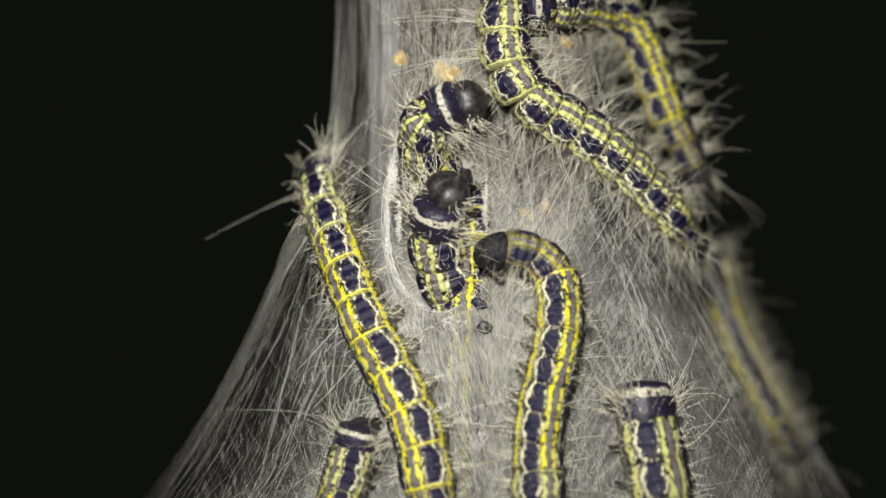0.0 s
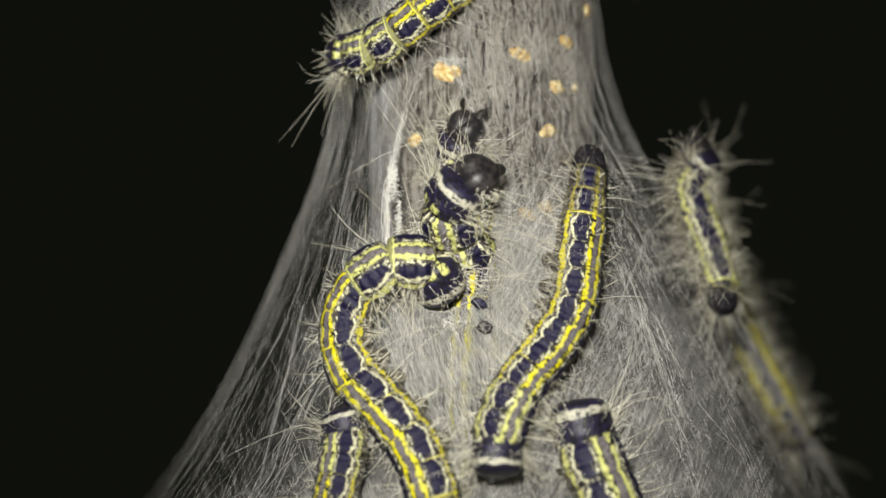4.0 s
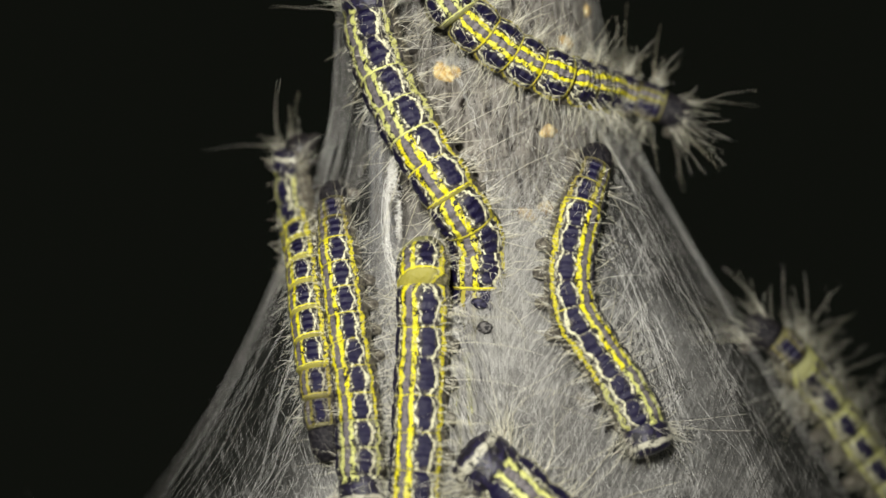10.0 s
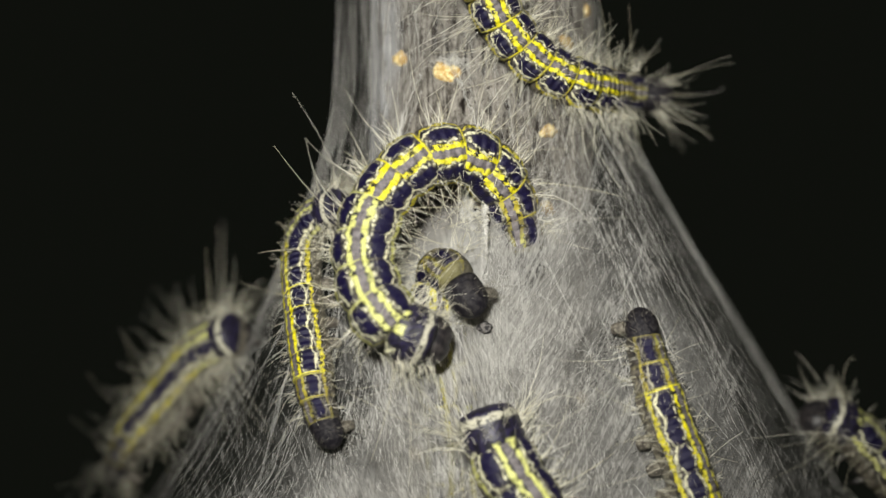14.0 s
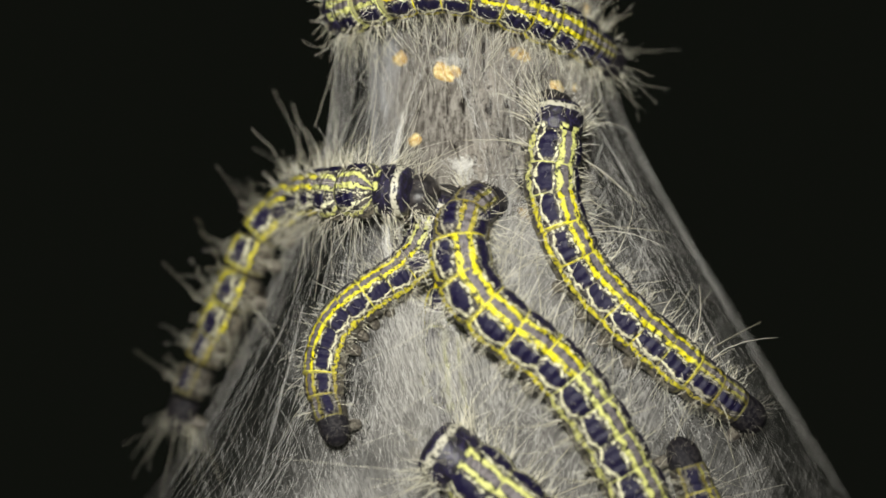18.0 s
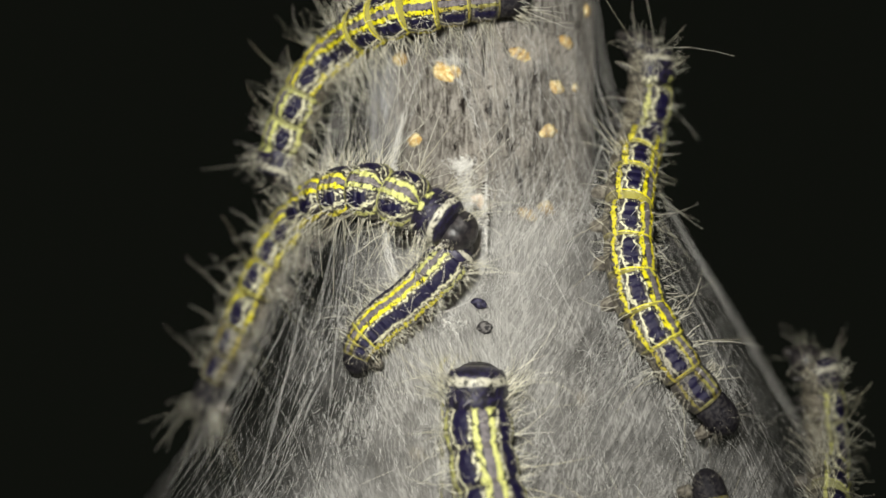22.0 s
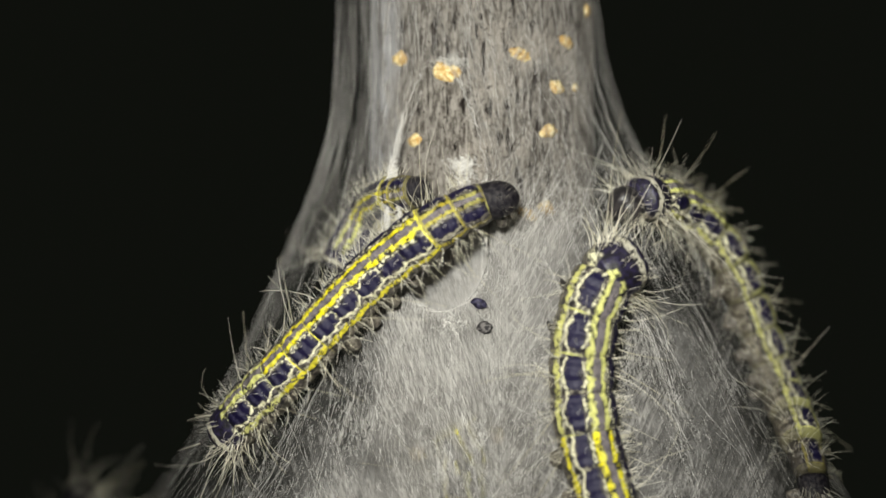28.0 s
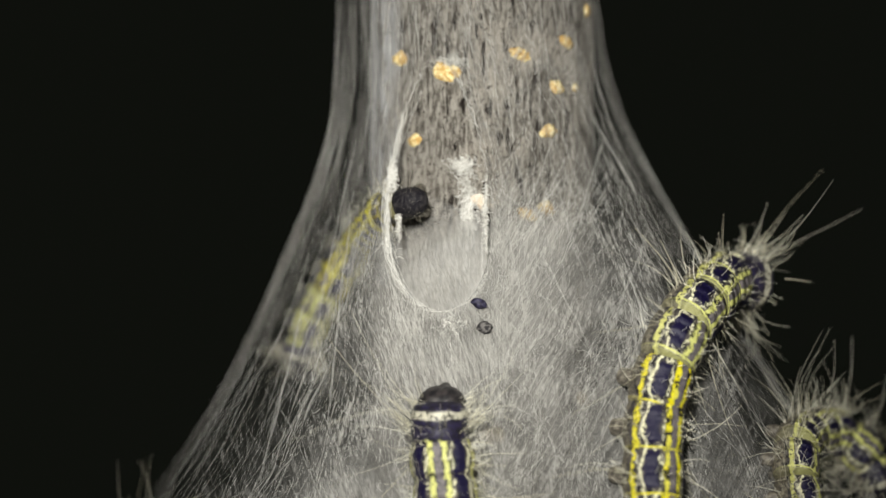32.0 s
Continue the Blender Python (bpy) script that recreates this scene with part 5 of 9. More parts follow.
          (12.5, (25.7, -15.9, -28.6), (25.2, -14.1, -24.6), (24.2, -12.5, -20.6), (22.6, -11.3, -16.6), (20.7, -10.2, -12.7), (18.8, -9.3, -8.8), (17.2, -8.2, -4.8), (16.1, -6.8, -0.7), (15.5, -5.3, 3.4), (15.3, -3.6, 7.5)),
          (13, (25.8, -17.9, -32.7), (25.0, -16.2, -28.7), (24.2, -14.5, -24.6), (23.0, -13.0, -20.6), (21.7, -11.6, -16.5), (20.3, -10.3, -12.4), (19.0, -9.0, -8.3), (17.8, -7.6, -4.2), (16.9, -6.2, -0.1), (16.2, -4.7, 4.1)),
          (13.5, (28.1, -19.3, -37.1), (26.8, -17.8, -33.2), (25.4, -16.3, -29.2), (24.1, -14.9, -25.3), (22.9, -13.4, -21.3), (21.7, -12.0, -17.3), (20.3, -10.7, -13.3), (19.4, -9.2, -9.2), (18.9, -7.5, -5.1), (18.8, -5.7, -1.1)),
          (14, (28.7, -21.2, -41.1), (27.8, -19.5, -37.2), (26.9, -17.8, -33.3), (26.1, -16.1, -29.4), (25.1, -14.6, -25.5), (23.9, -13.1, -21.6), (22.5, -11.8, -17.7), (21.3, -10.5, -13.7), (20.4, -9.0, -9.7), (20.1, -7.3, -5.8)),
          (14.5, (30.8, -21.7, -43.8), (29.7, -20.2, -40.0), (28.5, -18.6, -36.2), (27.3, -17.1, -32.4), (26.2, -15.7, -28.6), (25.0, -14.2, -24.8), (23.6, -12.9, -21.0), (22.1, -11.8, -17.2), (21.0, -10.4, -13.3), (19.9, -9.1, -9.4)),
          (16.5, (30.7, -25.0, -50.1), (29.7, -23.5, -46.3), (28.7, -22.0, -42.6), (27.8, -20.4, -38.9), (26.7, -18.8, -35.2), (25.6, -17.4, -31.5), (24.6, -15.9, -27.7), (23.7, -14.4, -24.0), (23.4, -12.7, -20.2), (22.8, -11.1, -16.4)),
          (17, (30.8, -25.1, -50.3), (29.8, -23.6, -46.5), (28.8, -22.1, -42.8), (27.8, -20.5, -39.1), (26.8, -18.9, -35.4), (25.7, -17.4, -31.7), (24.7, -16.0, -28.0), (23.8, -14.5, -24.2), (23.4, -12.8, -20.5), (22.6, -11.3, -16.7)),
          (18, (32.7, -25.0, -51.8), (31.7, -23.6, -48.1), (30.7, -22.1, -44.4), (29.8, -20.5, -40.7), (28.8, -18.9, -37.1), (27.7, -17.5, -33.4), (26.6, -16.1, -29.7), (25.4, -14.7, -26.0), (24.3, -13.3, -22.3), (23.2, -12.0, -18.6)),
          (20, (34.1, -26.2, -55.9), (33.1, -25.0, -52.1), (32.1, -23.7, -48.4), (31.1, -22.2, -44.8), (30.3, -20.6, -41.2), (29.5, -18.9, -37.6), (28.7, -17.3, -34.0), (27.8, -15.8, -30.3), (26.8, -14.4, -26.7), (26.3, -12.7, -23.0)),
          (21, (34.7, -25.2, -54.1), (33.6, -23.9, -50.4), (32.7, -22.5, -46.6), (31.7, -20.9, -43.0), (30.9, -19.2, -39.4), (30.1, -17.6, -35.7), (29.5, -15.9, -32.0), (28.7, -14.3, -28.3), (27.6, -12.9, -24.6), (26.7, -11.4, -20.9)),
          (22, (33.8, -25.9, -54.7), (32.8, -24.6, -51.0), (31.8, -23.2, -47.3), (30.8, -21.6, -43.7), (30.0, -20.0, -40.0), (29.2, -18.4, -36.4), (28.4, -16.8, -32.7), (27.4, -15.3, -29.0), (26.5, -13.8, -25.4), (26.0, -12.2, -21.7)),
          (22.5, (33.9, -26.5, -56.3), (32.9, -25.3, -52.6), (31.9, -24.0, -48.9), (30.9, -22.5, -45.3), (30.1, -20.9, -41.7), (29.3, -19.3, -38.1), (28.4, -17.7, -34.5), (27.6, -16.2, -30.8), (26.9, -14.6, -27.2), (26.2, -13.1, -23.5)),
          (24, (35.8, -26.7, -58.6), (34.8, -25.5, -54.9), (33.8, -24.2, -51.2), (32.9, -22.8, -47.5), (31.8, -21.3, -43.9), (30.8, -19.8, -40.3), (30.3, -18.1, -36.6), (28.9, -19.5, -38.2), (28.0, -21.6, -41.5), (27.2, -23.7, -44.8)),
          (32, (39.7, -27.7, -64.4), (38.8, -26.4, -60.8), (37.8, -25.2, -57.1), (36.7, -24.0, -53.5), (35.6, -22.7, -49.9), (34.7, -21.4, -46.3), (34.0, -19.7, -42.8), (32.5, -20.6, -43.2), (31.5, -22.7, -46.4), (30.6, -24.9, -49.6)))
    crawl("stout pale-collared caterpillar with broad yellow stripes on the silk", 1.35, 1.47, 4, -15, 2.4, 6, 1,
          (0, (20.0, -11.0, -12.2), (20.1, -12.9, -17.3), (20.8, -15.0, -22.4), (21.5, -17.1, -27.5), (22.2, -19.3, -32.5), (22.9, -21.5, -37.6), (23.6, -23.7, -42.6), (24.3, -25.9, -47.7), (24.9, -28.1, -52.7), (25.6, -30.3, -57.8)),
          (0.5, (16.7, -12.1, -12.1), (19.5, -12.8, -16.6), (20.6, -14.7, -21.7), (21.5, -16.8, -26.7), (22.4, -18.9, -31.8), (23.4, -21.0, -36.8), (24.3, -23.1, -41.8), (25.3, -25.2, -46.9), (26.2, -27.4, -51.9), (27.1, -29.5, -56.9)),
          (1, (17.8, -11.9, -12.4), (20.2, -12.7, -17.0), (21.1, -14.7, -22.1), (22.0, -16.8, -27.1), (23.0, -18.9, -32.2), (23.9, -21.0, -37.2), (24.8, -23.2, -42.2), (25.8, -25.3, -47.3), (26.7, -27.4, -52.3), (27.6, -29.5, -57.3)),
          (1.5, (15.4, -13.9, -15.6), (19.3, -14.0, -19.2), (21.9, -15.3, -23.9), (24.5, -16.6, -28.6), (27.1, -17.9, -33.3), (29.6, -19.2, -38.1), (32.2, -20.4, -42.8), (34.7, -21.7, -47.5), (37.3, -23.0, -52.2), (39.8, -24.3, -56.9)),
          (2, (12.5, -15.2, -17.7), (17.9, -14.9, -20.3), (22.5, -15.4, -23.8), (26.8, -15.3, -28.0), (31.0, -14.9, -32.3), (35.2, -14.5, -36.5), (39.5, -14.1, -40.7), (43.7, -13.7, -45.0), (47.9, -13.3, -49.2), (52.1, -12.9, -53.4)),
          (3, (12.3, -14.6, -16.0), (14.5, -15.8, -20.7), (16.9, -17.1, -24.8), (19.5, -18.5, -29.5), (22.2, -19.9, -34.1), (24.8, -21.2, -38.8), (27.4, -22.6, -43.4), (30.0, -23.9, -48.0), (32.7, -25.3, -52.7), (35.3, -26.7, -57.3)),
          (3.5, (13.1, -13.8, -14.2), (14.0, -15.3, -19.3), (15.8, -17.1, -24.1), (17.6, -18.8, -28.9), (19.4, -20.6, -33.8), (21.2, -22.4, -38.6), (23.0, -24.1, -43.4), (24.8, -25.9, -48.2), (26.6, -27.7, -53.0), (28.4, -29.5, -57.8)),
          (5.5, (12.1, -13.6, -13.4), (13.9, -14.9, -18.3), (15.7, -16.6, -23.2), (17.4, -18.4, -28.0), (19.2, -20.2, -32.8), (21.0, -22.0, -37.7), (22.7, -23.8, -42.5), (24.5, -25.6, -47.4), (26.3, -27.5, -52.2), (28.0, -29.3, -57.0)),
          (6, (12.1, -13.6, -13.4), (13.9, -14.9, -18.3), (15.8, -16.6, -23.1), (17.9, -18.3, -27.9), (20.0, -19.9, -32.7), (22.0, -21.6, -37.4), (24.1, -23.3, -42.2), (26.2, -25.0, -47.0), (28.2, -26.6, -51.8), (30.3, -28.3, -56.5)),
          (7, (8.9, -15.1, -16.3), (13.1, -15.5, -19.5), (16.2, -16.9, -23.9), (19.4, -17.9, -28.3), (22.5, -19.0, -32.7), (25.6, -20.0, -37.2), (28.8, -21.1, -41.6), (31.9, -22.1, -46.0), (35.0, -23.1, -50.4), (38.2, -24.2, -54.9)),
          (7.5, (3.6, -17.5, -22.3), (9.7, -17.0, -22.2), (14.2, -17.7, -24.9), (19.4, -16.8, -28.2), (24.7, -15.8, -31.6), (29.9, -14.7, -34.9), (35.1, -13.7, -38.3), (40.3, -12.6, -41.6), (45.5, -11.5, -45.0), (50.7, -10.5, -48.4)),
          (8, (2.2, -17.3, -22.1), (8.1, -17.2, -22.4), (12.0, -18.0, -25.2), (16.9, -17.8, -28.7), (21.7, -17.6, -32.1), (26.5, -17.3, -35.6), (31.4, -17.0, -39.1), (36.2, -16.7, -42.6), (41.0, -16.4, -46.1), (45.9, -16.2, -49.5)),
          (9, (3.0, -15.0, -16.5), (5.7, -16.6, -21.0), (8.7, -18.1, -24.6), (12.2, -19.2, -28.7), (15.8, -20.3, -32.9), (19.3, -21.4, -37.0), (22.9, -22.5, -41.2), (26.4, -23.6, -45.4), (30.0, -24.7, -49.5), (33.5, -25.8, -53.7)),
          (10, (1.3, -15.8, -18.7), (5.6, -17.1, -22.2), (9.1, -18.4, -25.3), (13.3, -19.0, -29.1), (17.5, -19.6, -32.8), (21.7, -20.2, -36.6), (25.9, -20.7, -40.4), (30.1, -21.3, -44.2), (34.3, -21.9, -48.0), (38.5, -22.5, -51.8)),
          (11, (2.1, -15.5, -17.8), (5.5, -16.9, -21.8), (8.6, -18.4, -25.3), (12.1, -19.5, -29.4), (15.6, -20.6, -33.5), (19.2, -21.7, -37.7), (22.7, -22.8, -41.8), (26.3, -23.9, -46.0), (29.8, -25.0, -50.1), (33.4, -26.1, -54.3)),
          (12, (1.9, -15.4, -17.7), (5.2, -16.9, -21.8), (8.5, -18.4, -25.2), (12.3, -19.4, -29.2), (16.0, -20.3, -33.2), (19.8, -21.3, -37.2), (23.6, -22.2, -41.2), (27.3, -23.1, -45.3), (31.1, -24.1, -49.3), (34.9, -25.0, -53.3)),
          (13, (2.8, -15.3, -17.2), (5.2, -17.0, -21.9), (8.0, -18.5, -25.4), (11.2, -19.8, -29.7), (14.5, -21.1, -33.9), (17.8, -22.4, -38.2), (21.1, -23.7, -42.5), (24.4, -24.9, -46.7), (27.7, -26.2, -51.0), (31.0, -27.5, -55.3)),
          (14, (3.7, -14.3, -14.5), (5.3, -16.0, -19.5), (7.8, -17.8, -23.8), (10.8, -19.3, -28.1), (13.8, -20.7, -32.5), (16.8, -22.2, -36.9), (19.8, -23.6, -41.3), (22.8, -25.0, -45.7), (25.8, -26.5, -50.0), (28.8, -27.9, -54.4)),
          (14.5, (2.3, -14.5, -15.2), (5.1, -16.0, -19.7), (8.1, -17.8, -23.8), (11.3, -19.2, -28.0), (14.5, -20.5, -32.3), (17.7, -21.8, -36.6), (20.9, -23.1, -40.9), (24.1, -24.4, -45.2), (27.3, -25.7, -49.4), (30.6, -27.0, -53.7)),
          (16.5, (-3.0, -15.3, -19.3), (2.1, -16.4, -21.1), (6.1, -18.1, -24.3), (10.4, -18.8, -27.9), (14.6, -19.5, -31.5), (18.9, -20.2, -35.1), (23.2, -20.8, -38.8), (27.5, -21.4, -42.4), (31.7, -22.1, -46.0), (36.0, -22.7, -49.7)),
          (17, (-2.3, -14.8, -17.8), (1.9, -16.4, -21.2), (5.8, -18.1, -24.3), (10.1, -18.8, -27.9), (14.4, -19.5, -31.5), (18.7, -20.1, -35.1), (23.0, -20.8, -38.7), (27.3, -21.4, -42.3), (31.6, -22.1, -45.9), (36.0, -22.7, -49.6)),
          (18, (-2.4, -14.9, -18.3), (2.1, -16.5, -21.2), (6.0, -18.1, -24.2), (10.3, -18.8, -27.8), (14.7, -19.4, -31.4), (19.0, -20.0, -35.0), (23.4, -20.6, -38.6), (27.7, -21.2, -42.2), (32.1, -21.8, -45.8), (36.4, -22.4, -49.4)),
          (19, (-4.7, -14.8, -19.1), (0.3, -16.3, -21.4), (4.3, -18.1, -24.1), (9.0, -18.5, -27.4), (13.7, -18.9, -30.7), (18.4, -19.3, -34.0), (23.1, -19.7, -37.3), (27.8, -20.0, -40.6), (32.5, -20.4, -43.9), (37.2, -20.8, -47.2)),
          (20, (-8.4, -15.3, -22.7), (-2.8, -16.3, -22.6), (1.7, -18.3, -24.6), (6.6, -18.8, -27.6), (11.5, -19.1, -30.6), (16.4, -19.4, -33.6), (21.3, -19.7, -36.6), (26.2, -20.0, -39.7), (31.1, -20.3, -42.7), (36.0, -20.5, -45.7)),
          (21, (-9.6, -13.7, -20.4), (-4.5, -15.5, -21.7), (0.5, -16.9, -22.3), (3.4, -18.9, -26.7), (5.8, -21.0, -31.4), (8.0, -23.0, -36.2), (10.1, -25.1, -41.0), (12.3, -27.1, -45.8), (14.5, -29.2, -50.6), (16.7, -31.3, -55.4)),
          (21.5, (-6.4, -12.2, -14.3), (-3.1, -14.4, -18.4), (1.0, -16.6, -21.8), (5.0, -18.5, -24.9), (9.4, -19.3, -28.5), (13.8, -20.1, -32.1), (18.2, -20.9, -35.6), (22.6, -21.6, -39.2), (27.1, -22.4, -42.8), (31.5, -23.2, -46.4)),
          (22, (3.4, -13.8, -10.5), (3.3, -14.5, -15.9), (3.9, -16.5, -20.9), (5.1, -18.7, -25.9), (6.2, -20.9, -30.8), (7.4, -23.1, -35.8), (8.5, -25.3, -40.7), (9.7, -27.5, -45.6), (10.8, -29.7, -50.6), (11.9, -31.9, -55.5)),
          (22.5, (4.9, -12.2, -5.6), (5.2, -12.9, -11.1), (5.7, -14.7, -16.4), (6.8, -16.8, -21.5), (8.1, -19.0, -26.5), (9.3, -21.2, -31.5), (10.5, -23.5, -36.6), (11.8, -25.7, -41.6), (13.0, -28.0, -46.6), (14.2, -30.2, -51.6)),
          (23, (7.2, -12.1, -2.5), (7.3, -12.4, -8.1), (7.4, -13.8, -13.6), (8.4, -15.7, -18.8), (10.4, -17.6, -23.8), (12.6, -19.6, -28.6), (14.8, -21.5, -33.4), (17.0, -23.5, -38.3), (19.1, -25.5, -43.1), (21.3, -27.5, -47.9)),
          (23.5, (2.6, -11.4, -0.8), (5.0, -11.8, -6.0), (7.7, -12.8, -10.9), (10.6, -14.2, -15.6), (13.5, -15.8, -20.3), (16.3, -17.3, -25.0), (19.1, -18.8, -29.7), (21.9, -20.4, -34.4), (24.8, -21.9, -39.2), (27.6, -23.4, -43.9)),
          (24, (0.1, -12.2, -4.2), (4.5, -12.0, -7.3), (8.0, -13.0, -11.7), (11.1, -14.4, -16.2), (13.8, -16.0, -20.9), (16.3, -17.7, -25.8), (18.7, -19.4, -30.7), (21.1, -21.2, -35.6), (23.5, -23.0, -40.4), (25.9, -24.7, -45.3)),
          (24.5, (-2.2, -11.8, -4.5), (2.9, -11.9, -7.1), (7.4, -12.6, -10.5), (11.2, -13.8, -14.6), (14.0, -15.3, -19.3), (16.1, -17.0, -24.3), (18.0, -19.0, -29.4), (20.0, -20.9, -34.4), (21.9, -22.9, -39.4), (23.8, -24.9, -44.4)),
          (25, (3.2, -11.4, -0.5), (5.4, -11.8, -5.8), (8.0, -12.8, -10.7), (11.1, -14.1, -15.4), (14.1, -15.6, -20.0), (16.3, -17.3, -24.9), (18.2, -19.2, -30.0), (20.0, -21.2, -35.0), (21.9, -23.2, -40.0), (23.8, -25.3, -45.0)),
          (25.5, (9.4, -11.4, 1.9), (9.2, -11.8, -3.8), (9.4, -12.6, -9.4), (10.9, -14.0, -14.8), (13.4, -15.5, -19.7), (15.7, -17.3, -24.6), (17.8, -19.1, -29.6), (19.9, -21.1, -34.6), (21.9, -23.0, -39.6), (24.0, -24.9, -44.5)),
          (27.5, (14.8, -9.5, 2.8), (13.5, -10.6, -2.6), (12.4, -11.9, -8.1), (12.4, -13.4, -13.7), (13.8, -15.2, -19.0), (15.4, -17.2, -24.2), (17.1, -19.2, -29.4), (18.7, -21.3, -34.5), (20.3, -23.5, -39.7), (22.0, -25.6, -44.8)),
          (28, (20.9, -8.0, -0.8), (16.4, -10.5, -2.8), (14.1, -12.3, -7.9), (13.6, -13.6, -13.6), (14.3, -15.2, -19.2), (15.7, -17.2, -24.5), (17.2, -19.4, -29.8), (18.6, -21.6, -35.0), (20.1, -23.9, -40.3), (21.5, -26.1, -45.5)),
          (28.5, (24.9, -6.3, -3.4), (20.1, -9.4, -3.7), (16.2, -11.8, -7.5), (14.3, -13.4, -12.9), (14.3, -15.0, -18.6), (15.3, -17.2, -24.2), (16.7, -19.4, -29.6), (18.1, -21.7, -34.9), (19.5, -24.0, -40.2), (20.9, -26.3, -45.6)),
          (29, (29.2, -1.6, -4.4), (24.9, -5.7, -3.3), (20.7, -9.7, -5.9), (16.9, -12.2, -10.3), (15.3, -14.0, -16.1), (15.4, -16.2, -22.1), (15.9, -18.7, -27.9), (16.6, -21.4, -33.7), (17.2, -24.1, -39.4), (17.8, -26.8, -45.1)),
          (29.5, (25.7, 1.0, 3.1), (24.1, -3.7, -0.9), (21.7, -7.7, -5.3), (18.9, -10.5, -10.4), (17.6, -13.1, -16.1), (17.2, -15.8, -21.9), (17.4, -18.4, -27.8), (17.5, -21.2, -33.6), (17.7, -24.0, -39.4), (17.8, -26.8, -45.2)),
          (30, (26.5, 2.3, 6.2), (25.6, 0.3, 1.3), (24.1, -4.6, -2.9), (22.3, -8.7, -7.8), (20.9, -11.2, -13.8), (20.1, -14.0, -19.8), (19.6, -16.9, -25.8), (19.1, -19.9, -31.7), (18.6, -22.9, -37.7), (18.0, -25.9, -43.6)),
          (31, (28.9, 2.3, 5.9), (26.7, 0.7, 1.1), (24.2, -4.2, -2.6), (21.9, -8.6, -7.1), (20.7, -11.0, -13.2), (20.6, -13.6, -19.3), (20.5, -16.4, -25.4), (20.3, -19.4, -31.4), (20.1, -22.4, -37.3), (19.9, -25.4, -43.3)),
          (31.5, (32.8, 1.9, 0.7), (27.7, -0.2, -0.9), (24.8, -5.5, -3.5), (21.9, -9.4, -8.1), (20.7, -11.6, -14.2), (20.6, -14.1, -20.4), (20.6, -16.9, -26.5), (20.3, -19.9, -32.4), (20.1, -22.9, -38.4), (19.9, -25.9, -44.3)),
          (32, (36.7, 1.5, -4.5), (31.0, 0.2, -3.4), (26.8, -4.3, -5.8), (23.6, -8.8, -9.3), (21.4, -11.6, -14.9), (20.6, -14.3, -20.9), (20.3, -17.2, -26.9), (19.9, -20.2, -32.8), (19.5, -23.2, -38.7), (19.2, -26.2, -44.5)))
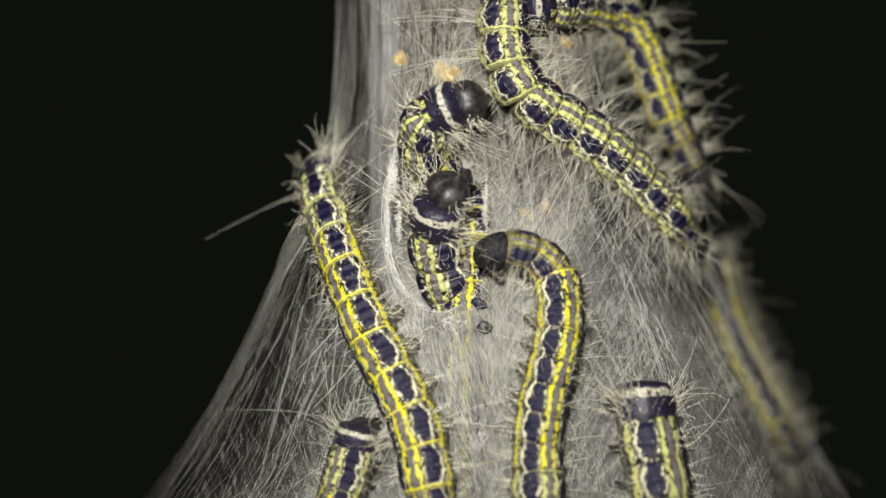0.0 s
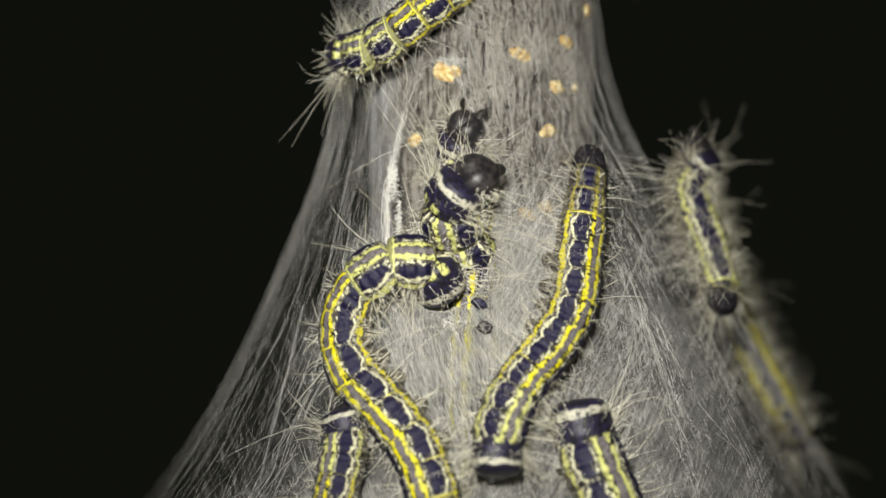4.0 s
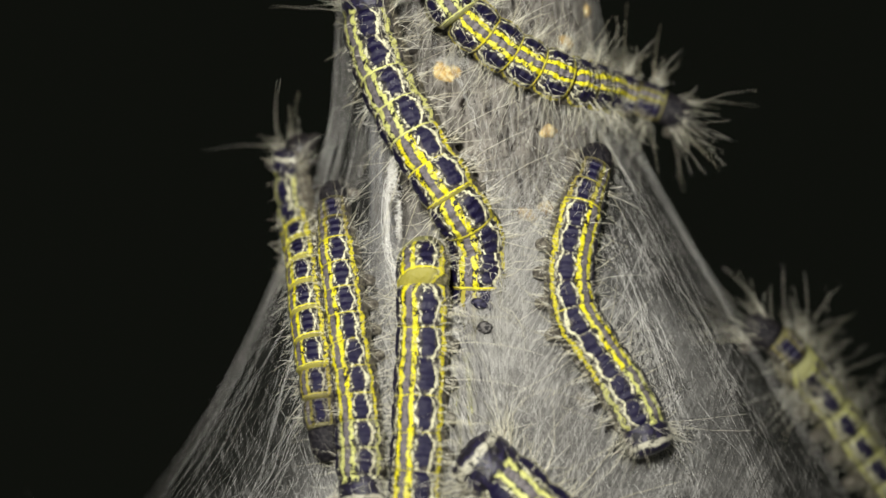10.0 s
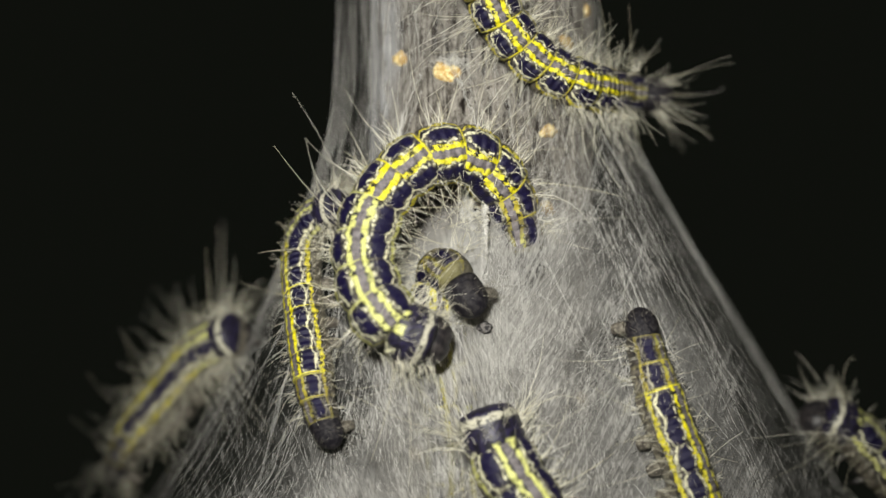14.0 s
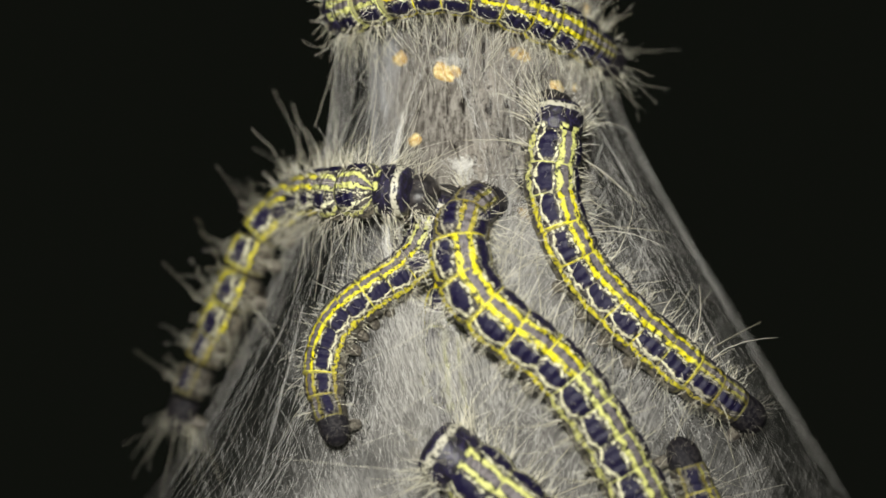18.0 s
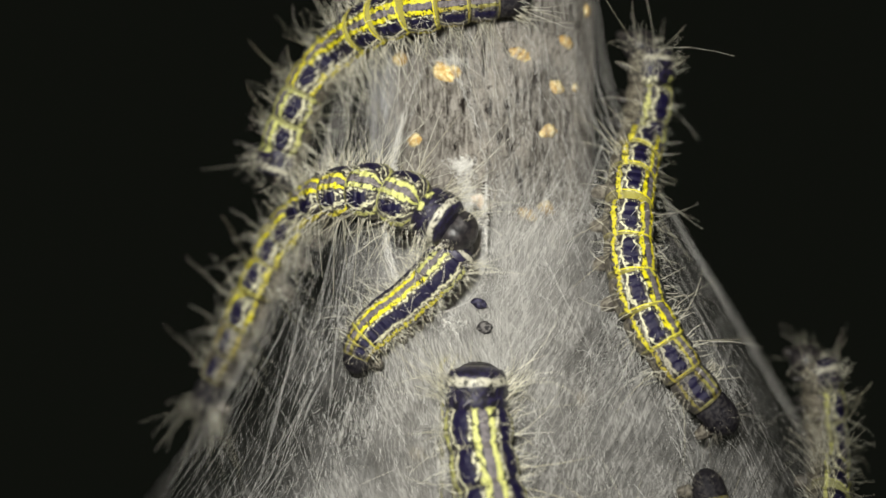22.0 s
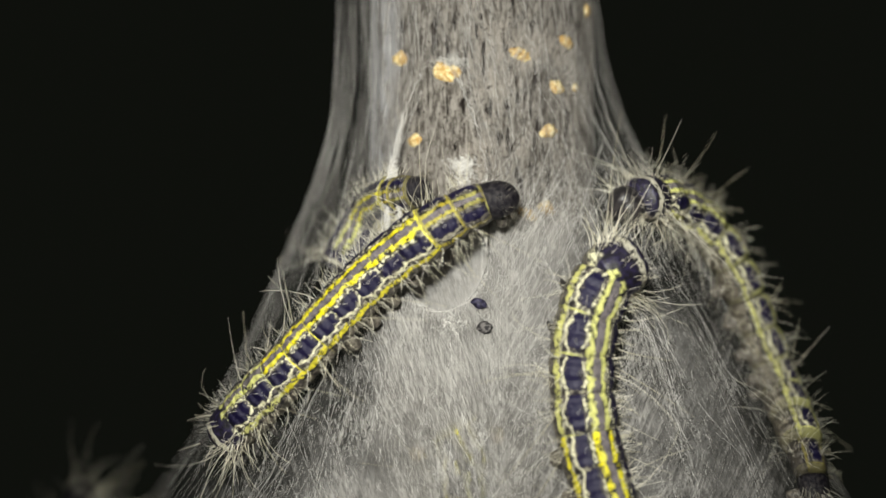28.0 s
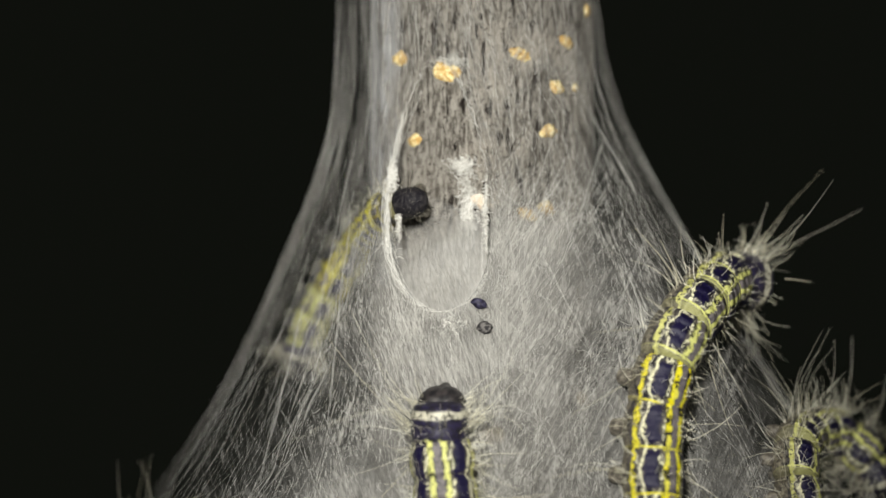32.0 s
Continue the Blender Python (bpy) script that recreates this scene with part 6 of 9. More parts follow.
    crawl("hairy yellow-striped caterpillar turning round at the tent's edge", 1.15, 1.05, 5, 0, 0.5, 12, 2,
          (0, (5.7, -2.7, 30.5), (6.4, -2.8, 25.8), (6.5, -3.9, 21.1), (8.2, -4.1, 16.7), (11.9, -2.7, 14.0), (15.8, -1.3, 11.6), (19.3, 0.2, 8.7), (22.5, 1.7, 5.5), (25.6, 3.4, 2.2), (28.5, 5.6, -0.9)),
          (0.5, (8.1, -3.1, 25.1), (9.4, -4.1, 21.1), (10.3, -4.0, 16.9), (12.6, -2.8, 13.5), (15.7, -1.8, 10.6), (19.0, -0.5, 8.2), (22.1, 2.0, 6.4), (24.8, 3.4, 3.5), (27.3, 4.3, 0.1), (30.0, 5.4, -3.1)),
          (1, (19.4, 5.1, 20.9), (17.3, 1.6, 18.8), (15.3, -1.5, 16.1), (14.4, -2.9, 11.9), (15.4, -3.4, 7.5), (18.9, -2.5, 4.8), (22.4, -1.0, 2.2), (25.7, 1.3, -0.1), (28.7, 3.1, -2.9), (31.3, 3.5, -6.7)),
          (1.5, (27.5, 2.9, 14.5), (25.1, 3.5, 13.1), (23.8, 4.4, 10.8), (23.3, 4.2, 8.2), (23.0, 2.2, 6.2), (23.4, 0.7, 3.9), (24.9, 1.3, 1.6), (26.6, 2.0, -0.6), (28.3, 2.7, -2.7), (30.0, 3.3, -4.9)),
          (2, (27.2, 2.9, 14.2), (25.4, 3.5, 12.2), (24.7, 4.2, 9.6), (24.6, 4.4, 6.8), (24.5, 2.8, 4.5), (24.9, 1.5, 2.2), (26.4, 2.0, -0.1), (28.0, 2.6, -2.3), (29.6, 3.0, -4.5), (31.3, 3.5, -6.7)),
          (3, (27.2, 2.8, 14.1), (27.1, 3.4, 11.7), (27.0, 3.9, 9.2), (26.7, 4.2, 6.8), (26.9, 4.6, 4.3), (27.5, 4.9, 1.9), (28.4, 5.1, -0.5), (29.4, 5.1, -2.7), (30.2, 4.0, -4.8), (30.8, 2.5, -6.7)),
          (3.5, (27.2, 2.8, 14.1), (25.9, 3.5, 12.0), (25.4, 4.0, 9.5), (25.5, 4.4, 6.9), (26.4, 4.8, 4.5), (27.5, 5.1, 2.2), (28.5, 5.6, -0.2), (29.4, 5.2, -2.5), (30.1, 3.9, -4.6), (30.8, 2.5, -6.7)),
          (5.5, (47.0, 20.2, -18.8), (44.2, 20.8, -13.6), (41.5, 21.0, -8.2), (38.8, 18.4, -3.8), (36.6, 13.5, -1.1), (34.5, 8.5, 1.2), (31.4, 4.1, 3.8), (29.2, 4.1, 0.3), (30.1, 5.5, -4.0), (29.4, 0.2, -6.6)),
          (6, (53.5, 19.1, -29.1), (50.1, 19.8, -23.5), (46.6, 20.2, -17.9), (42.8, 19.2, -12.6), (39.4, 18.3, -7.1), (36.2, 14.8, -2.8), (33.7, 9.3, -0.2), (31.0, 3.7, 1.6), (30.8, 5.5, -3.1), (29.4, 0.2, -6.6)),
          (6.5, (61.3, 18.0, -38.7), (57.9, 18.6, -33.9), (54.5, 19.1, -29.0), (51.1, 19.8, -24.2), (47.6, 19.6, -19.4), (44.0, 18.6, -14.8), (40.4, 17.5, -10.3), (37.1, 13.9, -7.0), (34.5, 9.1, -4.7), (31.6, 5.2, -4.9)),
          (7, (60.8, 17.9, -39.8), (57.4, 18.5, -34.9), (54.0, 19.1, -30.0), (50.6, 19.5, -25.1), (47.2, 19.0, -20.1), (43.7, 17.9, -15.3), (40.2, 15.8, -11.0), (37.5, 10.9, -8.8), (34.6, 5.9, -7.0), (29.6, 3.0, -5.5)),
          (8, (61.2, 17.7, -41.1), (57.8, 18.3, -36.3), (54.4, 19.0, -31.3), (50.9, 19.2, -26.5), (47.3, 18.5, -21.8), (43.6, 17.5, -17.2), (40.1, 15.0, -13.2), (37.4, 10.3, -10.5), (34.5, 5.7, -8.1), (29.8, 2.4, -6.4)),
          (9, (62.0, 17.4, -43.8), (58.7, 18.0, -39.0), (55.4, 18.6, -34.2), (52.1, 19.1, -29.5), (48.7, 18.4, -24.8), (45.3, 17.4, -20.2), (42.0, 15.6, -15.8), (39.3, 11.1, -13.2), (36.8, 6.4, -10.9), (32.7, 6.2, -7.5)),
          (10, (61.9, 17.3, -44.4), (58.9, 17.9, -39.4), (55.9, 18.6, -34.3), (52.9, 19.2, -29.3), (49.5, 18.8, -24.4), (46.0, 17.6, -19.8), (42.5, 16.2, -15.4), (39.9, 11.6, -12.8), (37.7, 6.5, -10.9), (33.3, 6.2, -7.8)),
          (11, (66.1, 16.7, -49.4), (62.7, 17.2, -44.8), (59.2, 17.8, -40.3), (55.8, 18.5, -35.7), (52.7, 18.3, -30.9), (49.8, 17.5, -26.0), (46.7, 16.7, -21.2), (43.5, 14.2, -17.3), (40.4, 10.0, -14.8), (37.3, 5.8, -12.5)),
          (12, (68.0, 16.3, -53.4), (64.7, 16.8, -48.7), (61.4, 17.3, -43.9), (58.1, 18.1, -39.2), (54.8, 18.3, -34.5), (51.3, 17.5, -29.9), (47.9, 16.6, -25.2), (44.6, 14.4, -21.1), (41.8, 10.0, -18.5), (39.1, 5.5, -16.2)),
          (12.5, (69.4, 15.9, -58.9), (66.7, 16.2, -54.6), (64.0, 16.6, -50.3), (61.4, 17.2, -46.0), (58.7, 17.7, -41.8), (55.7, 17.4, -37.7), (52.7, 16.6, -33.7), (50.0, 15.2, -29.7), (47.4, 14.3, -25.4), (45.1, 15.0, -21.0)),
          (14.5, (70.4, 15.8, -60.0), (67.4, 16.2, -55.3), (64.4, 16.6, -50.6), (61.4, 17.1, -45.9), (58.7, 17.9, -41.2), (56.4, 19.2, -36.4), (53.3, 15.3, -37.8), (51.3, 11.3, -41.0), (49.3, 7.2, -44.3), (47.3, 3.2, -47.5)),
          (32, (76.4, 14.4, -76.0), (73.6, 14.8, -71.0), (70.8, 15.3, -66.1), (68.0, 15.7, -61.1), (65.9, 17.2, -56.1), (62.6, 15.3, -53.8), (60.0, 10.8, -56.1), (57.7, 6.3, -58.7), (55.4, 1.8, -61.4), (53.1, -2.7, -64.0)))
    crawl("dull grey hairy caterpillar climbing up the trunk", 1, 0.93, 6, 45, 0.5, 4, 2,
          (0, (6.9, -3.4, 25.3), (10.9, -1.6, 25.8), (13.8, 1.8, 26.4), (16.8, 5.2, 26.6), (20.3, 7.9, 26.0), (22.7, 9.0, 22.5), (24.2, 9.1, 18.2), (25.8, 8.8, 14.0), (27.8, 8.6, 9.9), (29.6, 8.3, 5.8)),
          (0.5, (-1.2, -2.3, 27.6), (3.6, -2.8, 27.2), (8.4, -2.9, 26.9), (12.4, -0.6, 26.9), (15.0, 3.4, 27.2), (17.7, 7.4, 27.1), (21.1, 8.3, 24.2), (23.2, 9.1, 19.9), (24.6, 8.9, 15.3), (26.4, 8.7, 10.9)),
          (1, (7.2, -2.0, 41.5), (9.6, -1.1, 37.9), (11.9, 0.3, 34.5), (14.2, 2.4, 31.4), (16.5, 5.3, 29.2), (19.1, 7.8, 26.8), (21.5, 8.6, 23.2), (23.4, 9.1, 19.3), (25.8, 8.9, 15.7), (28.4, 8.7, 12.1)),
          (1.5, (13.9, 2.3, 63.3), (14.8, 3.5, 59.4), (16.0, 5.5, 56.0), (17.3, 7.9, 52.8), (18.1, 8.8, 48.8), (18.8, 9.1, 44.7), (19.5, 9.3, 40.6), (20.1, 9.3, 36.4), (20.8, 9.2, 32.3), (21.5, 9.2, 28.2)),
          (2, (13.9, 2.3, 66.4), (14.7, 3.3, 62.4), (15.8, 5.1, 58.8), (17.0, 7.4, 55.6), (18.0, 8.7, 51.8), (18.7, 9.1, 47.8), (19.3, 9.3, 43.6), (19.9, 9.3, 39.5), (20.4, 9.2, 35.4), (20.9, 9.2, 31.3)),
          (3.5, (13.9, 2.3, 67.6), (14.7, 3.3, 63.7), (15.8, 5.1, 60.0), (17.0, 7.5, 56.9), (18.0, 8.7, 53.1), (18.7, 9.1, 49.0), (19.4, 9.3, 44.9), (20.0, 9.3, 40.8), (20.6, 9.2, 36.7), (21.2, 9.2, 32.6)),
          (5.5, (13.9, 2.3, 72.5), (15.0, 3.6, 68.8), (15.8, 5.8, 65.4), (16.5, 8.0, 61.9), (16.9, 8.9, 57.9), (17.2, 9.2, 53.8), (17.4, 9.3, 49.7), (17.7, 9.3, 45.5), (17.9, 9.2, 41.4), (18.1, 9.2, 37.3)),
          (32, (10.6, -0.4, 93.2), (11.0, -0.3, 89.3), (11.3, 0.1, 85.4), (11.7, 0.8, 81.5), (12.0, 1.6, 77.7), (12.2, 2.3, 73.8), (12.4, 2.8, 69.9), (12.5, 3.0, 66.0), (12.7, 3.1, 62.1), (12.8, 3.2, 58.1)))
    crawl("long-haired yellow caterpillar crossing the trunk above the entrance", 1.12, 0.99, 7, 8, 1.2, 4, 2,
          (0, (33.0, 32.0, 1.5), (33.7, 31.7, -2.0), (34.5, 31.4, -5.6), (35.5, 31.1, -9.0), (36.9, 30.8, -12.4), (38.5, 30.5, -15.6), (40.2, 30.2, -18.8), (41.9, 29.9, -21.9), (43.8, 29.6, -25.1), (45.6, 29.2, -28.2)),
          (3.5, (33.0, 32.0, 1.5), (33.7, 31.7, -2.0), (34.5, 31.4, -5.6), (35.5, 31.1, -9.0), (36.9, 30.8, -12.4), (38.5, 30.5, -15.6), (40.2, 30.2, -18.8), (41.9, 29.9, -21.9), (43.8, 29.6, -25.1), (45.6, 29.2, -28.2)),
          (5.5, (22.8, 4.9, 16.1), (26.4, 6.1, 15.5), (28.5, 7.6, 12.6), (30.4, 8.2, 9.2), (32.2, 8.5, 5.7), (34.2, 8.9, 2.3), (36.2, 9.2, -1.0), (38.3, 9.4, -4.4), (40.1, 9.3, -7.8), (41.8, 8.9, -11.4)),
          (6, (20.6, 5.0, 18.3), (24.4, 5.1, 18.0), (27.0, 6.6, 15.5), (28.5, 7.3, 12.1), (30.0, 7.7, 8.6), (32.1, 8.1, 5.4), (34.3, 8.4, 2.2), (36.5, 8.7, -1.0), (38.5, 9.0, -4.3), (40.5, 9.2, -7.6)),
          (6.5, (16.1, -0.3, 17.3), (18.7, 3.3, 18.0), (22.1, 5.9, 17.8), (26.1, 7.2, 16.1), (28.7, 8.5, 12.7), (30.5, 10.6, 9.2), (32.3, 12.9, 5.7), (34.2, 15.1, 2.3), (36.2, 16.6, -1.4), (38.3, 17.4, -5.3)),
          (7, (13.3, -3.6, 14.6), (16.0, -0.8, 16.6), (18.6, 2.6, 17.7), (21.5, 5.9, 18.2), (25.1, 7.4, 16.5), (28.1, 9.4, 14.0), (30.4, 12.0, 11.4), (32.2, 14.9, 8.5), (33.8, 17.3, 5.2), (35.3, 19.0, 1.4)),
          (7.5, (8.6, -4.7, 18.6), (12.2, -3.1, 18.5), (14.8, -0.1, 18.4), (17.4, 2.9, 18.0), (20.3, 5.3, 17.1), (23.5, 7.1, 15.5), (26.8, 7.7, 13.3), (29.9, 7.7, 10.9), (32.7, 7.6, 8.1), (35.3, 8.3, 5.1)),
          (8, (4.2, -5.1, 21.5), (7.8, -4.5, 20.3), (11.1, -2.8, 19.1), (13.9, -0.0, 18.5), (16.4, 2.9, 18.0), (19.4, 5.3, 17.2), (22.8, 6.8, 15.9), (26.2, 7.6, 14.0), (29.4, 7.8, 11.9), (32.6, 7.6, 9.5)),
          (9, (0.9, -4.9, 22.9), (4.3, -5.0, 20.8), (7.9, -3.7, 19.5), (11.5, -1.9, 18.5), (14.4, 0.8, 18.0), (16.7, 4.1, 17.7), (19.4, 7.1, 17.2), (23.0, 7.1, 15.6), (26.5, 6.8, 13.6), (29.9, 6.7, 11.4)),
          (10, (-2.8, -2.0, 34.5), (-1.0, -3.8, 30.3), (0.9, -4.8, 25.8), (4.4, -3.9, 22.5), (8.4, -2.5, 19.9), (12.7, -0.9, 18.2), (15.9, 2.9, 17.8), (19.0, 6.7, 17.4), (23.5, 7.0, 16.1), (28.1, 6.9, 14.2)),
          (11, (-4.5, -4.4, 20.2), (-0.6, -5.6, 20.3), (3.6, -5.2, 20.0), (7.5, -4.1, 19.2), (11.1, -2.2, 18.4), (14.3, 0.4, 17.8), (16.9, 3.7, 17.4), (19.6, 6.8, 17.0), (23.4, 7.2, 15.8), (27.5, 6.9, 14.9)),
          (12, (-5.6, -1.7, 20.2), (-1.8, -3.5, 20.2), (2.4, -4.2, 20.3), (6.6, -4.0, 20.3), (10.5, -2.5, 19.8), (13.8, 0.0, 19.1), (16.5, 3.2, 18.6), (19.2, 6.5, 18.0), (23.0, 7.3, 17.0), (27.1, 6.9, 16.1)),
          (12.5, (-5.6, -2.8, 19.3), (-1.9, -4.5, 19.8), (2.1, -5.2, 20.1), (6.1, -4.4, 20.0), (9.8, -2.7, 19.8), (13.1, -0.3, 19.4), (15.7, 2.9, 19.1), (18.2, 6.1, 18.6), (21.8, 7.5, 17.5), (25.6, 6.9, 16.1)),
          (13, (-3.8, -4.5, 24.0), (-0.1, -5.5, 22.7), (3.6, -5.1, 21.1), (7.4, -3.9, 20.4), (11.0, -2.0, 19.7), (14.0, 0.7, 19.3), (16.5, 3.9, 19.1), (19.2, 7.0, 18.9), (22.9, 7.1, 17.7), (26.8, 7.0, 16.8)),
          (14, (1.2, -2.9, 40.4), (2.2, -3.8, 35.8), (3.3, -4.7, 31.2), (4.7, -4.5, 26.7), (7.1, -3.3, 22.7), (10.4, -1.8, 19.6), (14.2, 0.3, 17.9), (17.5, 3.7, 17.4), (21.2, 6.7, 17.4), (25.9, 7.0, 16.8)),
          (14.5, (0.8, -2.8, 41.8), (2.0, -3.8, 37.3), (3.3, -4.7, 32.7), (4.6, -4.7, 28.1), (7.1, -3.4, 24.2), (10.4, -1.6, 21.2), (14.3, 0.6, 19.2), (17.3, 4.2, 18.5), (20.8, 7.3, 17.8), (25.3, 6.9, 16.1)),
          (16.5, (-6.2, -0.2, 43.5), (-3.5, -1.6, 39.6), (-0.8, -3.0, 35.7), (1.9, -4.4, 31.8), (4.8, -4.6, 28.1), (8.3, -2.8, 25.1), (12.0, -0.4, 22.8), (15.5, 2.5, 21.0), (18.1, 6.5, 19.9), (21.8, 7.0, 17.1)),
          (17, (-7.4, 0.8, 42.7), (-4.5, -0.9, 39.1), (-1.6, -2.6, 35.4), (1.3, -4.3, 31.7), (4.5, -4.6, 28.1), (8.1, -2.9, 25.2), (11.9, -0.4, 22.9), (15.5, 2.4, 21.0), (18.1, 6.5, 19.9), (21.8, 7.0, 17.1)),
          (18, (-12.1, 5.2, 25.6), (-9.6, 1.4, 26.1), (-6.3, -1.5, 26.8), (-2.1, -3.0, 27.4), (2.3, -3.8, 27.1), (6.6, -3.3, 25.9), (10.3, -1.2, 24.6), (13.8, 1.3, 23.2), (17.0, 4.1, 21.6), (19.9, 7.1, 19.9)),
          (18.5, (-15.2, 5.2, 25.0), (-11.0, 4.8, 25.6), (-8.2, 1.2, 25.1), (-5.0, -1.9, 24.6), (-0.7, -3.5, 24.4), (3.8, -3.9, 24.7), (8.0, -2.2, 24.9), (12.0, -0.1, 25.3), (15.0, 3.3, 25.3), (17.4, 7.2, 25.3)),
          (19, (-16.1, 5.1, 21.3), (-12.7, 4.3, 23.5), (-9.2, 1.4, 23.7), (-5.6, -1.4, 23.7), (-1.5, -3.3, 23.9), (2.9, -4.1, 24.0), (7.3, -3.0, 24.4), (11.0, -0.5, 24.8), (14.0, 2.9, 25.0), (17.0, 6.3, 25.2)),
          (19.5, (-16.8, 5.0, 17.2), (-15.3, 5.2, 21.2), (-11.5, 4.7, 23.0), (-8.7, 1.3, 23.2), (-5.4, -1.6, 23.5), (-1.4, -3.4, 23.8), (2.9, -4.0, 24.3), (7.1, -2.8, 24.8), (10.9, -0.5, 25.1), (14.5, 2.1, 25.2)),
          (20, (-15.6, 5.7, 11.9), (-15.2, 5.0, 16.8), (-12.0, 4.0, 20.4), (-8.4, 1.1, 22.3), (-4.5, -2.1, 23.4), (0.2, -3.8, 24.0), (5.2, -3.0, 24.6), (9.9, -1.4, 25.9), (13.4, 1.9, 27.3), (16.6, 5.7, 28.7)),
          (21, (-19.0, 5.4, 7.6), (-17.4, 5.7, 12.1), (-15.2, 5.0, 16.4), (-12.7, 6.3, 20.3), (-9.8, 3.9, 22.8), (-7.3, -0.1, 23.8), (-3.4, -2.7, 24.8), (1.3, -3.2, 25.8), (5.9, -2.3, 27.0), (10.5, -1.1, 28.1)),
          (22, (-18.7, 5.4, 6.6), (-17.6, 5.7, 11.3), (-15.8, 5.0, 15.7), (-13.6, 6.0, 19.8), (-10.8, 4.6, 22.7), (-8.2, 0.7, 23.9), (-4.6, -2.1, 25.1), (0.0, -3.1, 25.7), (4.8, -2.6, 26.2), (9.5, -1.7, 26.8)),
          (22.5, (-21.9, 9.1, 2.6), (-20.7, 8.5, 6.2), (-19.5, 8.6, 9.9), (-18.1, 8.8, 13.4), (-16.5, 8.3, 16.9), (-14.8, 8.3, 20.3), (-12.7, 9.3, 23.3), (-10.4, 6.7, 24.8), (-8.1, 3.7, 25.5), (-5.1, 1.3, 25.7)),
          (23, (-23.3, 9.6, -3.1), (-22.1, 9.2, 0.9), (-20.9, 8.9, 4.9), (-19.8, 8.6, 8.8), (-18.6, 8.8, 12.8), (-17.2, 8.8, 16.7), (-15.3, 8.1, 20.4), (-12.4, 8.4, 23.3), (-9.4, 5.9, 23.8), (-7.0, 2.5, 23.3)),
          (23.5, (-27.2, 15.0, -10.4), (-25.9, 14.7, -6.9), (-24.6, 14.5, -3.3), (-23.5, 14.3, 0.4), (-22.3, 14.1, 4.0), (-21.1, 13.8, 7.6), (-19.9, 13.7, 11.3), (-18.8, 13.9, 14.9), (-17.2, 13.7, 18.3), (-15.2, 13.1, 21.5)),
          (24, (-31.2, 15.5, -15.8), (-29.2, 15.2, -11.7), (-27.2, 15.2, -7.7), (-25.4, 15.6, -3.5), (-23.6, 15.6, 0.6), (-21.9, 15.2, 4.8), (-20.4, 14.9, 9.1), (-18.8, 14.4, 13.3), (-16.6, 13.9, 17.2), (-13.3, 14.1, 20.3)),
          (25, (-39.9, 19.1, -29.5), (-37.5, 19.7, -24.5), (-35.0, 20.0, -19.7), (-32.2, 19.8, -15.0), (-29.4, 19.6, -10.2), (-26.6, 19.5, -5.5), (-24.0, 19.8, -0.7), (-21.5, 20.0, 4.1), (-18.7, 19.5, 8.9), (-14.7, 18.8, 12.5)),
          (25.5, (-43.4, 19.8, -31.6), (-41.0, 20.3, -27.1), (-38.6, 20.8, -22.6), (-36.1, 21.3, -18.2), (-33.3, 21.4, -13.9), (-30.3, 21.1, -9.8), (-27.0, 21.4, -5.9), (-23.8, 21.5, -2.0), (-21.1, 21.0, 2.3), (-17.2, 20.3, 5.5)),
          (27.5, (-58.6, 18.3, -53.4), (-56.2, 18.8, -49.4), (-53.7, 19.2, -45.4), (-51.2, 19.7, -41.4), (-48.8, 20.2, -37.4), (-46.4, 20.6, -33.3), (-43.9, 21.1, -29.3), (-41.2, 21.6, -25.5), (-37.9, 21.7, -22.1), (-34.2, 21.2, -19.3)),
          (28, (-61.1, 17.4, -65.0), (-59.1, 17.7, -60.8), (-57.0, 18.1, -56.7), (-55.0, 18.4, -52.5), (-53.0, 18.8, -48.3), (-50.9, 19.3, -44.2), (-49.0, 19.8, -40.0), (-46.9, 20.3, -35.8), (-44.6, 20.8, -31.8), (-42.4, 21.3, -27.8)),
          (29, (-53.7, 13.2, -54.6), (-51.8, 13.7, -49.6), (-49.5, 14.2, -44.7), (-47.5, 14.9, -39.8), (-46.3, 16.4, -35.1), (-44.2, 12.2, -37.6), (-42.5, 8.0, -40.7), (-40.9, 4.0, -43.8), (-39.3, -0.1, -47.0), (-37.6, -4.2, -50.1)),
          (32, (-59.8, 12.2, -67.3), (-58.1, 12.6, -62.4), (-56.3, 13.0, -57.6), (-55.7, 14.7, -52.8), (-53.4, 11.7, -53.2), (-51.6, 7.8, -56.1), (-49.8, 4.0, -59.2), (-48.1, 0.2, -62.3), (-46.4, -3.6, -65.3), (-44.6, -7.4, -68.4)))
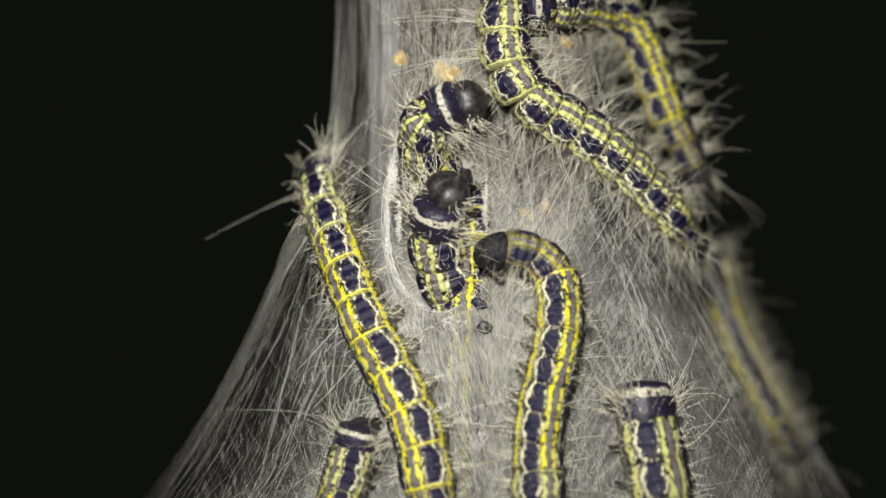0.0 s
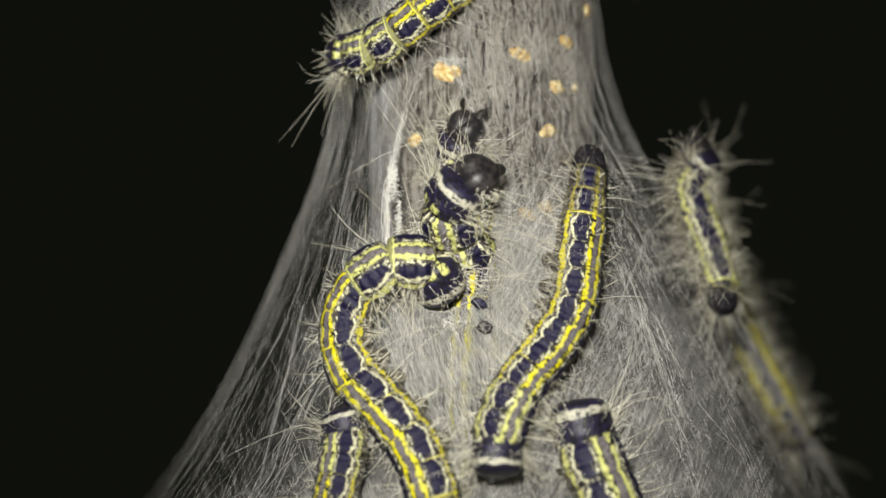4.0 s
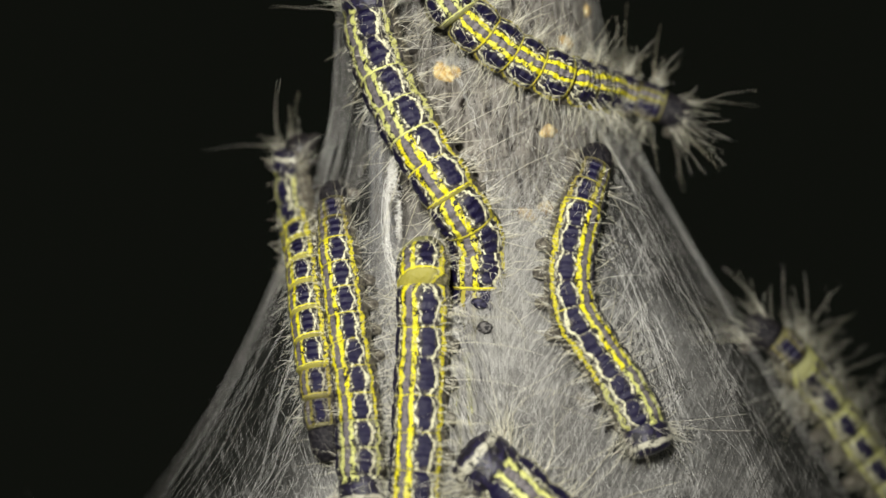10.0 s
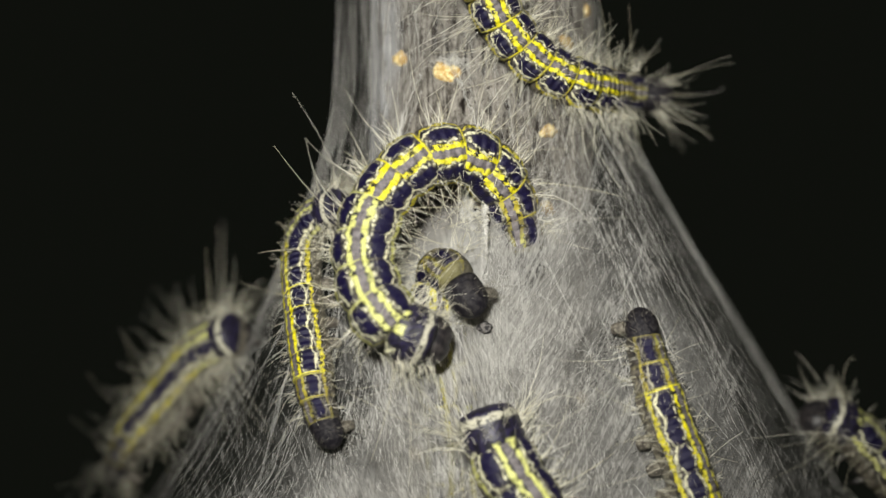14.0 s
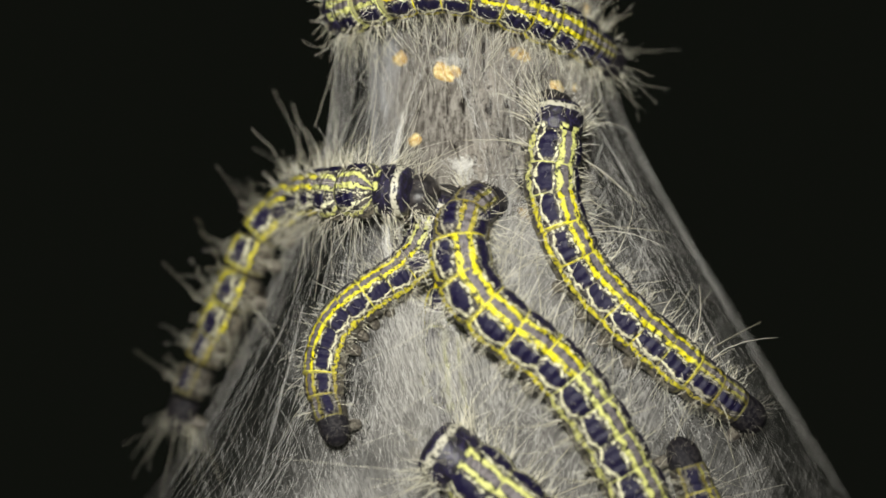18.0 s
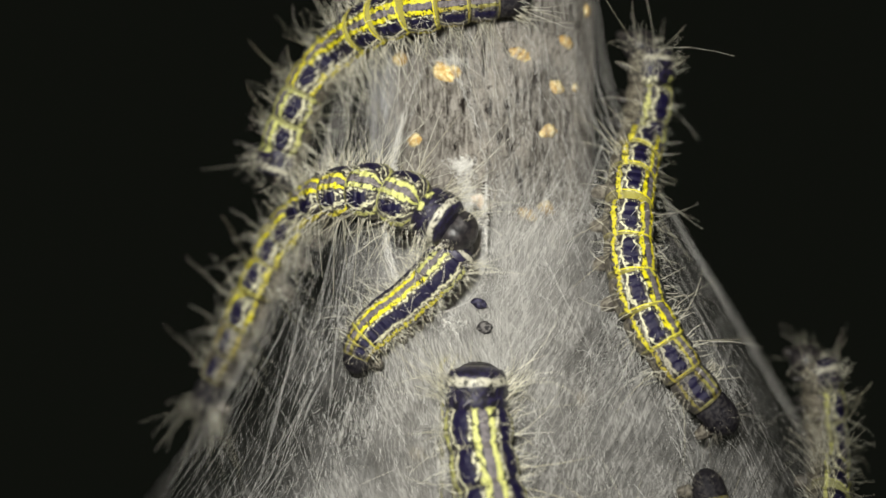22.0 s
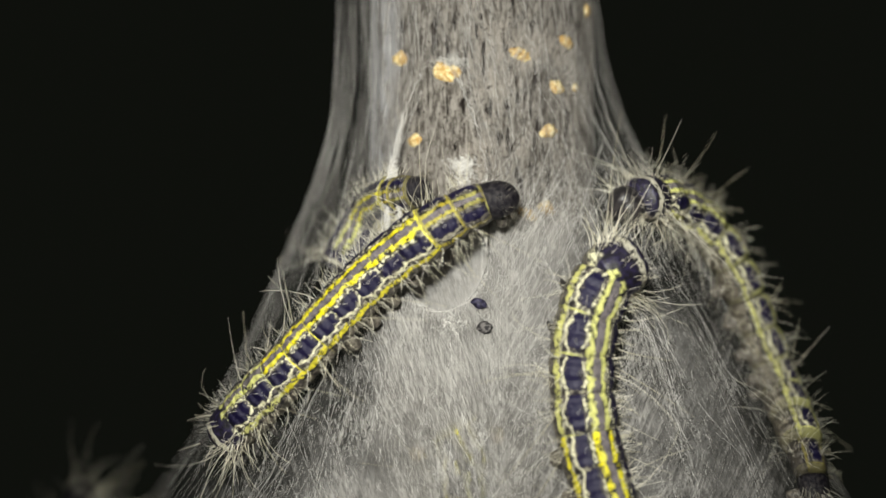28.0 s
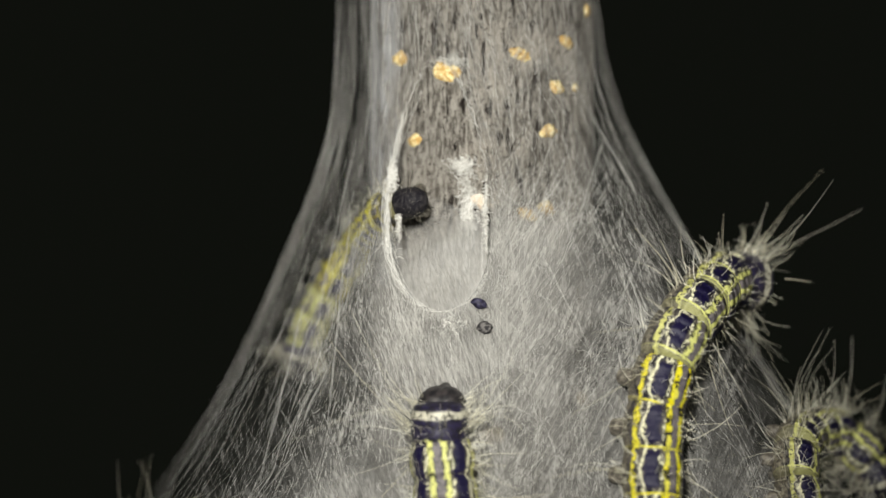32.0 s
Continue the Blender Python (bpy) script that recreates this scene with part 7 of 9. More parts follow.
    crawl("slim yellow-striped caterpillar with white wavy lines going into the entrance", 1, 0.88, 8, 16, 1, 4, 0,
          (0, (-8.1, -12.6, -16.8), (-8.8, -12.9, -20.1), (-9.6, -14.1, -23.1), (-10.7, -15.3, -26.1), (-11.8, -16.6, -29.0), (-12.9, -18.0, -31.9), (-14.0, -19.3, -34.8), (-15.1, -20.7, -37.7), (-16.2, -22.0, -40.6), (-17.4, -23.4, -43.5)),
          (0.5, (-9.9, -10.6, -14.2), (-10.3, -11.1, -17.5), (-10.9, -12.4, -20.7), (-12.0, -13.4, -23.7), (-13.1, -14.8, -26.7), (-14.2, -16.1, -29.7), (-15.3, -17.5, -32.6), (-16.4, -18.9, -35.6), (-17.4, -20.2, -38.5), (-18.5, -21.6, -41.5)),
          (1, (-5.8, -13.8, -15.3), (-8.5, -12.5, -17.0), (-10.0, -12.5, -20.1), (-11.9, -13.1, -22.9), (-13.3, -14.1, -25.9), (-14.5, -15.3, -28.8), (-15.8, -16.7, -31.8), (-17.0, -18.0, -34.7), (-18.3, -19.3, -37.7), (-19.5, -20.6, -40.6)),
          (1.5, (-8.0, -15.6, -20.9), (-10.6, -13.4, -20.8), (-13.3, -12.3, -22.6), (-15.2, -13.0, -25.5), (-17.1, -13.9, -28.3), (-19.0, -14.8, -31.1), (-20.9, -15.7, -34.0), (-22.8, -16.7, -36.8), (-24.7, -17.6, -39.6), (-26.6, -18.6, -42.4)),
          (2, (-3.8, -18.0, -23.6), (-5.6, -16.3, -21.2), (-8.5, -14.3, -20.8), (-11.5, -12.8, -21.9), (-14.0, -13.0, -24.4), (-15.2, -14.2, -27.6), (-16.3, -15.7, -30.7), (-17.5, -17.1, -33.8), (-18.6, -18.6, -36.8), (-19.8, -20.1, -39.9)),
          (3, (-6.4, -15.3, -19.3), (-8.0, -14.9, -22.2), (-10.2, -14.6, -24.6), (-12.0, -15.5, -27.3), (-13.8, -16.4, -30.0), (-15.7, -17.3, -32.7), (-17.5, -18.3, -35.3), (-19.3, -19.2, -38.0), (-21.1, -20.2, -40.7), (-22.9, -21.1, -43.3)),
          (3.5, (-10.4, -11.9, -17.5), (-8.9, -13.0, -20.3), (-9.8, -14.1, -23.3), (-10.9, -15.4, -26.3), (-11.9, -16.7, -29.2), (-13.0, -18.1, -32.1), (-14.0, -19.5, -35.1), (-15.1, -20.9, -38.0), (-16.2, -22.2, -40.9), (-17.2, -23.6, -43.8)),
          (5.5, (-11.3, -7.4, -8.7), (-11.2, -8.1, -12.2), (-10.8, -9.8, -15.3), (-10.3, -11.6, -18.5), (-10.0, -13.3, -21.7), (-10.0, -14.9, -24.9), (-10.0, -16.6, -28.1), (-10.1, -18.4, -31.3), (-10.1, -20.1, -34.5), (-10.1, -21.9, -37.6)),
          (6, (-8.1, -6.8, -2.7), (-9.6, -6.3, -5.8), (-10.0, -7.6, -9.3), (-10.3, -8.9, -12.7), (-10.2, -10.5, -16.1), (-10.1, -12.1, -19.4), (-10.0, -13.8, -22.7), (-9.8, -15.5, -25.9), (-9.7, -17.3, -29.2), (-9.6, -19.1, -32.4)),
          (7, (-12.4, -4.4, -3.8), (-10.7, -6.0, -6.7), (-9.8, -7.9, -9.8), (-9.3, -9.6, -13.1), (-8.8, -11.3, -16.4), (-8.6, -12.9, -19.7), (-8.8, -14.5, -23.1), (-8.9, -16.1, -26.5), (-9.0, -17.9, -29.8), (-9.2, -19.6, -33.1)),
          (8, (-13.6, -1.1, 0.1), (-12.6, -3.0, -3.2), (-11.9, -5.1, -6.4), (-11.0, -7.1, -9.6), (-10.4, -8.9, -13.0), (-9.8, -10.8, -16.4), (-9.3, -12.6, -19.8), (-9.0, -14.4, -23.2), (-9.0, -16.2, -26.7), (-9.0, -18.0, -30.1)),
          (9, (-17.2, 5.3, 5.7), (-16.0, 5.3, 2.0), (-15.0, 1.6, -0.3), (-14.0, -1.6, -3.2), (-13.2, -4.2, -6.7), (-12.6, -6.5, -10.5), (-11.9, -8.8, -14.3), (-11.0, -11.1, -18.0), (-10.1, -13.3, -21.8), (-8.2, -15.6, -25.1)),
          (10, (-16.8, 5.8, 12.6), (-16.5, 6.5, 8.1), (-15.9, 5.7, 3.8), (-15.1, 2.4, 0.8), (-14.4, -0.7, -2.5), (-13.9, -3.4, -6.2), (-13.2, -5.8, -10.0), (-12.6, -8.1, -13.9), (-12.1, -10.4, -17.8), (-11.2, -12.7, -21.6)),
          (11, (-15.4, 5.7, 11.0), (-15.5, 6.6, 6.8), (-15.1, 4.9, 3.2), (-14.4, 1.5, 0.6), (-13.9, -1.4, -2.5), (-13.3, -3.8, -6.0), (-12.8, -5.9, -9.7), (-12.4, -8.0, -13.5), (-11.9, -10.2, -17.2), (-11.2, -12.3, -20.8)),
          (12, (-8.3, -1.7, 9.8), (-10.7, 0.3, 7.2), (-12.5, 0.6, 3.6), (-13.4, -0.6, -0.1), (-13.5, -2.5, -3.8), (-13.3, -4.4, -7.3), (-12.9, -6.4, -10.9), (-12.3, -8.5, -14.3), (-11.5, -10.6, -17.7), (-10.5, -12.8, -21.0)),
          (13, (-10.9, 0.2, 6.2), (-13.4, 2.6, 4.8), (-15.0, 2.7, 1.4), (-14.9, 0.4, -1.6), (-14.4, -1.9, -4.6), (-13.7, -4.2, -7.6), (-12.9, -6.3, -10.6), (-11.8, -8.4, -13.6), (-10.9, -10.5, -16.7), (-10.2, -12.4, -20.0)),
          (14, (-10.2, -1.3, 4.6), (-12.9, 1.0, 3.6), (-14.9, 1.9, 0.7), (-15.0, 0.0, -2.4), (-14.6, -2.3, -5.3), (-14.1, -4.3, -8.4), (-13.5, -6.3, -11.5), (-12.9, -8.3, -14.6), (-11.9, -10.3, -17.6), (-10.4, -12.4, -20.2)),
          (14.5, (-9.9, -1.6, 4.6), (-12.5, 0.2, 3.0), (-14.2, 0.5, 0.0), (-14.3, -1.2, -3.1), (-14.0, -3.1, -6.0), (-13.5, -5.0, -8.9), (-13.0, -6.9, -11.9), (-12.6, -8.7, -14.9), (-11.7, -10.6, -17.8), (-10.1, -12.5, -20.2)),
          (16.5, (0.1, -4.4, 7.4), (-2.0, -2.9, 4.4), (-3.4, -4.5, 1.0), (-6.2, -5.6, -1.6), (-9.6, -5.5, -3.7), (-12.2, -4.9, -6.6), (-12.7, -6.3, -10.3), (-12.6, -8.1, -13.8), (-11.6, -10.2, -17.1), (-10.4, -12.4, -20.2)),
          (17, (-1.1, -4.0, 8.1), (-1.7, -3.0, 4.3), (-2.5, -4.8, 0.9), (-4.9, -6.0, -2.0), (-8.4, -6.3, -4.0), (-11.2, -5.7, -6.7), (-12.4, -6.5, -10.4), (-12.4, -8.2, -13.9), (-11.4, -10.4, -17.1), (-10.1, -12.5, -20.2)),
          (18, (0.1, -4.7, 6.5), (-0.7, -3.8, 3.0), (-1.9, -5.1, -0.2), (-4.3, -6.3, -2.7), (-7.4, -6.8, -4.8), (-10.2, -6.6, -7.2), (-11.8, -7.0, -10.5), (-12.0, -8.5, -13.9), (-11.2, -10.4, -17.0), (-10.1, -12.4, -20.0)),
          (19, (-1.4, -4.3, 6.6), (-0.5, -5.5, 3.5), (-1.5, -6.3, 0.4), (-3.9, -7.2, -1.8), (-6.6, -7.2, -3.9), (-9.0, -6.9, -6.2), (-10.3, -7.4, -9.3), (-10.5, -8.7, -12.5), (-10.5, -10.1, -15.6), (-10.5, -11.6, -18.6)),
          (20, (0.1, -5.9, 5.9), (1.1, -7.0, 3.1), (0.9, -8.0, 0.1), (-0.9, -8.5, -2.5), (-3.3, -8.7, -4.6), (-5.9, -8.4, -6.5), (-8.2, -8.3, -8.8), (-10.0, -8.5, -11.4), (-10.8, -9.4, -14.4), (-11.1, -10.7, -17.3)),
          (21, (-1.1, -6.1, 4.4), (0.2, -7.2, 2.3), (0.4, -8.1, -0.3), (-0.7, -8.6, -2.6), (-2.9, -8.7, -4.3), (-5.2, -8.4, -5.8), (-7.6, -7.9, -7.2), (-9.8, -7.4, -8.6), (-11.4, -7.5, -10.9), (-12.7, -7.8, -13.3)),
          (22, (1.5, -8.0, 0.1), (0.4, -8.4, -1.5), (-0.9, -8.7, -2.9), (-2.3, -8.8, -4.3), (-3.7, -8.9, -5.6), (-5.3, -8.8, -6.8), (-6.7, -8.7, -8.1), (-8.0, -8.7, -9.6), (-8.7, -9.0, -11.3), (-9.1, -9.6, -13.1)),
          (23, (-6.0, 0.2, 8.6), (-4.9, -2.5, 7.6), (-3.9, -4.9, 6.1), (-3.1, -5.9, 3.4), (-3.3, -6.9, 0.5), (-4.2, -7.5, -2.4), (-5.4, -8.1, -5.1), (-6.4, -8.7, -7.9), (-7.2, -9.5, -10.8), (-7.9, -10.4, -13.6)),
          (24, (-8.0, 4.1, 10.3), (-6.6, 0.6, 9.6), (-5.1, -2.8, 8.7), (-3.2, -5.1, 6.5), (-1.6, -6.4, 3.3), (-1.3, -7.7, -0.2), (-3.1, -8.3, -3.6), (-5.3, -8.7, -6.7), (-7.0, -9.3, -10.1), (-7.8, -10.5, -13.6)),
          (25, (-8.3, 3.2, 7.2), (-6.9, -0.0, 7.6), (-5.3, -3.2, 7.8), (-2.8, -5.1, 6.7), (-0.9, -6.4, 4.0), (-0.4, -7.6, 0.8), (-1.6, -8.4, -2.5), (-4.0, -8.6, -5.1), (-5.8, -9.0, -8.1), (-6.5, -10.0, -11.4)),
          (25.5, (-7.9, 3.0, 7.1), (-6.4, -0.3, 7.4), (-4.6, -3.5, 7.5), (-1.9, -5.5, 6.7), (0.7, -6.6, 4.5), (1.6, -7.8, 1.2), (0.9, -8.8, -2.2), (-1.1, -9.4, -5.1), (-3.7, -9.6, -7.6), (-5.4, -10.2, -10.8)),
          (27.5, (-8.9, 3.4, 0.7), (-8.4, 4.4, 3.7), (-7.0, 2.0, 5.2), (-5.0, -0.5, 5.9), (-2.2, -2.2, 5.8), (-0.2, -3.4, 3.7), (0.4, -5.0, 1.0), (-0.1, -7.5, -1.0), (-0.6, -9.2, -3.7), (-1.1, -10.0, -6.8)),
          (28, (-11.6, 6.6, -2.4), (-10.7, 6.7, -0.5), (-9.6, 6.8, 1.3), (-8.7, 7.1, 3.2), (-7.5, 5.5, 4.6), (-6.5, 3.3, 5.1), (-5.5, 0.8, 5.5), (-4.4, -1.5, 5.8), (-2.7, -2.7, 6.1), (-0.8, -3.6, 6.3)),
          (28.5, (-11.0, 7.9, -2.5), (-10.8, 8.8, 0.1), (-10.0, 9.5, 2.6), (-8.8, 9.2, 4.9), (-7.4, 5.9, 6.0), (-6.2, 2.4, 6.5), (-4.6, -1.3, 6.8), (-2.4, -2.7, 7.0), (-0.2, -4.0, 6.4), (1.8, -5.4, 5.3)),
          (29, (-13.6, 16.9, -7.9), (-12.6, 16.4, -4.9), (-11.3, 15.5, -2.1), (-9.9, 13.7, 0.5), (-7.9, 9.5, 3.1), (-6.4, 4.6, 4.5), (-5.0, -0.1, 5.1), (-2.9, -2.8, 5.6), (-0.2, -4.1, 5.7), (2.6, -5.3, 5.9)),
          (30, (-17.8, 23.0, -13.0), (-16.5, 22.9, -9.5), (-14.8, 21.8, -6.5), (-12.7, 20.7, -3.6), (-10.6, 19.7, -0.5), (-8.1, 10.5, 2.1), (-5.9, 3.4, 4.1), (-3.7, -1.6, 5.2), (-1.3, -3.9, 5.9), (1.8, -5.0, 6.5)),
          (31, (-16.3, 21.5, -14.2), (-15.8, 21.9, -10.7), (-14.9, 21.8, -7.4), (-13.3, 21.0, -4.4), (-11.7, 20.8, -1.4), (-9.5, 17.5, 1.6), (-7.0, 8.0, 3.8), (-5.3, 2.3, 4.5), (-3.8, -2.1, 4.9), (-1.1, -3.8, 5.3)),
          (32, (-17.6, 21.8, -15.6), (-17.0, 22.2, -12.0), (-15.7, 22.0, -8.5), (-14.0, 21.1, -5.4), (-12.2, 20.6, -2.4), (-9.9, 18.2, 0.6), (-7.2, 8.5, 3.3), (-5.6, 2.8, 4.3), (-4.0, -2.2, 4.8), (-1.1, -3.8, 5.3)))
    crawl("long pale-haired caterpillar arching from the skirt to the entrance", 1.2, 1.05, 9, 15, 1.2, 4, 2,
          (0, (-58.6, 6.2, -66.4), (-60.0, 5.7, -70.3), (-61.1, 4.3, -74.0), (-62.1, 2.7, -77.6), (-63.3, 1.5, -81.4), (-64.5, 0.3, -85.2), (-65.7, -0.9, -88.9), (-66.9, -2.0, -92.7), (-68.1, -3.2, -96.5), (-69.3, -4.4, -100.2)),
          (9, (-49.7, 8.2, -45.0), (-51.7, 7.7, -49.1), (-53.7, 7.3, -53.2), (-55.7, 7.0, -57.3), (-57.7, 6.7, -61.4), (-59.7, 6.3, -65.6), (-61.7, 6.0, -69.7), (-63.8, 5.6, -73.8), (-65.8, 5.3, -77.9), (-67.8, 4.9, -82.0)),
          (11, (-39.6, 24.6, -24.4), (-43.5, 24.4, -27.7), (-46.8, 24.8, -31.6), (-50.2, 24.4, -35.3), (-53.7, 24.0, -39.1), (-57.1, 23.6, -42.8), (-60.5, 23.2, -46.5), (-64.0, 22.8, -50.3), (-67.4, 22.4, -54.0), (-70.9, 22.0, -57.8)),
          (12, (-41.0, 24.8, -22.7), (-43.5, 24.5, -27.2), (-46.4, 24.9, -31.3), (-49.4, 24.4, -35.4), (-52.5, 24.0, -39.4), (-55.6, 23.5, -43.4), (-58.6, 23.1, -47.5), (-61.7, 22.7, -51.5), (-64.8, 22.2, -55.6), (-67.8, 21.8, -59.6)),
          (13, (-35.5, 23.0, -20.8), (-38.5, 24.6, -24.7), (-41.6, 25.1, -28.8), (-44.7, 24.7, -32.9), (-47.8, 24.2, -37.1), (-50.8, 23.8, -41.2), (-53.9, 23.3, -45.4), (-57.0, 22.9, -49.5), (-60.0, 22.4, -53.7), (-63.1, 22.0, -57.8)),
          (13.5, (-30.0, 20.6, -14.1), (-33.2, 22.9, -17.6), (-36.1, 23.7, -21.8), (-38.8, 23.5, -26.2), (-41.5, 22.9, -30.6), (-44.2, 22.4, -35.0), (-46.8, 21.9, -39.5), (-49.5, 21.4, -43.9), (-52.2, 20.9, -48.3), (-54.9, 20.4, -52.7)),
          (14, (-23.5, 14.0, -9.7), (-25.8, 15.6, -10.7), (-28.0, 17.0, -12.1), (-29.9, 18.2, -14.0), (-31.7, 19.2, -16.2), (-33.6, 20.1, -18.3), (-35.4, 20.8, -20.6), (-37.0, 20.9, -23.0), (-38.4, 20.6, -25.7), (-39.8, 20.2, -28.3)),
          (14.5, (-20.2, 14.2, -7.5), (-24.1, 17.0, -9.2), (-28.3, 17.7, -12.1), (-31.7, 18.1, -15.9), (-34.6, 18.1, -20.1), (-37.4, 17.6, -24.3), (-39.9, 17.2, -28.8), (-42.5, 16.6, -33.2), (-45.0, 16.1, -37.6), (-47.5, 15.6, -42.1)),
          (16.5, (-7.0, -4.0, 8.9), (-11.2, -0.0, 9.0), (-14.4, 4.3, 6.9), (-17.4, 7.0, 2.8), (-20.1, 9.5, -1.6), (-22.7, 12.4, -5.9), (-25.6, 15.2, -10.0), (-28.2, 15.8, -15.1), (-30.5, 15.0, -20.3), (-33.0, 14.5, -25.5)),
          (17, (-1.7, -7.1, 7.0), (-7.1, -4.8, 6.6), (-11.1, -0.3, 8.2), (-14.5, 5.0, 7.9), (-18.6, 7.6, 4.1), (-21.2, 10.9, -0.6), (-23.6, 14.0, -5.5), (-26.4, 16.2, -10.6), (-28.9, 15.4, -16.4), (-31.1, 14.8, -22.3)),
          (18, (-0.8, -7.8, 5.6), (-6.6, -5.5, 6.0), (-10.9, -1.0, 5.8), (-14.1, 4.5, 5.9), (-17.7, 9.5, 4.5), (-21.2, 12.6, 0.7), (-23.6, 13.0, -5.0), (-26.4, 15.8, -10.0), (-29.0, 15.5, -15.7), (-31.1, 14.9, -21.6)),
          (19, (-1.7, -7.8, 8.2), (-6.8, -5.3, 7.5), (-10.9, -1.3, 6.3), (-14.0, 3.5, 5.4), (-17.2, 7.9, 3.3), (-20.2, 11.7, 0.2), (-22.7, 14.5, -4.2), (-24.7, 15.8, -9.5), (-26.7, 15.6, -14.9), (-28.9, 15.0, -20.3)),
          (20, (-1.1, -7.9, 8.2), (-6.0, -5.8, 7.8), (-10.0, -3.0, 5.4), (-13.5, 0.5, 3.2), (-16.4, 4.3, 0.6), (-19.2, 8.0, -2.5), (-21.8, 10.9, -6.2), (-24.2, 13.8, -10.2), (-26.4, 15.8, -14.7), (-28.5, 15.1, -19.7)),
          (21, (0.1, -8.2, 8.1), (-5.1, -6.4, 7.4), (-9.4, -3.1, 6.0), (-13.1, 0.7, 4.1), (-16.1, 4.4, 1.3), (-18.8, 8.0, -2.1), (-21.5, 11.0, -6.0), (-24.0, 14.0, -10.0), (-26.3, 15.9, -14.6), (-28.5, 15.1, -19.7)),
          (22, (2.7, -10.9, 0.9), (-2.0, -8.5, 4.1), (-6.9, -5.2, 5.9), (-11.3, -1.0, 5.7), (-14.7, 3.9, 4.1), (-18.1, 7.3, 0.2), (-20.6, 10.8, -4.3), (-23.1, 13.9, -9.0), (-25.8, 15.9, -14.1), (-28.5, 15.1, -19.7)),
          (22.5, (-3.2, -6.5, 10.9), (-7.7, -4.4, 8.3), (-11.4, -1.5, 5.2), (-14.8, 1.9, 2.1), (-17.7, 5.6, -1.1), (-20.3, 9.0, -4.7), (-22.8, 12.0, -8.9), (-25.5, 14.4, -13.3), (-28.3, 15.5, -18.1), (-31.1, 14.8, -22.9)),
          (23, (-8.7, -1.3, 13.6), (-10.4, -1.4, 8.2), (-12.8, -0.7, 3.2), (-15.3, 1.5, -1.4), (-17.5, 5.3, -4.8), (-19.5, 10.0, -7.3), (-22.0, 13.9, -10.5), (-25.2, 15.8, -14.8), (-28.7, 15.2, -19.2), (-31.8, 14.7, -23.9)),
          (23.5, (-10.2, -0.6, 10.6), (-12.5, 0.4, 6.2), (-14.8, 3.1, 2.6), (-16.9, 6.6, -0.5), (-19.0, 9.8, -3.9), (-21.3, 12.6, -7.6), (-23.6, 15.1, -11.4), (-26.3, 15.8, -15.6), (-29.1, 15.1, -19.9), (-31.8, 14.6, -24.2)),
          (24, (-8.2, -5.2, 3.7), (-11.5, -4.1, -0.1), (-14.1, -2.5, -4.3), (-16.7, 0.9, -7.3), (-19.0, 5.1, -9.4), (-21.1, 9.5, -11.5), (-23.4, 13.3, -14.1), (-26.3, 15.7, -17.6), (-29.5, 14.9, -21.7), (-33.0, 14.5, -25.5)),
          (24.5, (-15.4, -6.1, -10.5), (-16.6, -3.0, -7.1), (-17.9, 1.6, -6.6), (-19.4, 6.2, -6.7), (-22.1, 7.7, -9.6), (-23.9, 11.4, -12.0), (-26.0, 14.2, -15.0), (-28.5, 14.2, -19.1), (-31.3, 14.7, -23.0), (-34.3, 14.4, -26.8)),
          (25, (-14.7, -16.0, -29.7), (-14.7, -13.2, -23.8), (-15.0, -10.1, -18.1), (-16.6, -5.1, -14.4), (-18.7, 0.8, -12.5), (-21.1, 6.8, -12.1), (-23.8, 12.7, -12.4), (-27.8, 14.4, -16.0), (-31.3, 14.9, -21.4), (-35.0, 14.4, -26.8)),
          (25.5, (-16.3, -9.8, -26.3), (-18.5, -4.3, -23.9), (-20.9, 1.3, -22.1), (-23.3, 7.0, -20.6), (-26.7, 12.2, -20.1), (-31.6, 14.6, -23.0), (-35.8, 14.3, -27.7), (-39.9, 13.7, -32.6), (-44.0, 13.1, -37.4), (-48.1, 12.6, -42.2)),
          (27.5, (-26.7, -15.9, -41.9), (-30.1, -11.8, -39.7), (-33.4, -7.4, -38.3), (-36.6, -2.7, -37.5), (-39.2, 2.2, -36.2), (-42.7, 3.7, -39.3), (-44.9, 1.5, -44.1), (-46.8, -1.2, -48.8), (-48.6, -3.9, -53.6), (-50.5, -6.5, -58.3)),
          (29, (-26.9, -20.9, -48.6), (-30.1, -17.7, -46.4), (-33.6, -14.3, -45.1), (-36.9, -10.6, -44.0), (-39.8, -6.8, -43.0), (-42.7, -6.5, -47.0), (-44.8, -7.4, -51.5), (-46.8, -8.5, -56.0), (-48.7, -9.6, -60.5), (-50.7, -10.6, -65.0)),
          (32, (-26.1, -25.7, -60.1), (-29.2, -23.5, -57.8), (-32.6, -21.1, -56.2), (-35.6, -18.6, -54.5), (-38.7, -16.9, -55.5), (-40.9, -17.1, -59.4), (-42.8, -17.5, -63.4), (-44.6, -17.9, -67.4), (-46.4, -18.4, -71.4), (-48.2, -18.9, -75.4)))
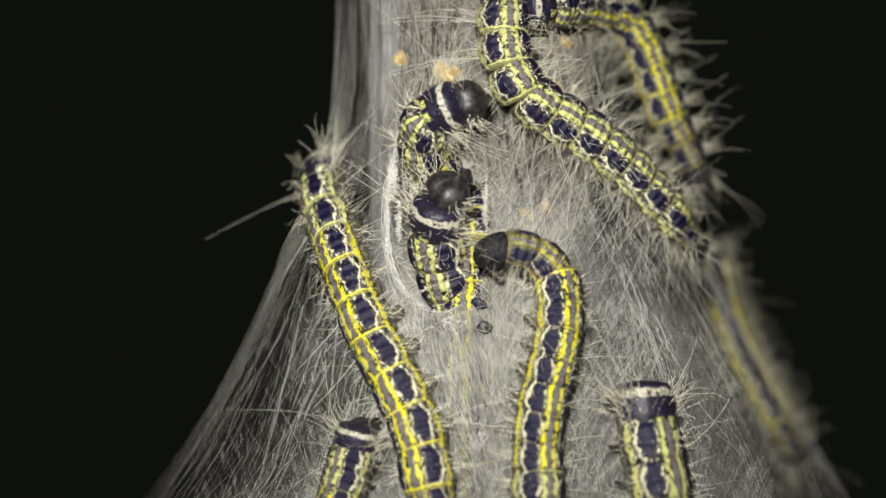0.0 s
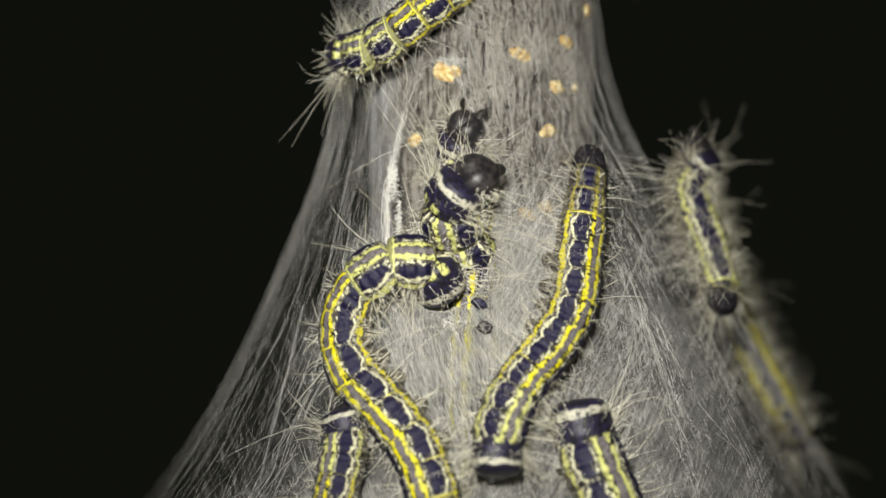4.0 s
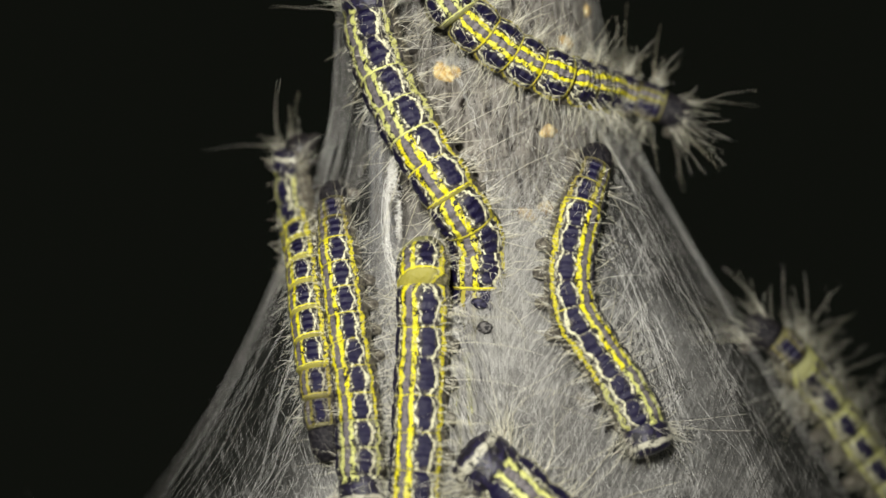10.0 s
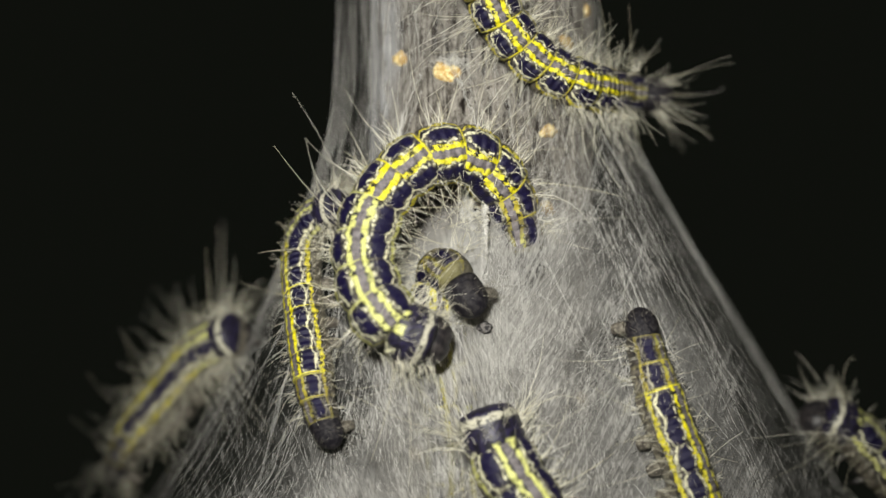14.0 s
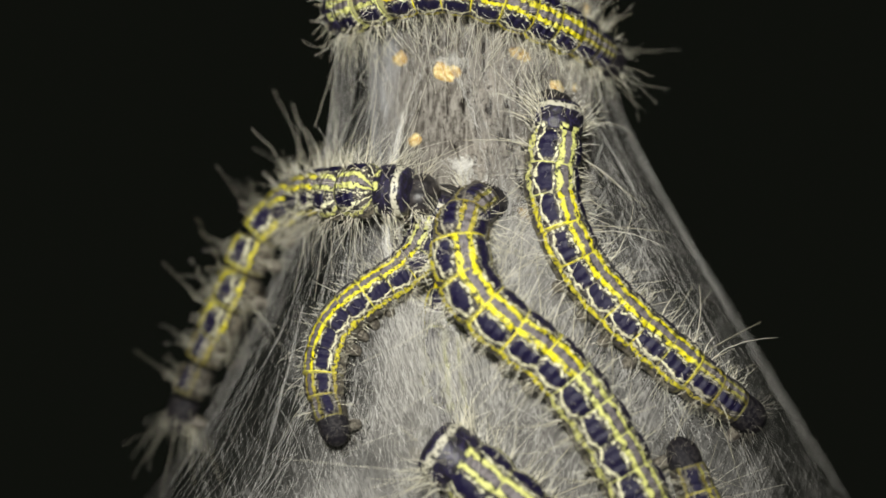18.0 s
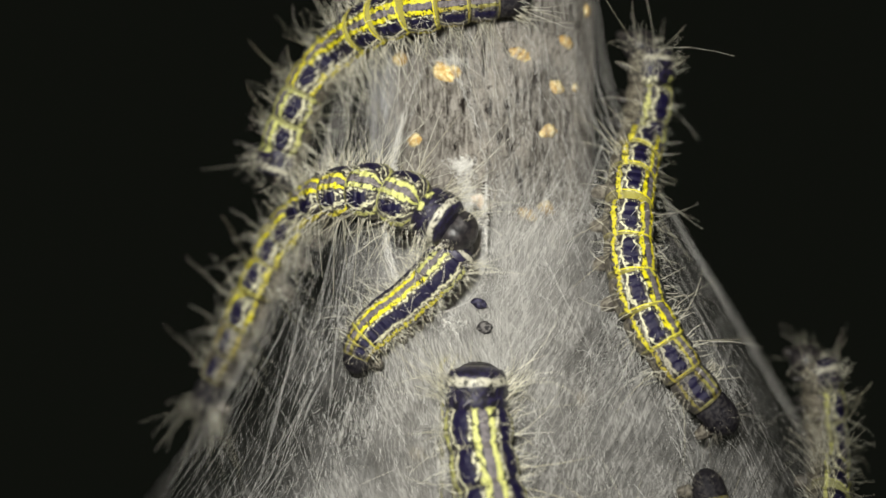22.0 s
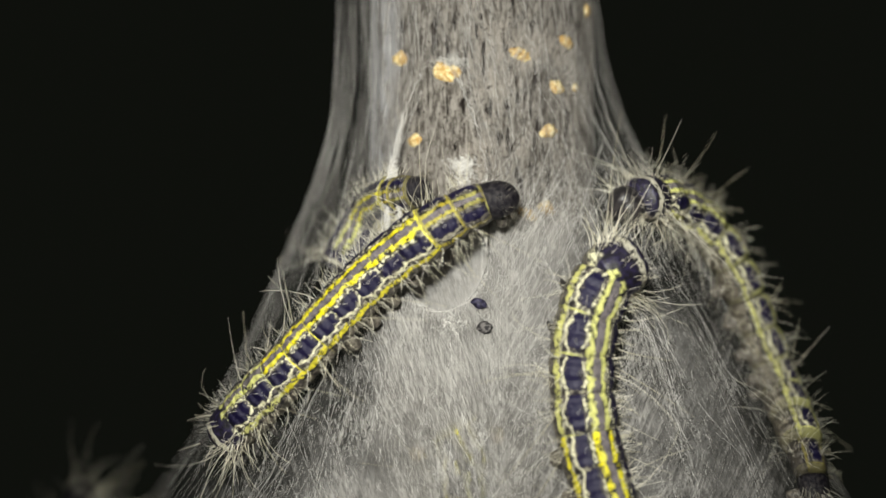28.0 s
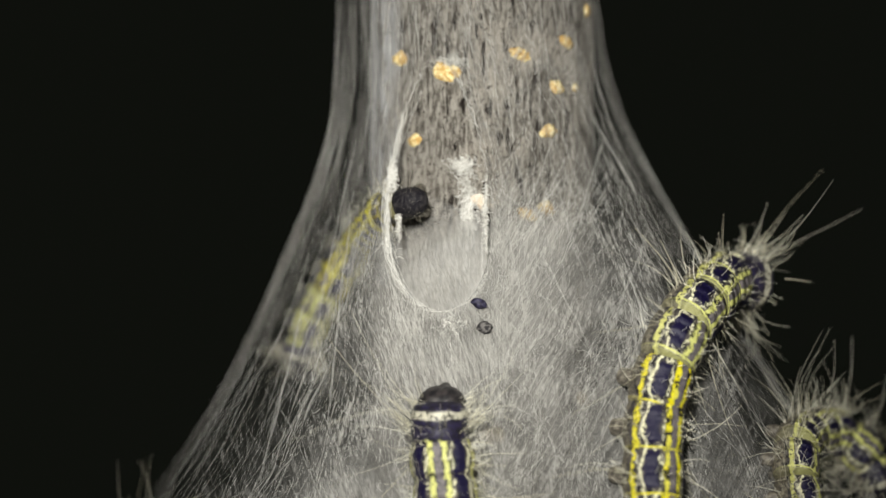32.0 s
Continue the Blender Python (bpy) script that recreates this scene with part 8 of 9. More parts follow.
    crawl("long bright yellow-striped caterpillar with a dark tail crossing the tent", 1.2, 1.18, 10, -12, 0.7, 4, 1,
          (0, (58.5, -9.0, -60.9), (60.1, -10.1, -64.7), (61.8, -11.1, -68.4), (63.5, -12.2, -72.1), (65.2, -13.3, -75.8), (66.9, -14.3, -79.5), (68.6, -15.3, -83.3), (70.3, -16.4, -87.0), (71.9, -17.4, -90.7), (73.6, -18.4, -94.4)),
          (10, (56.6, 3.4, -43.8), (59.1, 2.8, -48.0), (61.7, 2.4, -52.3), (64.3, 2.1, -56.5), (66.9, 1.7, -60.8), (69.5, 1.4, -65.0), (72.1, 1.0, -69.3), (74.7, 0.6, -73.5), (77.3, 0.3, -77.7), (79.9, -0.1, -82.0)),
          (12, (48.5, 5.4, -26.2), (51.4, 5.0, -30.3), (54.2, 4.5, -34.4), (56.8, 4.0, -38.7), (59.5, 3.5, -43.0), (62.1, 3.1, -47.4), (64.7, 2.7, -51.7), (67.3, 2.2, -56.0), (69.9, 1.8, -60.3), (72.5, 1.4, -64.6)),
          (13, (45.3, 5.3, -18.0), (48.2, 5.9, -22.2), (51.2, 5.4, -26.3), (54.2, 5.0, -30.4), (57.3, 4.5, -34.6), (60.3, 4.0, -38.7), (63.3, 3.6, -42.8), (66.3, 3.1, -46.9), (69.3, 2.6, -51.1), (72.3, 2.2, -55.2)),
          (14, (40.4, 4.3, -17.9), (44.9, 5.3, -20.1), (48.2, 5.7, -24.0), (51.6, 5.3, -28.0), (54.9, 4.8, -31.9), (58.3, 4.3, -35.8), (61.7, 3.9, -39.7), (65.0, 3.4, -43.6), (68.4, 3.0, -47.6), (71.7, 2.5, -51.5)),
          (14.5, (39.8, 4.5, -15.8), (43.7, 5.3, -19.2), (47.5, 5.8, -22.6), (50.8, 5.4, -26.5), (54.2, 4.9, -30.5), (57.5, 4.5, -34.4), (60.9, 4.0, -38.3), (64.3, 3.6, -42.2), (67.6, 3.1, -46.1), (71.0, 2.6, -50.0)),
          (16.5, (11.2, -10.2, -1.4), (16.4, -8.8, -2.5), (20.8, -7.1, -5.7), (24.7, -6.3, -9.7), (28.7, -5.4, -13.5), (32.7, -3.2, -16.8), (36.7, -0.8, -20.0), (40.7, 1.7, -23.0), (44.9, 4.1, -26.0), (48.9, 2.6, -29.1)),
          (17, (9.0, -7.2, 8.5), (12.3, -7.4, 4.6), (15.4, -7.0, 0.6), (18.8, -6.4, -3.2), (22.2, -6.5, -7.1), (25.7, -6.2, -10.7), (29.4, -5.4, -14.2), (32.9, -3.7, -17.6), (36.3, -2.3, -21.1), (39.8, -1.1, -24.6)),
          (18, (12.2, -3.7, 16.4), (11.6, -5.2, 11.6), (11.1, -6.3, 6.7), (12.2, -7.7, 2.0), (14.5, -7.8, -2.5), (17.8, -8.3, -6.4), (21.5, -8.2, -9.8), (25.4, -7.6, -13.0), (29.4, -6.4, -15.8), (33.4, -4.7, -18.5)),
          (19, (13.9, -1.7, 19.8), (13.0, -3.5, 14.7), (12.3, -4.8, 9.6), (12.7, -6.6, 4.5), (14.2, -7.2, -0.7), (17.2, -7.9, -5.1), (20.9, -8.2, -9.1), (24.9, -7.8, -12.7), (29.1, -6.8, -15.9), (33.4, -4.7, -18.5)),
          (20, (7.3, -4.9, 19.6), (9.4, -4.9, 14.7), (10.7, -5.4, 9.6), (12.0, -6.6, 4.6), (14.3, -7.0, -0.2), (17.3, -7.7, -4.5), (20.9, -7.9, -8.5), (24.9, -7.5, -12.1), (28.9, -6.6, -15.4), (33.0, -5.1, -18.5)),
          (20.5, (12.9, -2.8, 18.3), (11.0, -4.7, 13.9), (11.1, -5.5, 8.9), (12.2, -6.9, 4.1), (14.3, -7.2, -0.6), (17.1, -7.9, -4.9), (20.6, -8.2, -8.7), (24.3, -7.9, -12.3), (28.3, -7.1, -15.5), (32.4, -5.5, -18.1)),
          (21, (19.1, 5.0, 18.1), (16.6, 0.0, 16.6), (14.3, -2.9, 12.5), (13.6, -5.2, 7.3), (14.3, -6.5, 1.7), (16.6, -7.5, -3.4), (20.0, -8.1, -8.0), (24.1, -8.0, -12.0), (28.5, -7.1, -15.6), (33.0, -5.2, -18.6)),
          (21.5, (20.0, 5.1, 22.2), (17.9, 3.2, 17.5), (16.4, -0.7, 13.6), (15.5, -3.6, 8.9), (15.5, -5.3, 3.5), (16.9, -6.7, -1.9), (19.3, -7.9, -6.8), (22.7, -8.4, -11.3), (27.0, -7.8, -15.0), (31.2, -6.8, -18.6)),
          (22, (22.7, 5.1, 23.8), (22.7, 5.3, 18.1), (21.9, 5.6, 12.8), (20.6, 1.4, 9.1), (19.6, -2.4, 5.1), (19.3, -4.6, -0.0), (20.1, -6.7, -5.2), (22.7, -7.7, -10.1), (26.0, -8.2, -14.6), (29.9, -7.9, -18.8)),
          (22.5, (15.7, 1.7, 25.4), (17.9, 5.1, 22.0), (17.9, 2.7, 16.8), (18.0, -0.1, 11.8), (18.3, -2.5, 6.6), (19.0, -4.1, 1.2), (20.5, -5.9, -4.0), (22.9, -7.1, -9.1), (25.6, -8.1, -14.0), (29.2, -8.2, -18.4)),
          (23, (7.0, -4.4, 25.0), (10.8, -3.0, 21.4), (12.9, -2.3, 16.4), (14.8, -3.0, 11.2), (17.0, -3.2, 6.1), (18.6, -4.4, 1.1), (20.0, -6.2, -4.0), (21.9, -7.6, -9.0), (24.7, -8.4, -13.7), (28.0, -8.8, -18.1)),
          (24, (3.3, -4.7, 32.5), (4.7, -4.8, 27.8), (6.6, -4.1, 23.3), (8.7, -3.6, 18.9), (10.7, -4.0, 14.4), (12.9, -3.9, 10.0), (15.1, -4.2, 5.6), (17.3, -5.1, 1.3), (19.2, -6.2, -3.1), (21.3, -7.2, -7.5)),
          (25, (1.3, -3.1, 34.7), (2.7, -4.9, 30.2), (4.4, -4.8, 25.5), (6.6, -4.0, 20.9), (8.7, -4.1, 16.3), (10.9, -4.4, 11.7), (13.1, -4.5, 7.1), (15.3, -5.3, 2.7), (17.5, -6.4, -1.8), (19.5, -7.6, -6.3)),
          (25.5, (-13.5, 3.1, 21.0), (-9.3, -0.6, 20.6), (-4.6, -3.4, 19.9), (0.5, -5.2, 18.7), (5.6, -5.3, 16.5), (9.8, -4.7, 12.9), (12.9, -4.9, 8.3), (15.8, -4.7, 3.6), (18.5, -5.7, -1.2), (21.1, -6.6, -6.1)),
          (27.5, (-19.8, -1.6, -12.6), (-17.2, -3.3, -9.0), (-14.4, -4.3, -5.2), (-11.3, -5.3, -1.7), (-7.9, -6.3, 1.4), (-4.0, -7.2, 4.0), (0.2, -8.4, 5.8), (4.7, -9.1, 7.1), (9.3, -8.3, 7.7), (13.9, -7.0, 7.5)),
          (28, (-23.8, -2.7, -21.1), (-20.8, -4.2, -17.7), (-17.7, -5.8, -14.4), (-14.6, -7.2, -11.1), (-11.4, -7.8, -7.5), (-8.2, -8.3, -4.0), (-4.7, -9.0, -0.8), (-1.0, -10.0, 2.0), (3.2, -9.8, 4.3), (7.8, -9.3, 5.5)),
          (28.5, (-30.7, 4.5, -25.4), (-27.3, 2.1, -22.1), (-23.9, -0.4, -18.8), (-20.6, -2.9, -15.5), (-17.1, -5.1, -12.1), (-13.5, -6.9, -8.6), (-9.5, -8.0, -5.2), (-5.3, -8.9, -2.0), (-1.2, -10.0, 1.2), (3.8, -10.3, 2.9)),
          (29, (-41.2, 4.6, -33.8), (-38.9, 5.2, -28.6), (-33.8, 4.7, -26.0), (-29.2, 2.1, -23.8), (-25.1, -1.4, -21.7), (-21.5, -5.1, -19.4), (-17.5, -6.2, -15.5), (-14.2, -7.3, -10.9), (-10.2, -8.4, -6.9), (-5.1, -10.0, -4.8)),
          (29.5, (-48.7, 4.0, -38.3), (-44.2, 4.5, -34.9), (-39.7, 4.7, -31.5), (-35.2, 4.1, -28.2), (-30.4, 3.5, -25.2), (-26.6, 0.4, -22.4), (-23.0, -2.4, -19.2), (-19.3, -4.5, -15.4), (-15.3, -5.9, -11.7), (-10.6, -8.0, -9.2)),
          (30, (-53.9, 5.3, -44.1), (-49.5, 5.8, -40.2), (-45.2, 6.3, -36.4), (-40.8, 6.6, -32.5), (-36.2, 6.4, -28.9), (-31.4, 5.1, -26.0), (-27.3, 2.1, -23.2), (-23.4, -0.7, -20.0), (-19.0, -3.8, -17.6), (-14.2, -7.0, -16.7)),
          (31, (-62.7, 6.0, -46.8), (-58.0, 6.4, -43.2), (-53.2, 6.9, -39.7), (-48.5, 7.3, -36.1), (-43.8, 7.8, -32.5), (-38.7, 7.1, -29.5), (-33.2, 7.8, -27.8), (-29.1, 4.0, -25.9), (-24.9, 0.2, -24.3), (-20.4, -3.5, -22.8)),
          (32, (-53.5, 8.2, -45.0), (-48.4, 8.7, -41.2), (-43.0, 8.1, -37.8), (-37.6, 8.0, -34.9), (-33.7, 4.7, -31.5), (-30.4, -0.2, -33.5), (-27.6, -4.9, -36.8), (-24.9, -9.6, -40.2), (-22.3, -14.3, -43.7), (-19.6, -19.0, -47.1)))
    crawl("grey-haired caterpillar with yellow side line on the tent's edge", 1.1, 1.08, 11, -18, 1, 12, 2,
          (0, (68.2, 1.4, -64.7), (68.9, 0.1, -68.4), (68.9, -2.9, -70.9), (68.7, -6.1, -73.2), (69.0, -8.6, -76.4), (69.3, -10.9, -79.7), (69.7, -13.3, -83.0), (70.0, -15.6, -86.3), (70.4, -17.9, -89.6), (70.7, -20.2, -92.9)),
          (19, (42.0, -10.5, -40.4), (42.4, -12.5, -43.8), (42.9, -14.4, -47.2), (43.4, -16.2, -50.7), (44.0, -17.7, -54.2), (44.6, -19.2, -57.8), (45.2, -20.8, -61.4), (45.8, -22.3, -65.0), (46.4, -23.8, -68.5), (47.0, -25.3, -72.1)),
          (21, (39.7, -2.7, -26.2), (39.9, -4.8, -30.0), (39.7, -7.5, -33.4), (39.6, -10.2, -36.9), (39.6, -12.4, -40.7), (39.6, -14.5, -44.5), (39.7, -16.7, -48.3), (39.7, -18.8, -52.1), (39.7, -21.0, -55.9), (39.7, -23.1, -59.7)),
          (21.5, (41.6, 4.2, -18.9), (41.8, 4.1, -23.3), (41.2, 0.2, -26.4), (40.6, -3.6, -29.4), (40.3, -6.6, -33.3), (40.0, -9.4, -37.3), (39.8, -12.2, -41.4), (39.6, -14.9, -45.5), (39.3, -17.7, -49.6), (39.1, -20.5, -53.7)),
          (22, (40.6, 4.0, -10.5), (41.6, 4.9, -15.6), (42.1, 5.8, -20.9), (41.9, 3.6, -24.6), (40.8, -1.0, -26.9), (40.1, -4.6, -30.8), (39.4, -8.0, -34.8), (38.8, -11.4, -39.0), (38.1, -14.7, -43.1), (37.5, -18.0, -47.2)),
          (22.5, (37.0, 4.1, -8.6), (39.3, 4.9, -13.3), (40.6, 5.6, -18.5), (41.3, 5.0, -23.1), (40.3, 0.2, -24.9), (39.7, -3.6, -28.7), (39.2, -6.9, -32.8), (38.8, -10.2, -37.0), (38.3, -13.4, -41.2), (37.9, -16.7, -45.4)),
          (23, (33.6, 4.2, -7.9), (37.4, 5.1, -11.3), (39.8, 5.6, -16.0), (40.7, 4.6, -21.0), (40.2, 0.6, -24.5), (39.0, -3.7, -27.3), (38.0, -7.2, -31.1), (37.0, -10.5, -35.1), (36.0, -13.8, -39.2), (35.0, -17.1, -43.2)),
          (24, (30.4, 4.0, 1.3), (34.1, 4.8, -1.8), (35.5, 5.3, -6.5), (35.8, 5.0, -11.4), (36.1, 2.5, -15.6), (37.0, -0.2, -19.7), (38.4, -1.9, -24.1), (38.8, -4.5, -28.2), (38.8, -7.4, -32.2), (38.9, -10.2, -36.3)),
          (25, (28.6, 4.4, 7.2), (30.2, 5.1, 2.7), (31.3, 4.8, -2.1), (32.5, 5.3, -6.7), (33.1, 2.4, -10.5), (34.9, 1.3, -14.7), (37.0, 0.4, -19.0), (38.5, -1.3, -23.4), (39.6, -3.2, -27.7), (40.5, -5.5, -31.9)),
          (25.5, (32.0, 4.1, 3.5), (32.9, 4.8, -1.1), (33.0, 4.4, -5.9), (33.6, 3.7, -10.6), (34.9, 1.6, -14.7), (36.9, 0.4, -18.9), (38.4, -1.5, -23.0), (39.3, -3.2, -27.3), (39.9, -5.7, -31.4), (40.4, -8.3, -35.4)),
          (27.5, (19.0, -4.3, 4.7), (22.6, -0.2, 5.1), (26.2, 3.9, 4.2), (29.9, 5.8, 1.1), (32.5, 5.5, -3.8), (34.4, 5.7, -8.9), (36.3, 5.1, -13.9), (37.9, 2.7, -18.6), (39.2, -0.2, -23.1), (39.8, -3.0, -27.7)),
          (28, (19.3, -4.0, 4.8), (22.7, 0.3, 5.3), (26.6, 3.9, 4.1), (30.3, 5.7, 0.7), (32.8, 5.5, -4.2), (34.7, 5.6, -9.3), (36.5, 5.1, -14.3), (38.0, 2.4, -18.9), (38.9, -0.8, -23.2), (39.3, -3.7, -27.9)),
          (28.5, (16.3, -4.6, 7.7), (20.5, -0.9, 7.8), (23.8, 3.6, 6.6), (27.5, 6.1, 3.6), (30.6, 5.8, -1.1), (33.1, 5.7, -6.2), (35.2, 5.8, -11.4), (37.1, 3.9, -16.3), (38.3, 0.6, -20.8), (39.4, -1.8, -25.7)),
          (29, (25.0, 4.8, 13.4), (28.3, 5.6, 10.0), (30.5, 6.1, 5.6), (32.3, 6.0, 1.1), (33.8, 5.5, -3.5), (35.1, 5.3, -8.2), (36.3, 5.8, -12.9), (36.8, 2.7, -16.6), (37.4, -0.3, -20.4), (38.2, -3.1, -24.4)),
          (29.5, (28.3, 4.2, 4.4), (31.7, 5.1, 3.0), (33.1, 5.6, -0.5), (34.1, 5.5, -4.2), (34.8, 5.3, -7.9), (35.9, 5.9, -11.5), (36.6, 4.5, -14.9), (36.9, 1.8, -17.6), (37.5, -0.4, -20.7), (38.3, -2.4, -23.9)),
          (30, (44.2, 5.9, -11.2), (42.2, 5.4, -8.2), (39.7, 4.8, -5.5), (36.4, 4.3, -5.2), (35.7, 4.7, -8.6), (36.1, 4.8, -12.3), (36.7, 3.7, -15.7), (37.1, 1.3, -18.5), (37.6, -1.1, -21.3), (38.2, -3.1, -24.4)),
          (31, (51.9, 3.8, -39.9), (50.3, 4.4, -34.9), (48.8, 5.0, -30.0), (47.4, 5.6, -25.0), (45.4, 5.6, -20.2), (42.7, 5.1, -15.8), (38.5, 4.9, -14.1), (36.4, 1.8, -17.1), (36.0, -2.2, -20.3), (36.9, -4.8, -24.7)),
          (32, (49.0, 5.2, -28.6), (47.1, 5.6, -23.6), (43.0, 4.9, -20.4), (39.2, 1.7, -20.3), (37.0, -3.0, -21.5), (36.7, -5.9, -25.9), (36.9, -9.0, -30.3), (37.0, -12.1, -34.7), (37.2, -15.2, -39.1), (37.3, -18.3, -43.5)))
    crawl("dark-collared caterpillar coming up the skirt of the tent", 1.25, 1.39, 12, 0, 1, 6, 1,
          (0, (0.8, -29.8, -48.4), (1.4, -31.2, -52.5), (1.9, -32.7, -56.5), (2.5, -34.1, -60.6), (3.1, -35.5, -64.7), (3.6, -36.9, -68.8), (4.2, -38.4, -72.9), (4.7, -39.8, -77.0), (5.3, -41.2, -81.1), (5.9, -42.7, -85.2)),
          (27, (0.3, -23.8, -37.2), (0.9, -26.0, -41.3), (1.4, -28.4, -45.0), (2.0, -30.2, -49.3), (2.6, -31.7, -53.7), (3.2, -33.2, -58.0), (3.8, -34.8, -62.4), (4.4, -36.3, -66.8), (5.0, -37.8, -71.2), (5.5, -39.3, -75.6)),
          (31, (-0.2, -19.3, -28.0), (0.4, -21.4, -32.4), (0.9, -23.8, -36.5), (1.5, -25.7, -40.9), (2.2, -27.5, -45.4), (2.8, -29.4, -49.9), (3.4, -31.2, -54.4), (4.0, -33.0, -58.9), (4.6, -34.8, -63.4), (5.2, -36.6, -67.9)),
          (31.5, (-0.5, -16.9, -23.0), (0.1, -19.0, -27.5), (0.7, -21.3, -31.8), (1.3, -23.4, -36.3), (1.9, -25.3, -40.9), (2.5, -27.3, -45.5), (3.1, -29.3, -50.0), (3.8, -31.3, -54.6), (4.4, -33.2, -59.2), (5.0, -35.2, -63.7)),
          (32, (-0.4, -14.6, -13.9), (-0.2, -15.3, -18.9), (0.3, -17.3, -23.7), (0.7, -19.5, -28.4), (1.1, -21.7, -33.1), (1.6, -23.9, -37.8), (2.0, -26.1, -42.5), (2.5, -28.3, -47.2), (2.9, -30.5, -51.9), (3.4, -32.7, -56.6)))
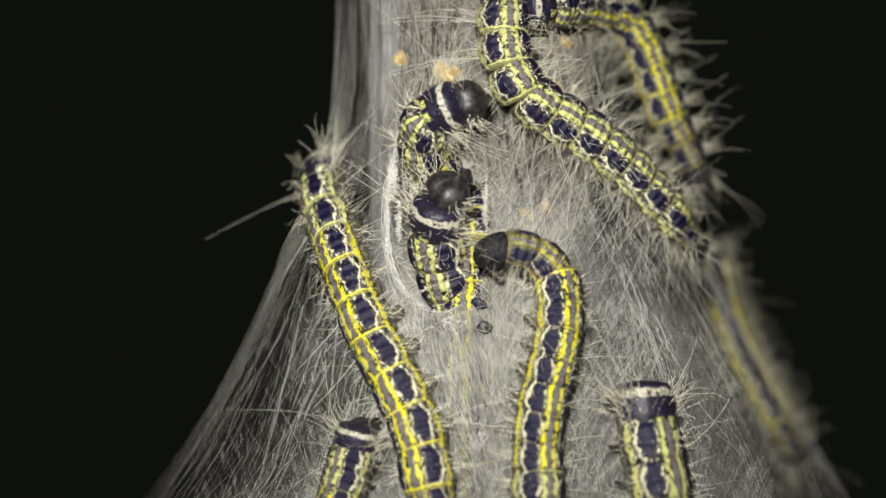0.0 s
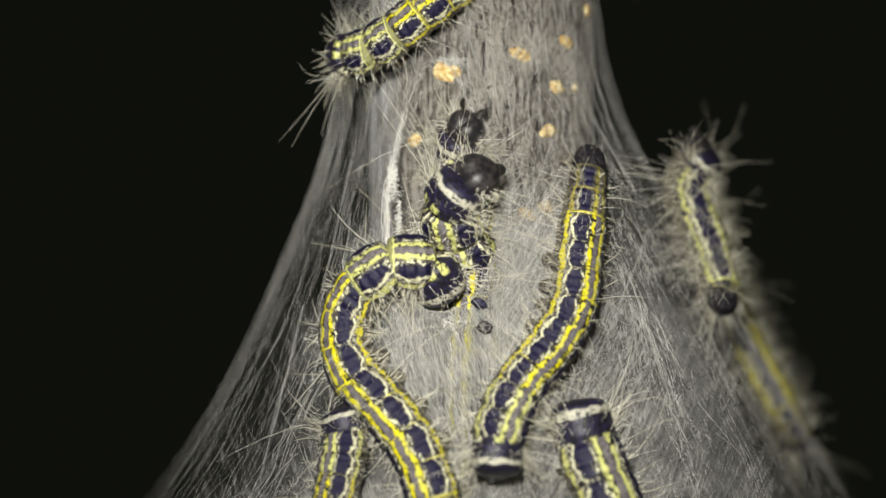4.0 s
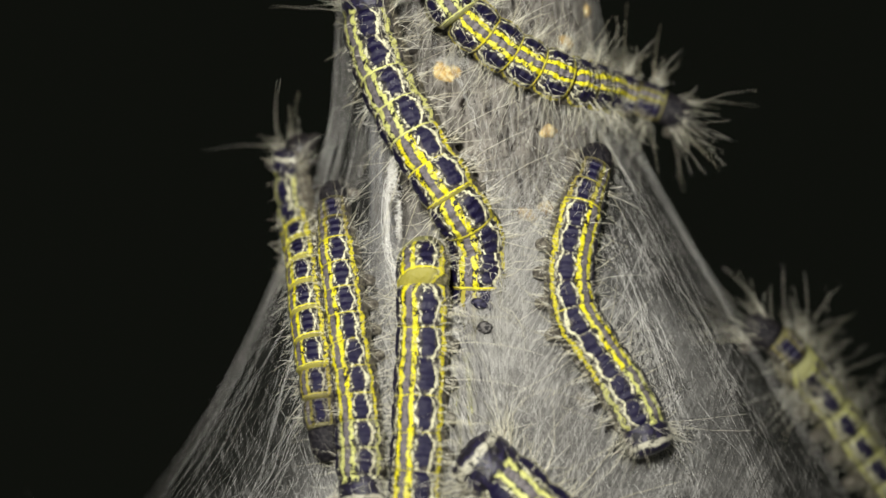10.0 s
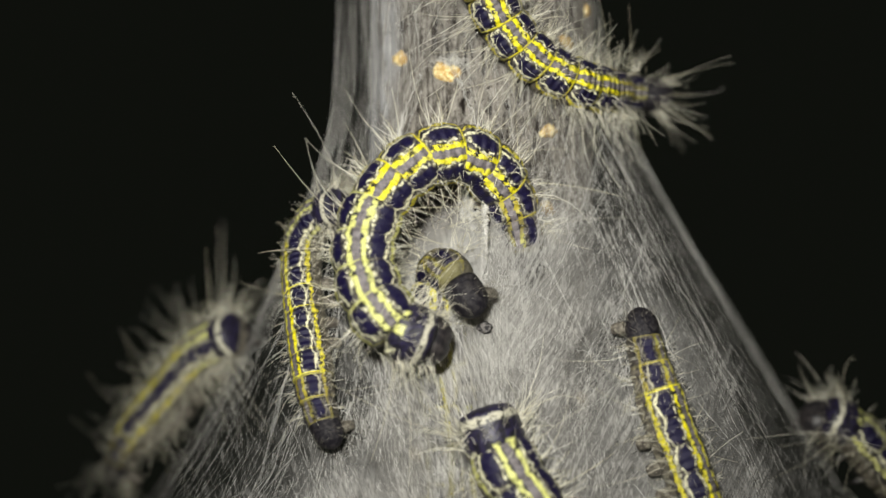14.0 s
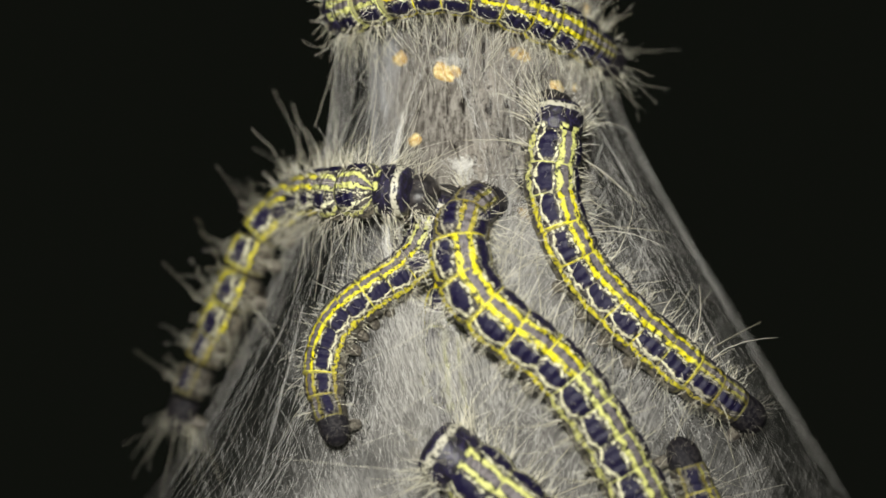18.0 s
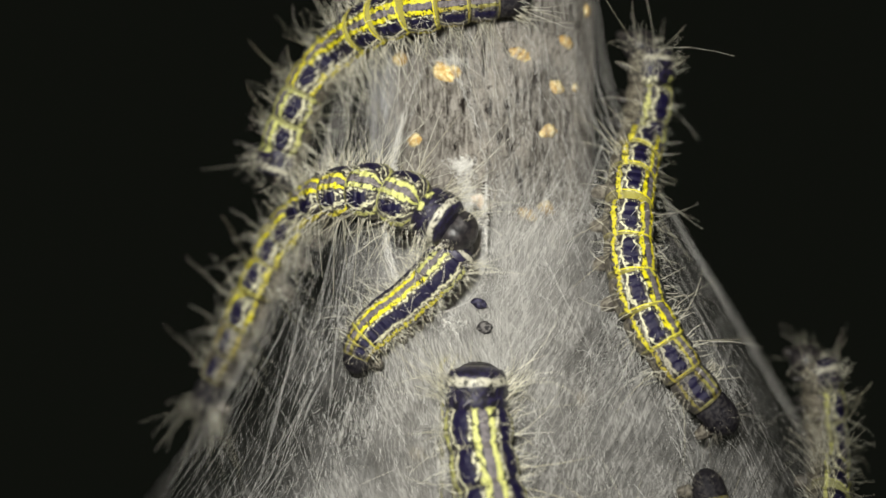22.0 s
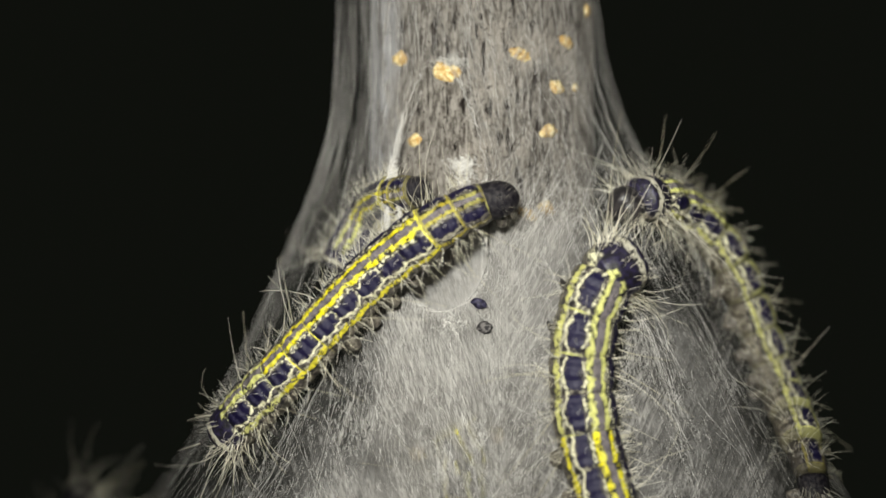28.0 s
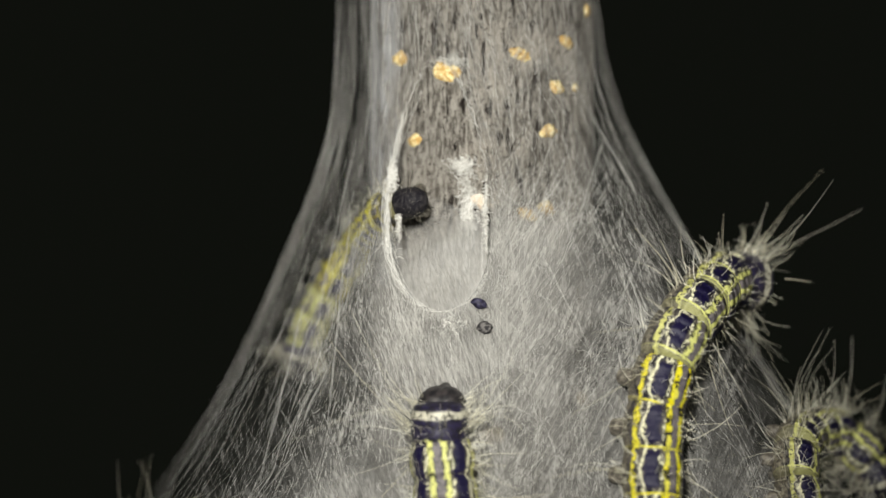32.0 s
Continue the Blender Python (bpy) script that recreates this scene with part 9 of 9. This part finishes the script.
    crawl("slim caterpillar with white wavy lines crawling down the trunk", 1.03, 0.96, 13, -10, 0.5, 4, 1,
          (0, (16.0, 5.4, 71.3), (16.3, 6.3, 75.6), (16.6, 6.9, 80.0), (16.9, 7.0, 84.4), (17.2, 7.0, 88.8), (17.5, 7.0, 93.2), (17.7, 7.0, 97.6), (18.0, 7.0, 102.0), (18.3, 7.0, 106.5), (18.6, 7.0, 110.9)),
          (2, (5.7, -2.6, 39.5), (8.3, -1.8, 43.4), (11.3, -0.2, 46.7), (13.6, 2.5, 49.5), (16.8, 3.5, 52.9), (20.0, 4.3, 56.3), (23.2, 5.0, 59.7), (26.5, 5.7, 63.1), (29.7, 6.3, 66.5), (33.0, 7.0, 69.8)),
          (3, (-4.3, -2.4, 21.3), (-2.4, -2.8, 25.5), (0.2, -3.5, 28.9), (3.3, -2.7, 32.3), (6.1, -1.1, 35.6), (9.0, 0.5, 39.0), (11.8, 2.1, 42.3), (14.6, 3.8, 45.7), (17.4, 5.4, 49.0), (20.2, 7.0, 52.4)),
          (3.5, (-13.0, 5.1, 23.4), (-9.9, 1.3, 24.0), (-5.9, -1.5, 24.9), (-1.4, -2.7, 26.4), (2.9, -3.5, 28.7), (6.6, -1.7, 31.4), (10.3, 0.4, 34.1), (13.9, 2.6, 36.7), (17.5, 4.8, 39.4), (21.1, 7.0, 42.0)),
          (5.5, (-5.5, -5.3, 4.9), (-8.5, -1.9, 6.7), (-9.2, 0.3, 11.1), (-10.2, 2.9, 15.2), (-11.2, 5.7, 19.0), (-9.9, 3.6, 22.9), (-6.9, 0.4, 25.0), (-2.7, -2.0, 26.1), (1.7, -3.0, 27.9), (6.1, -2.6, 30.1)),
          (6, (-6.1, -6.9, -0.2), (-8.4, -4.2, 1.5), (-9.6, -2.0, 4.5), (-10.3, 0.1, 7.7), (-10.8, 2.1, 11.1), (-11.0, 4.0, 14.5), (-10.7, 4.3, 18.4), (-9.3, 2.7, 21.7), (-7.1, 0.5, 24.0), (-4.1, -1.4, 25.8)),
          (7, (-6.9, -7.6, -3.1), (-7.9, -4.6, 1.0), (-9.6, -1.7, 5.0), (-11.4, 2.0, 8.2), (-13.1, 5.2, 12.0), (-13.7, 7.0, 16.7), (-12.7, 7.3, 21.8), (-10.1, 4.9, 25.0), (-7.3, 0.8, 26.4), (-3.7, -1.6, 29.2)),
          (8, (-7.7, -8.5, -6.4), (-8.2, -5.7, -2.2), (-8.9, -3.5, 2.3), (-10.3, -0.5, 6.2), (-11.7, 3.1, 9.4), (-12.8, 5.9, 13.4), (-13.0, 7.1, 18.3), (-11.6, 6.2, 23.1), (-9.0, 2.9, 25.7), (-5.9, -0.4, 27.9)),
          (9, (-7.4, -13.0, -17.1), (-8.0, -10.2, -13.1), (-8.7, -8.1, -8.7), (-9.6, -5.8, -4.4), (-10.4, -3.5, -0.1), (-11.1, -0.9, 4.1), (-11.9, 2.3, 7.7), (-12.6, 5.1, 11.7), (-13.3, 6.9, 16.2), (-13.6, 6.9, 21.2)),
          (10, (-7.6, -16.5, -26.3), (-8.0, -14.5, -22.5), (-8.2, -12.6, -18.7), (-8.6, -10.7, -14.8), (-9.2, -8.8, -11.0), (-9.8, -6.9, -7.2), (-10.4, -4.9, -3.4), (-11.0, -2.8, 0.3), (-11.5, -0.4, 3.9), (-12.0, 2.0, 7.4)),
          (11, (-7.1, -22.2, -36.8), (-7.2, -20.3, -33.3), (-7.3, -18.4, -29.8), (-7.4, -16.6, -26.2), (-7.4, -14.8, -22.6), (-7.3, -13.1, -19.0), (-7.1, -11.6, -15.3), (-7.1, -10.0, -11.7), (-7.4, -8.4, -8.0), (-7.5, -7.0, -4.3)),
          (12, (-2.3, -29.4, -48.8), (-2.8, -27.6, -45.5), (-3.3, -25.8, -42.3), (-3.8, -24.0, -39.1), (-4.3, -22.2, -35.9), (-4.7, -20.4, -32.6), (-5.1, -18.7, -29.4), (-5.4, -17.0, -26.1), (-5.9, -15.3, -22.8), (-6.5, -13.6, -19.5)),
          (13, (-1.0, -29.7, -49.4), (-1.6, -28.0, -46.2), (-2.2, -26.3, -42.9), (-2.9, -24.5, -39.8), (-3.5, -22.7, -36.6), (-4.0, -20.9, -33.4), (-4.4, -19.2, -30.1), (-4.8, -17.5, -26.9), (-5.2, -15.9, -23.6), (-5.6, -14.2, -20.3)),
          (14, (-0.2, -29.4, -48.5), (-0.8, -27.7, -45.3), (-1.5, -25.9, -42.2), (-2.1, -24.2, -39.0), (-2.7, -22.4, -35.9), (-3.0, -20.7, -32.6), (-3.4, -22.0, -35.2), (-3.6, -23.8, -38.4), (-3.8, -25.5, -41.6), (-4.0, -27.2, -44.9)),
          (32, (3.7, -34.1, -61.6), (3.2, -33.0, -58.6), (2.6, -31.9, -55.5), (2.0, -30.8, -52.4), (1.5, -29.7, -49.3), (1.1, -28.4, -46.3), (0.5, -29.2, -48.7), (0.1, -30.4, -51.8), (-0.2, -31.5, -54.9), (-0.5, -32.7, -58.0)))

motions()
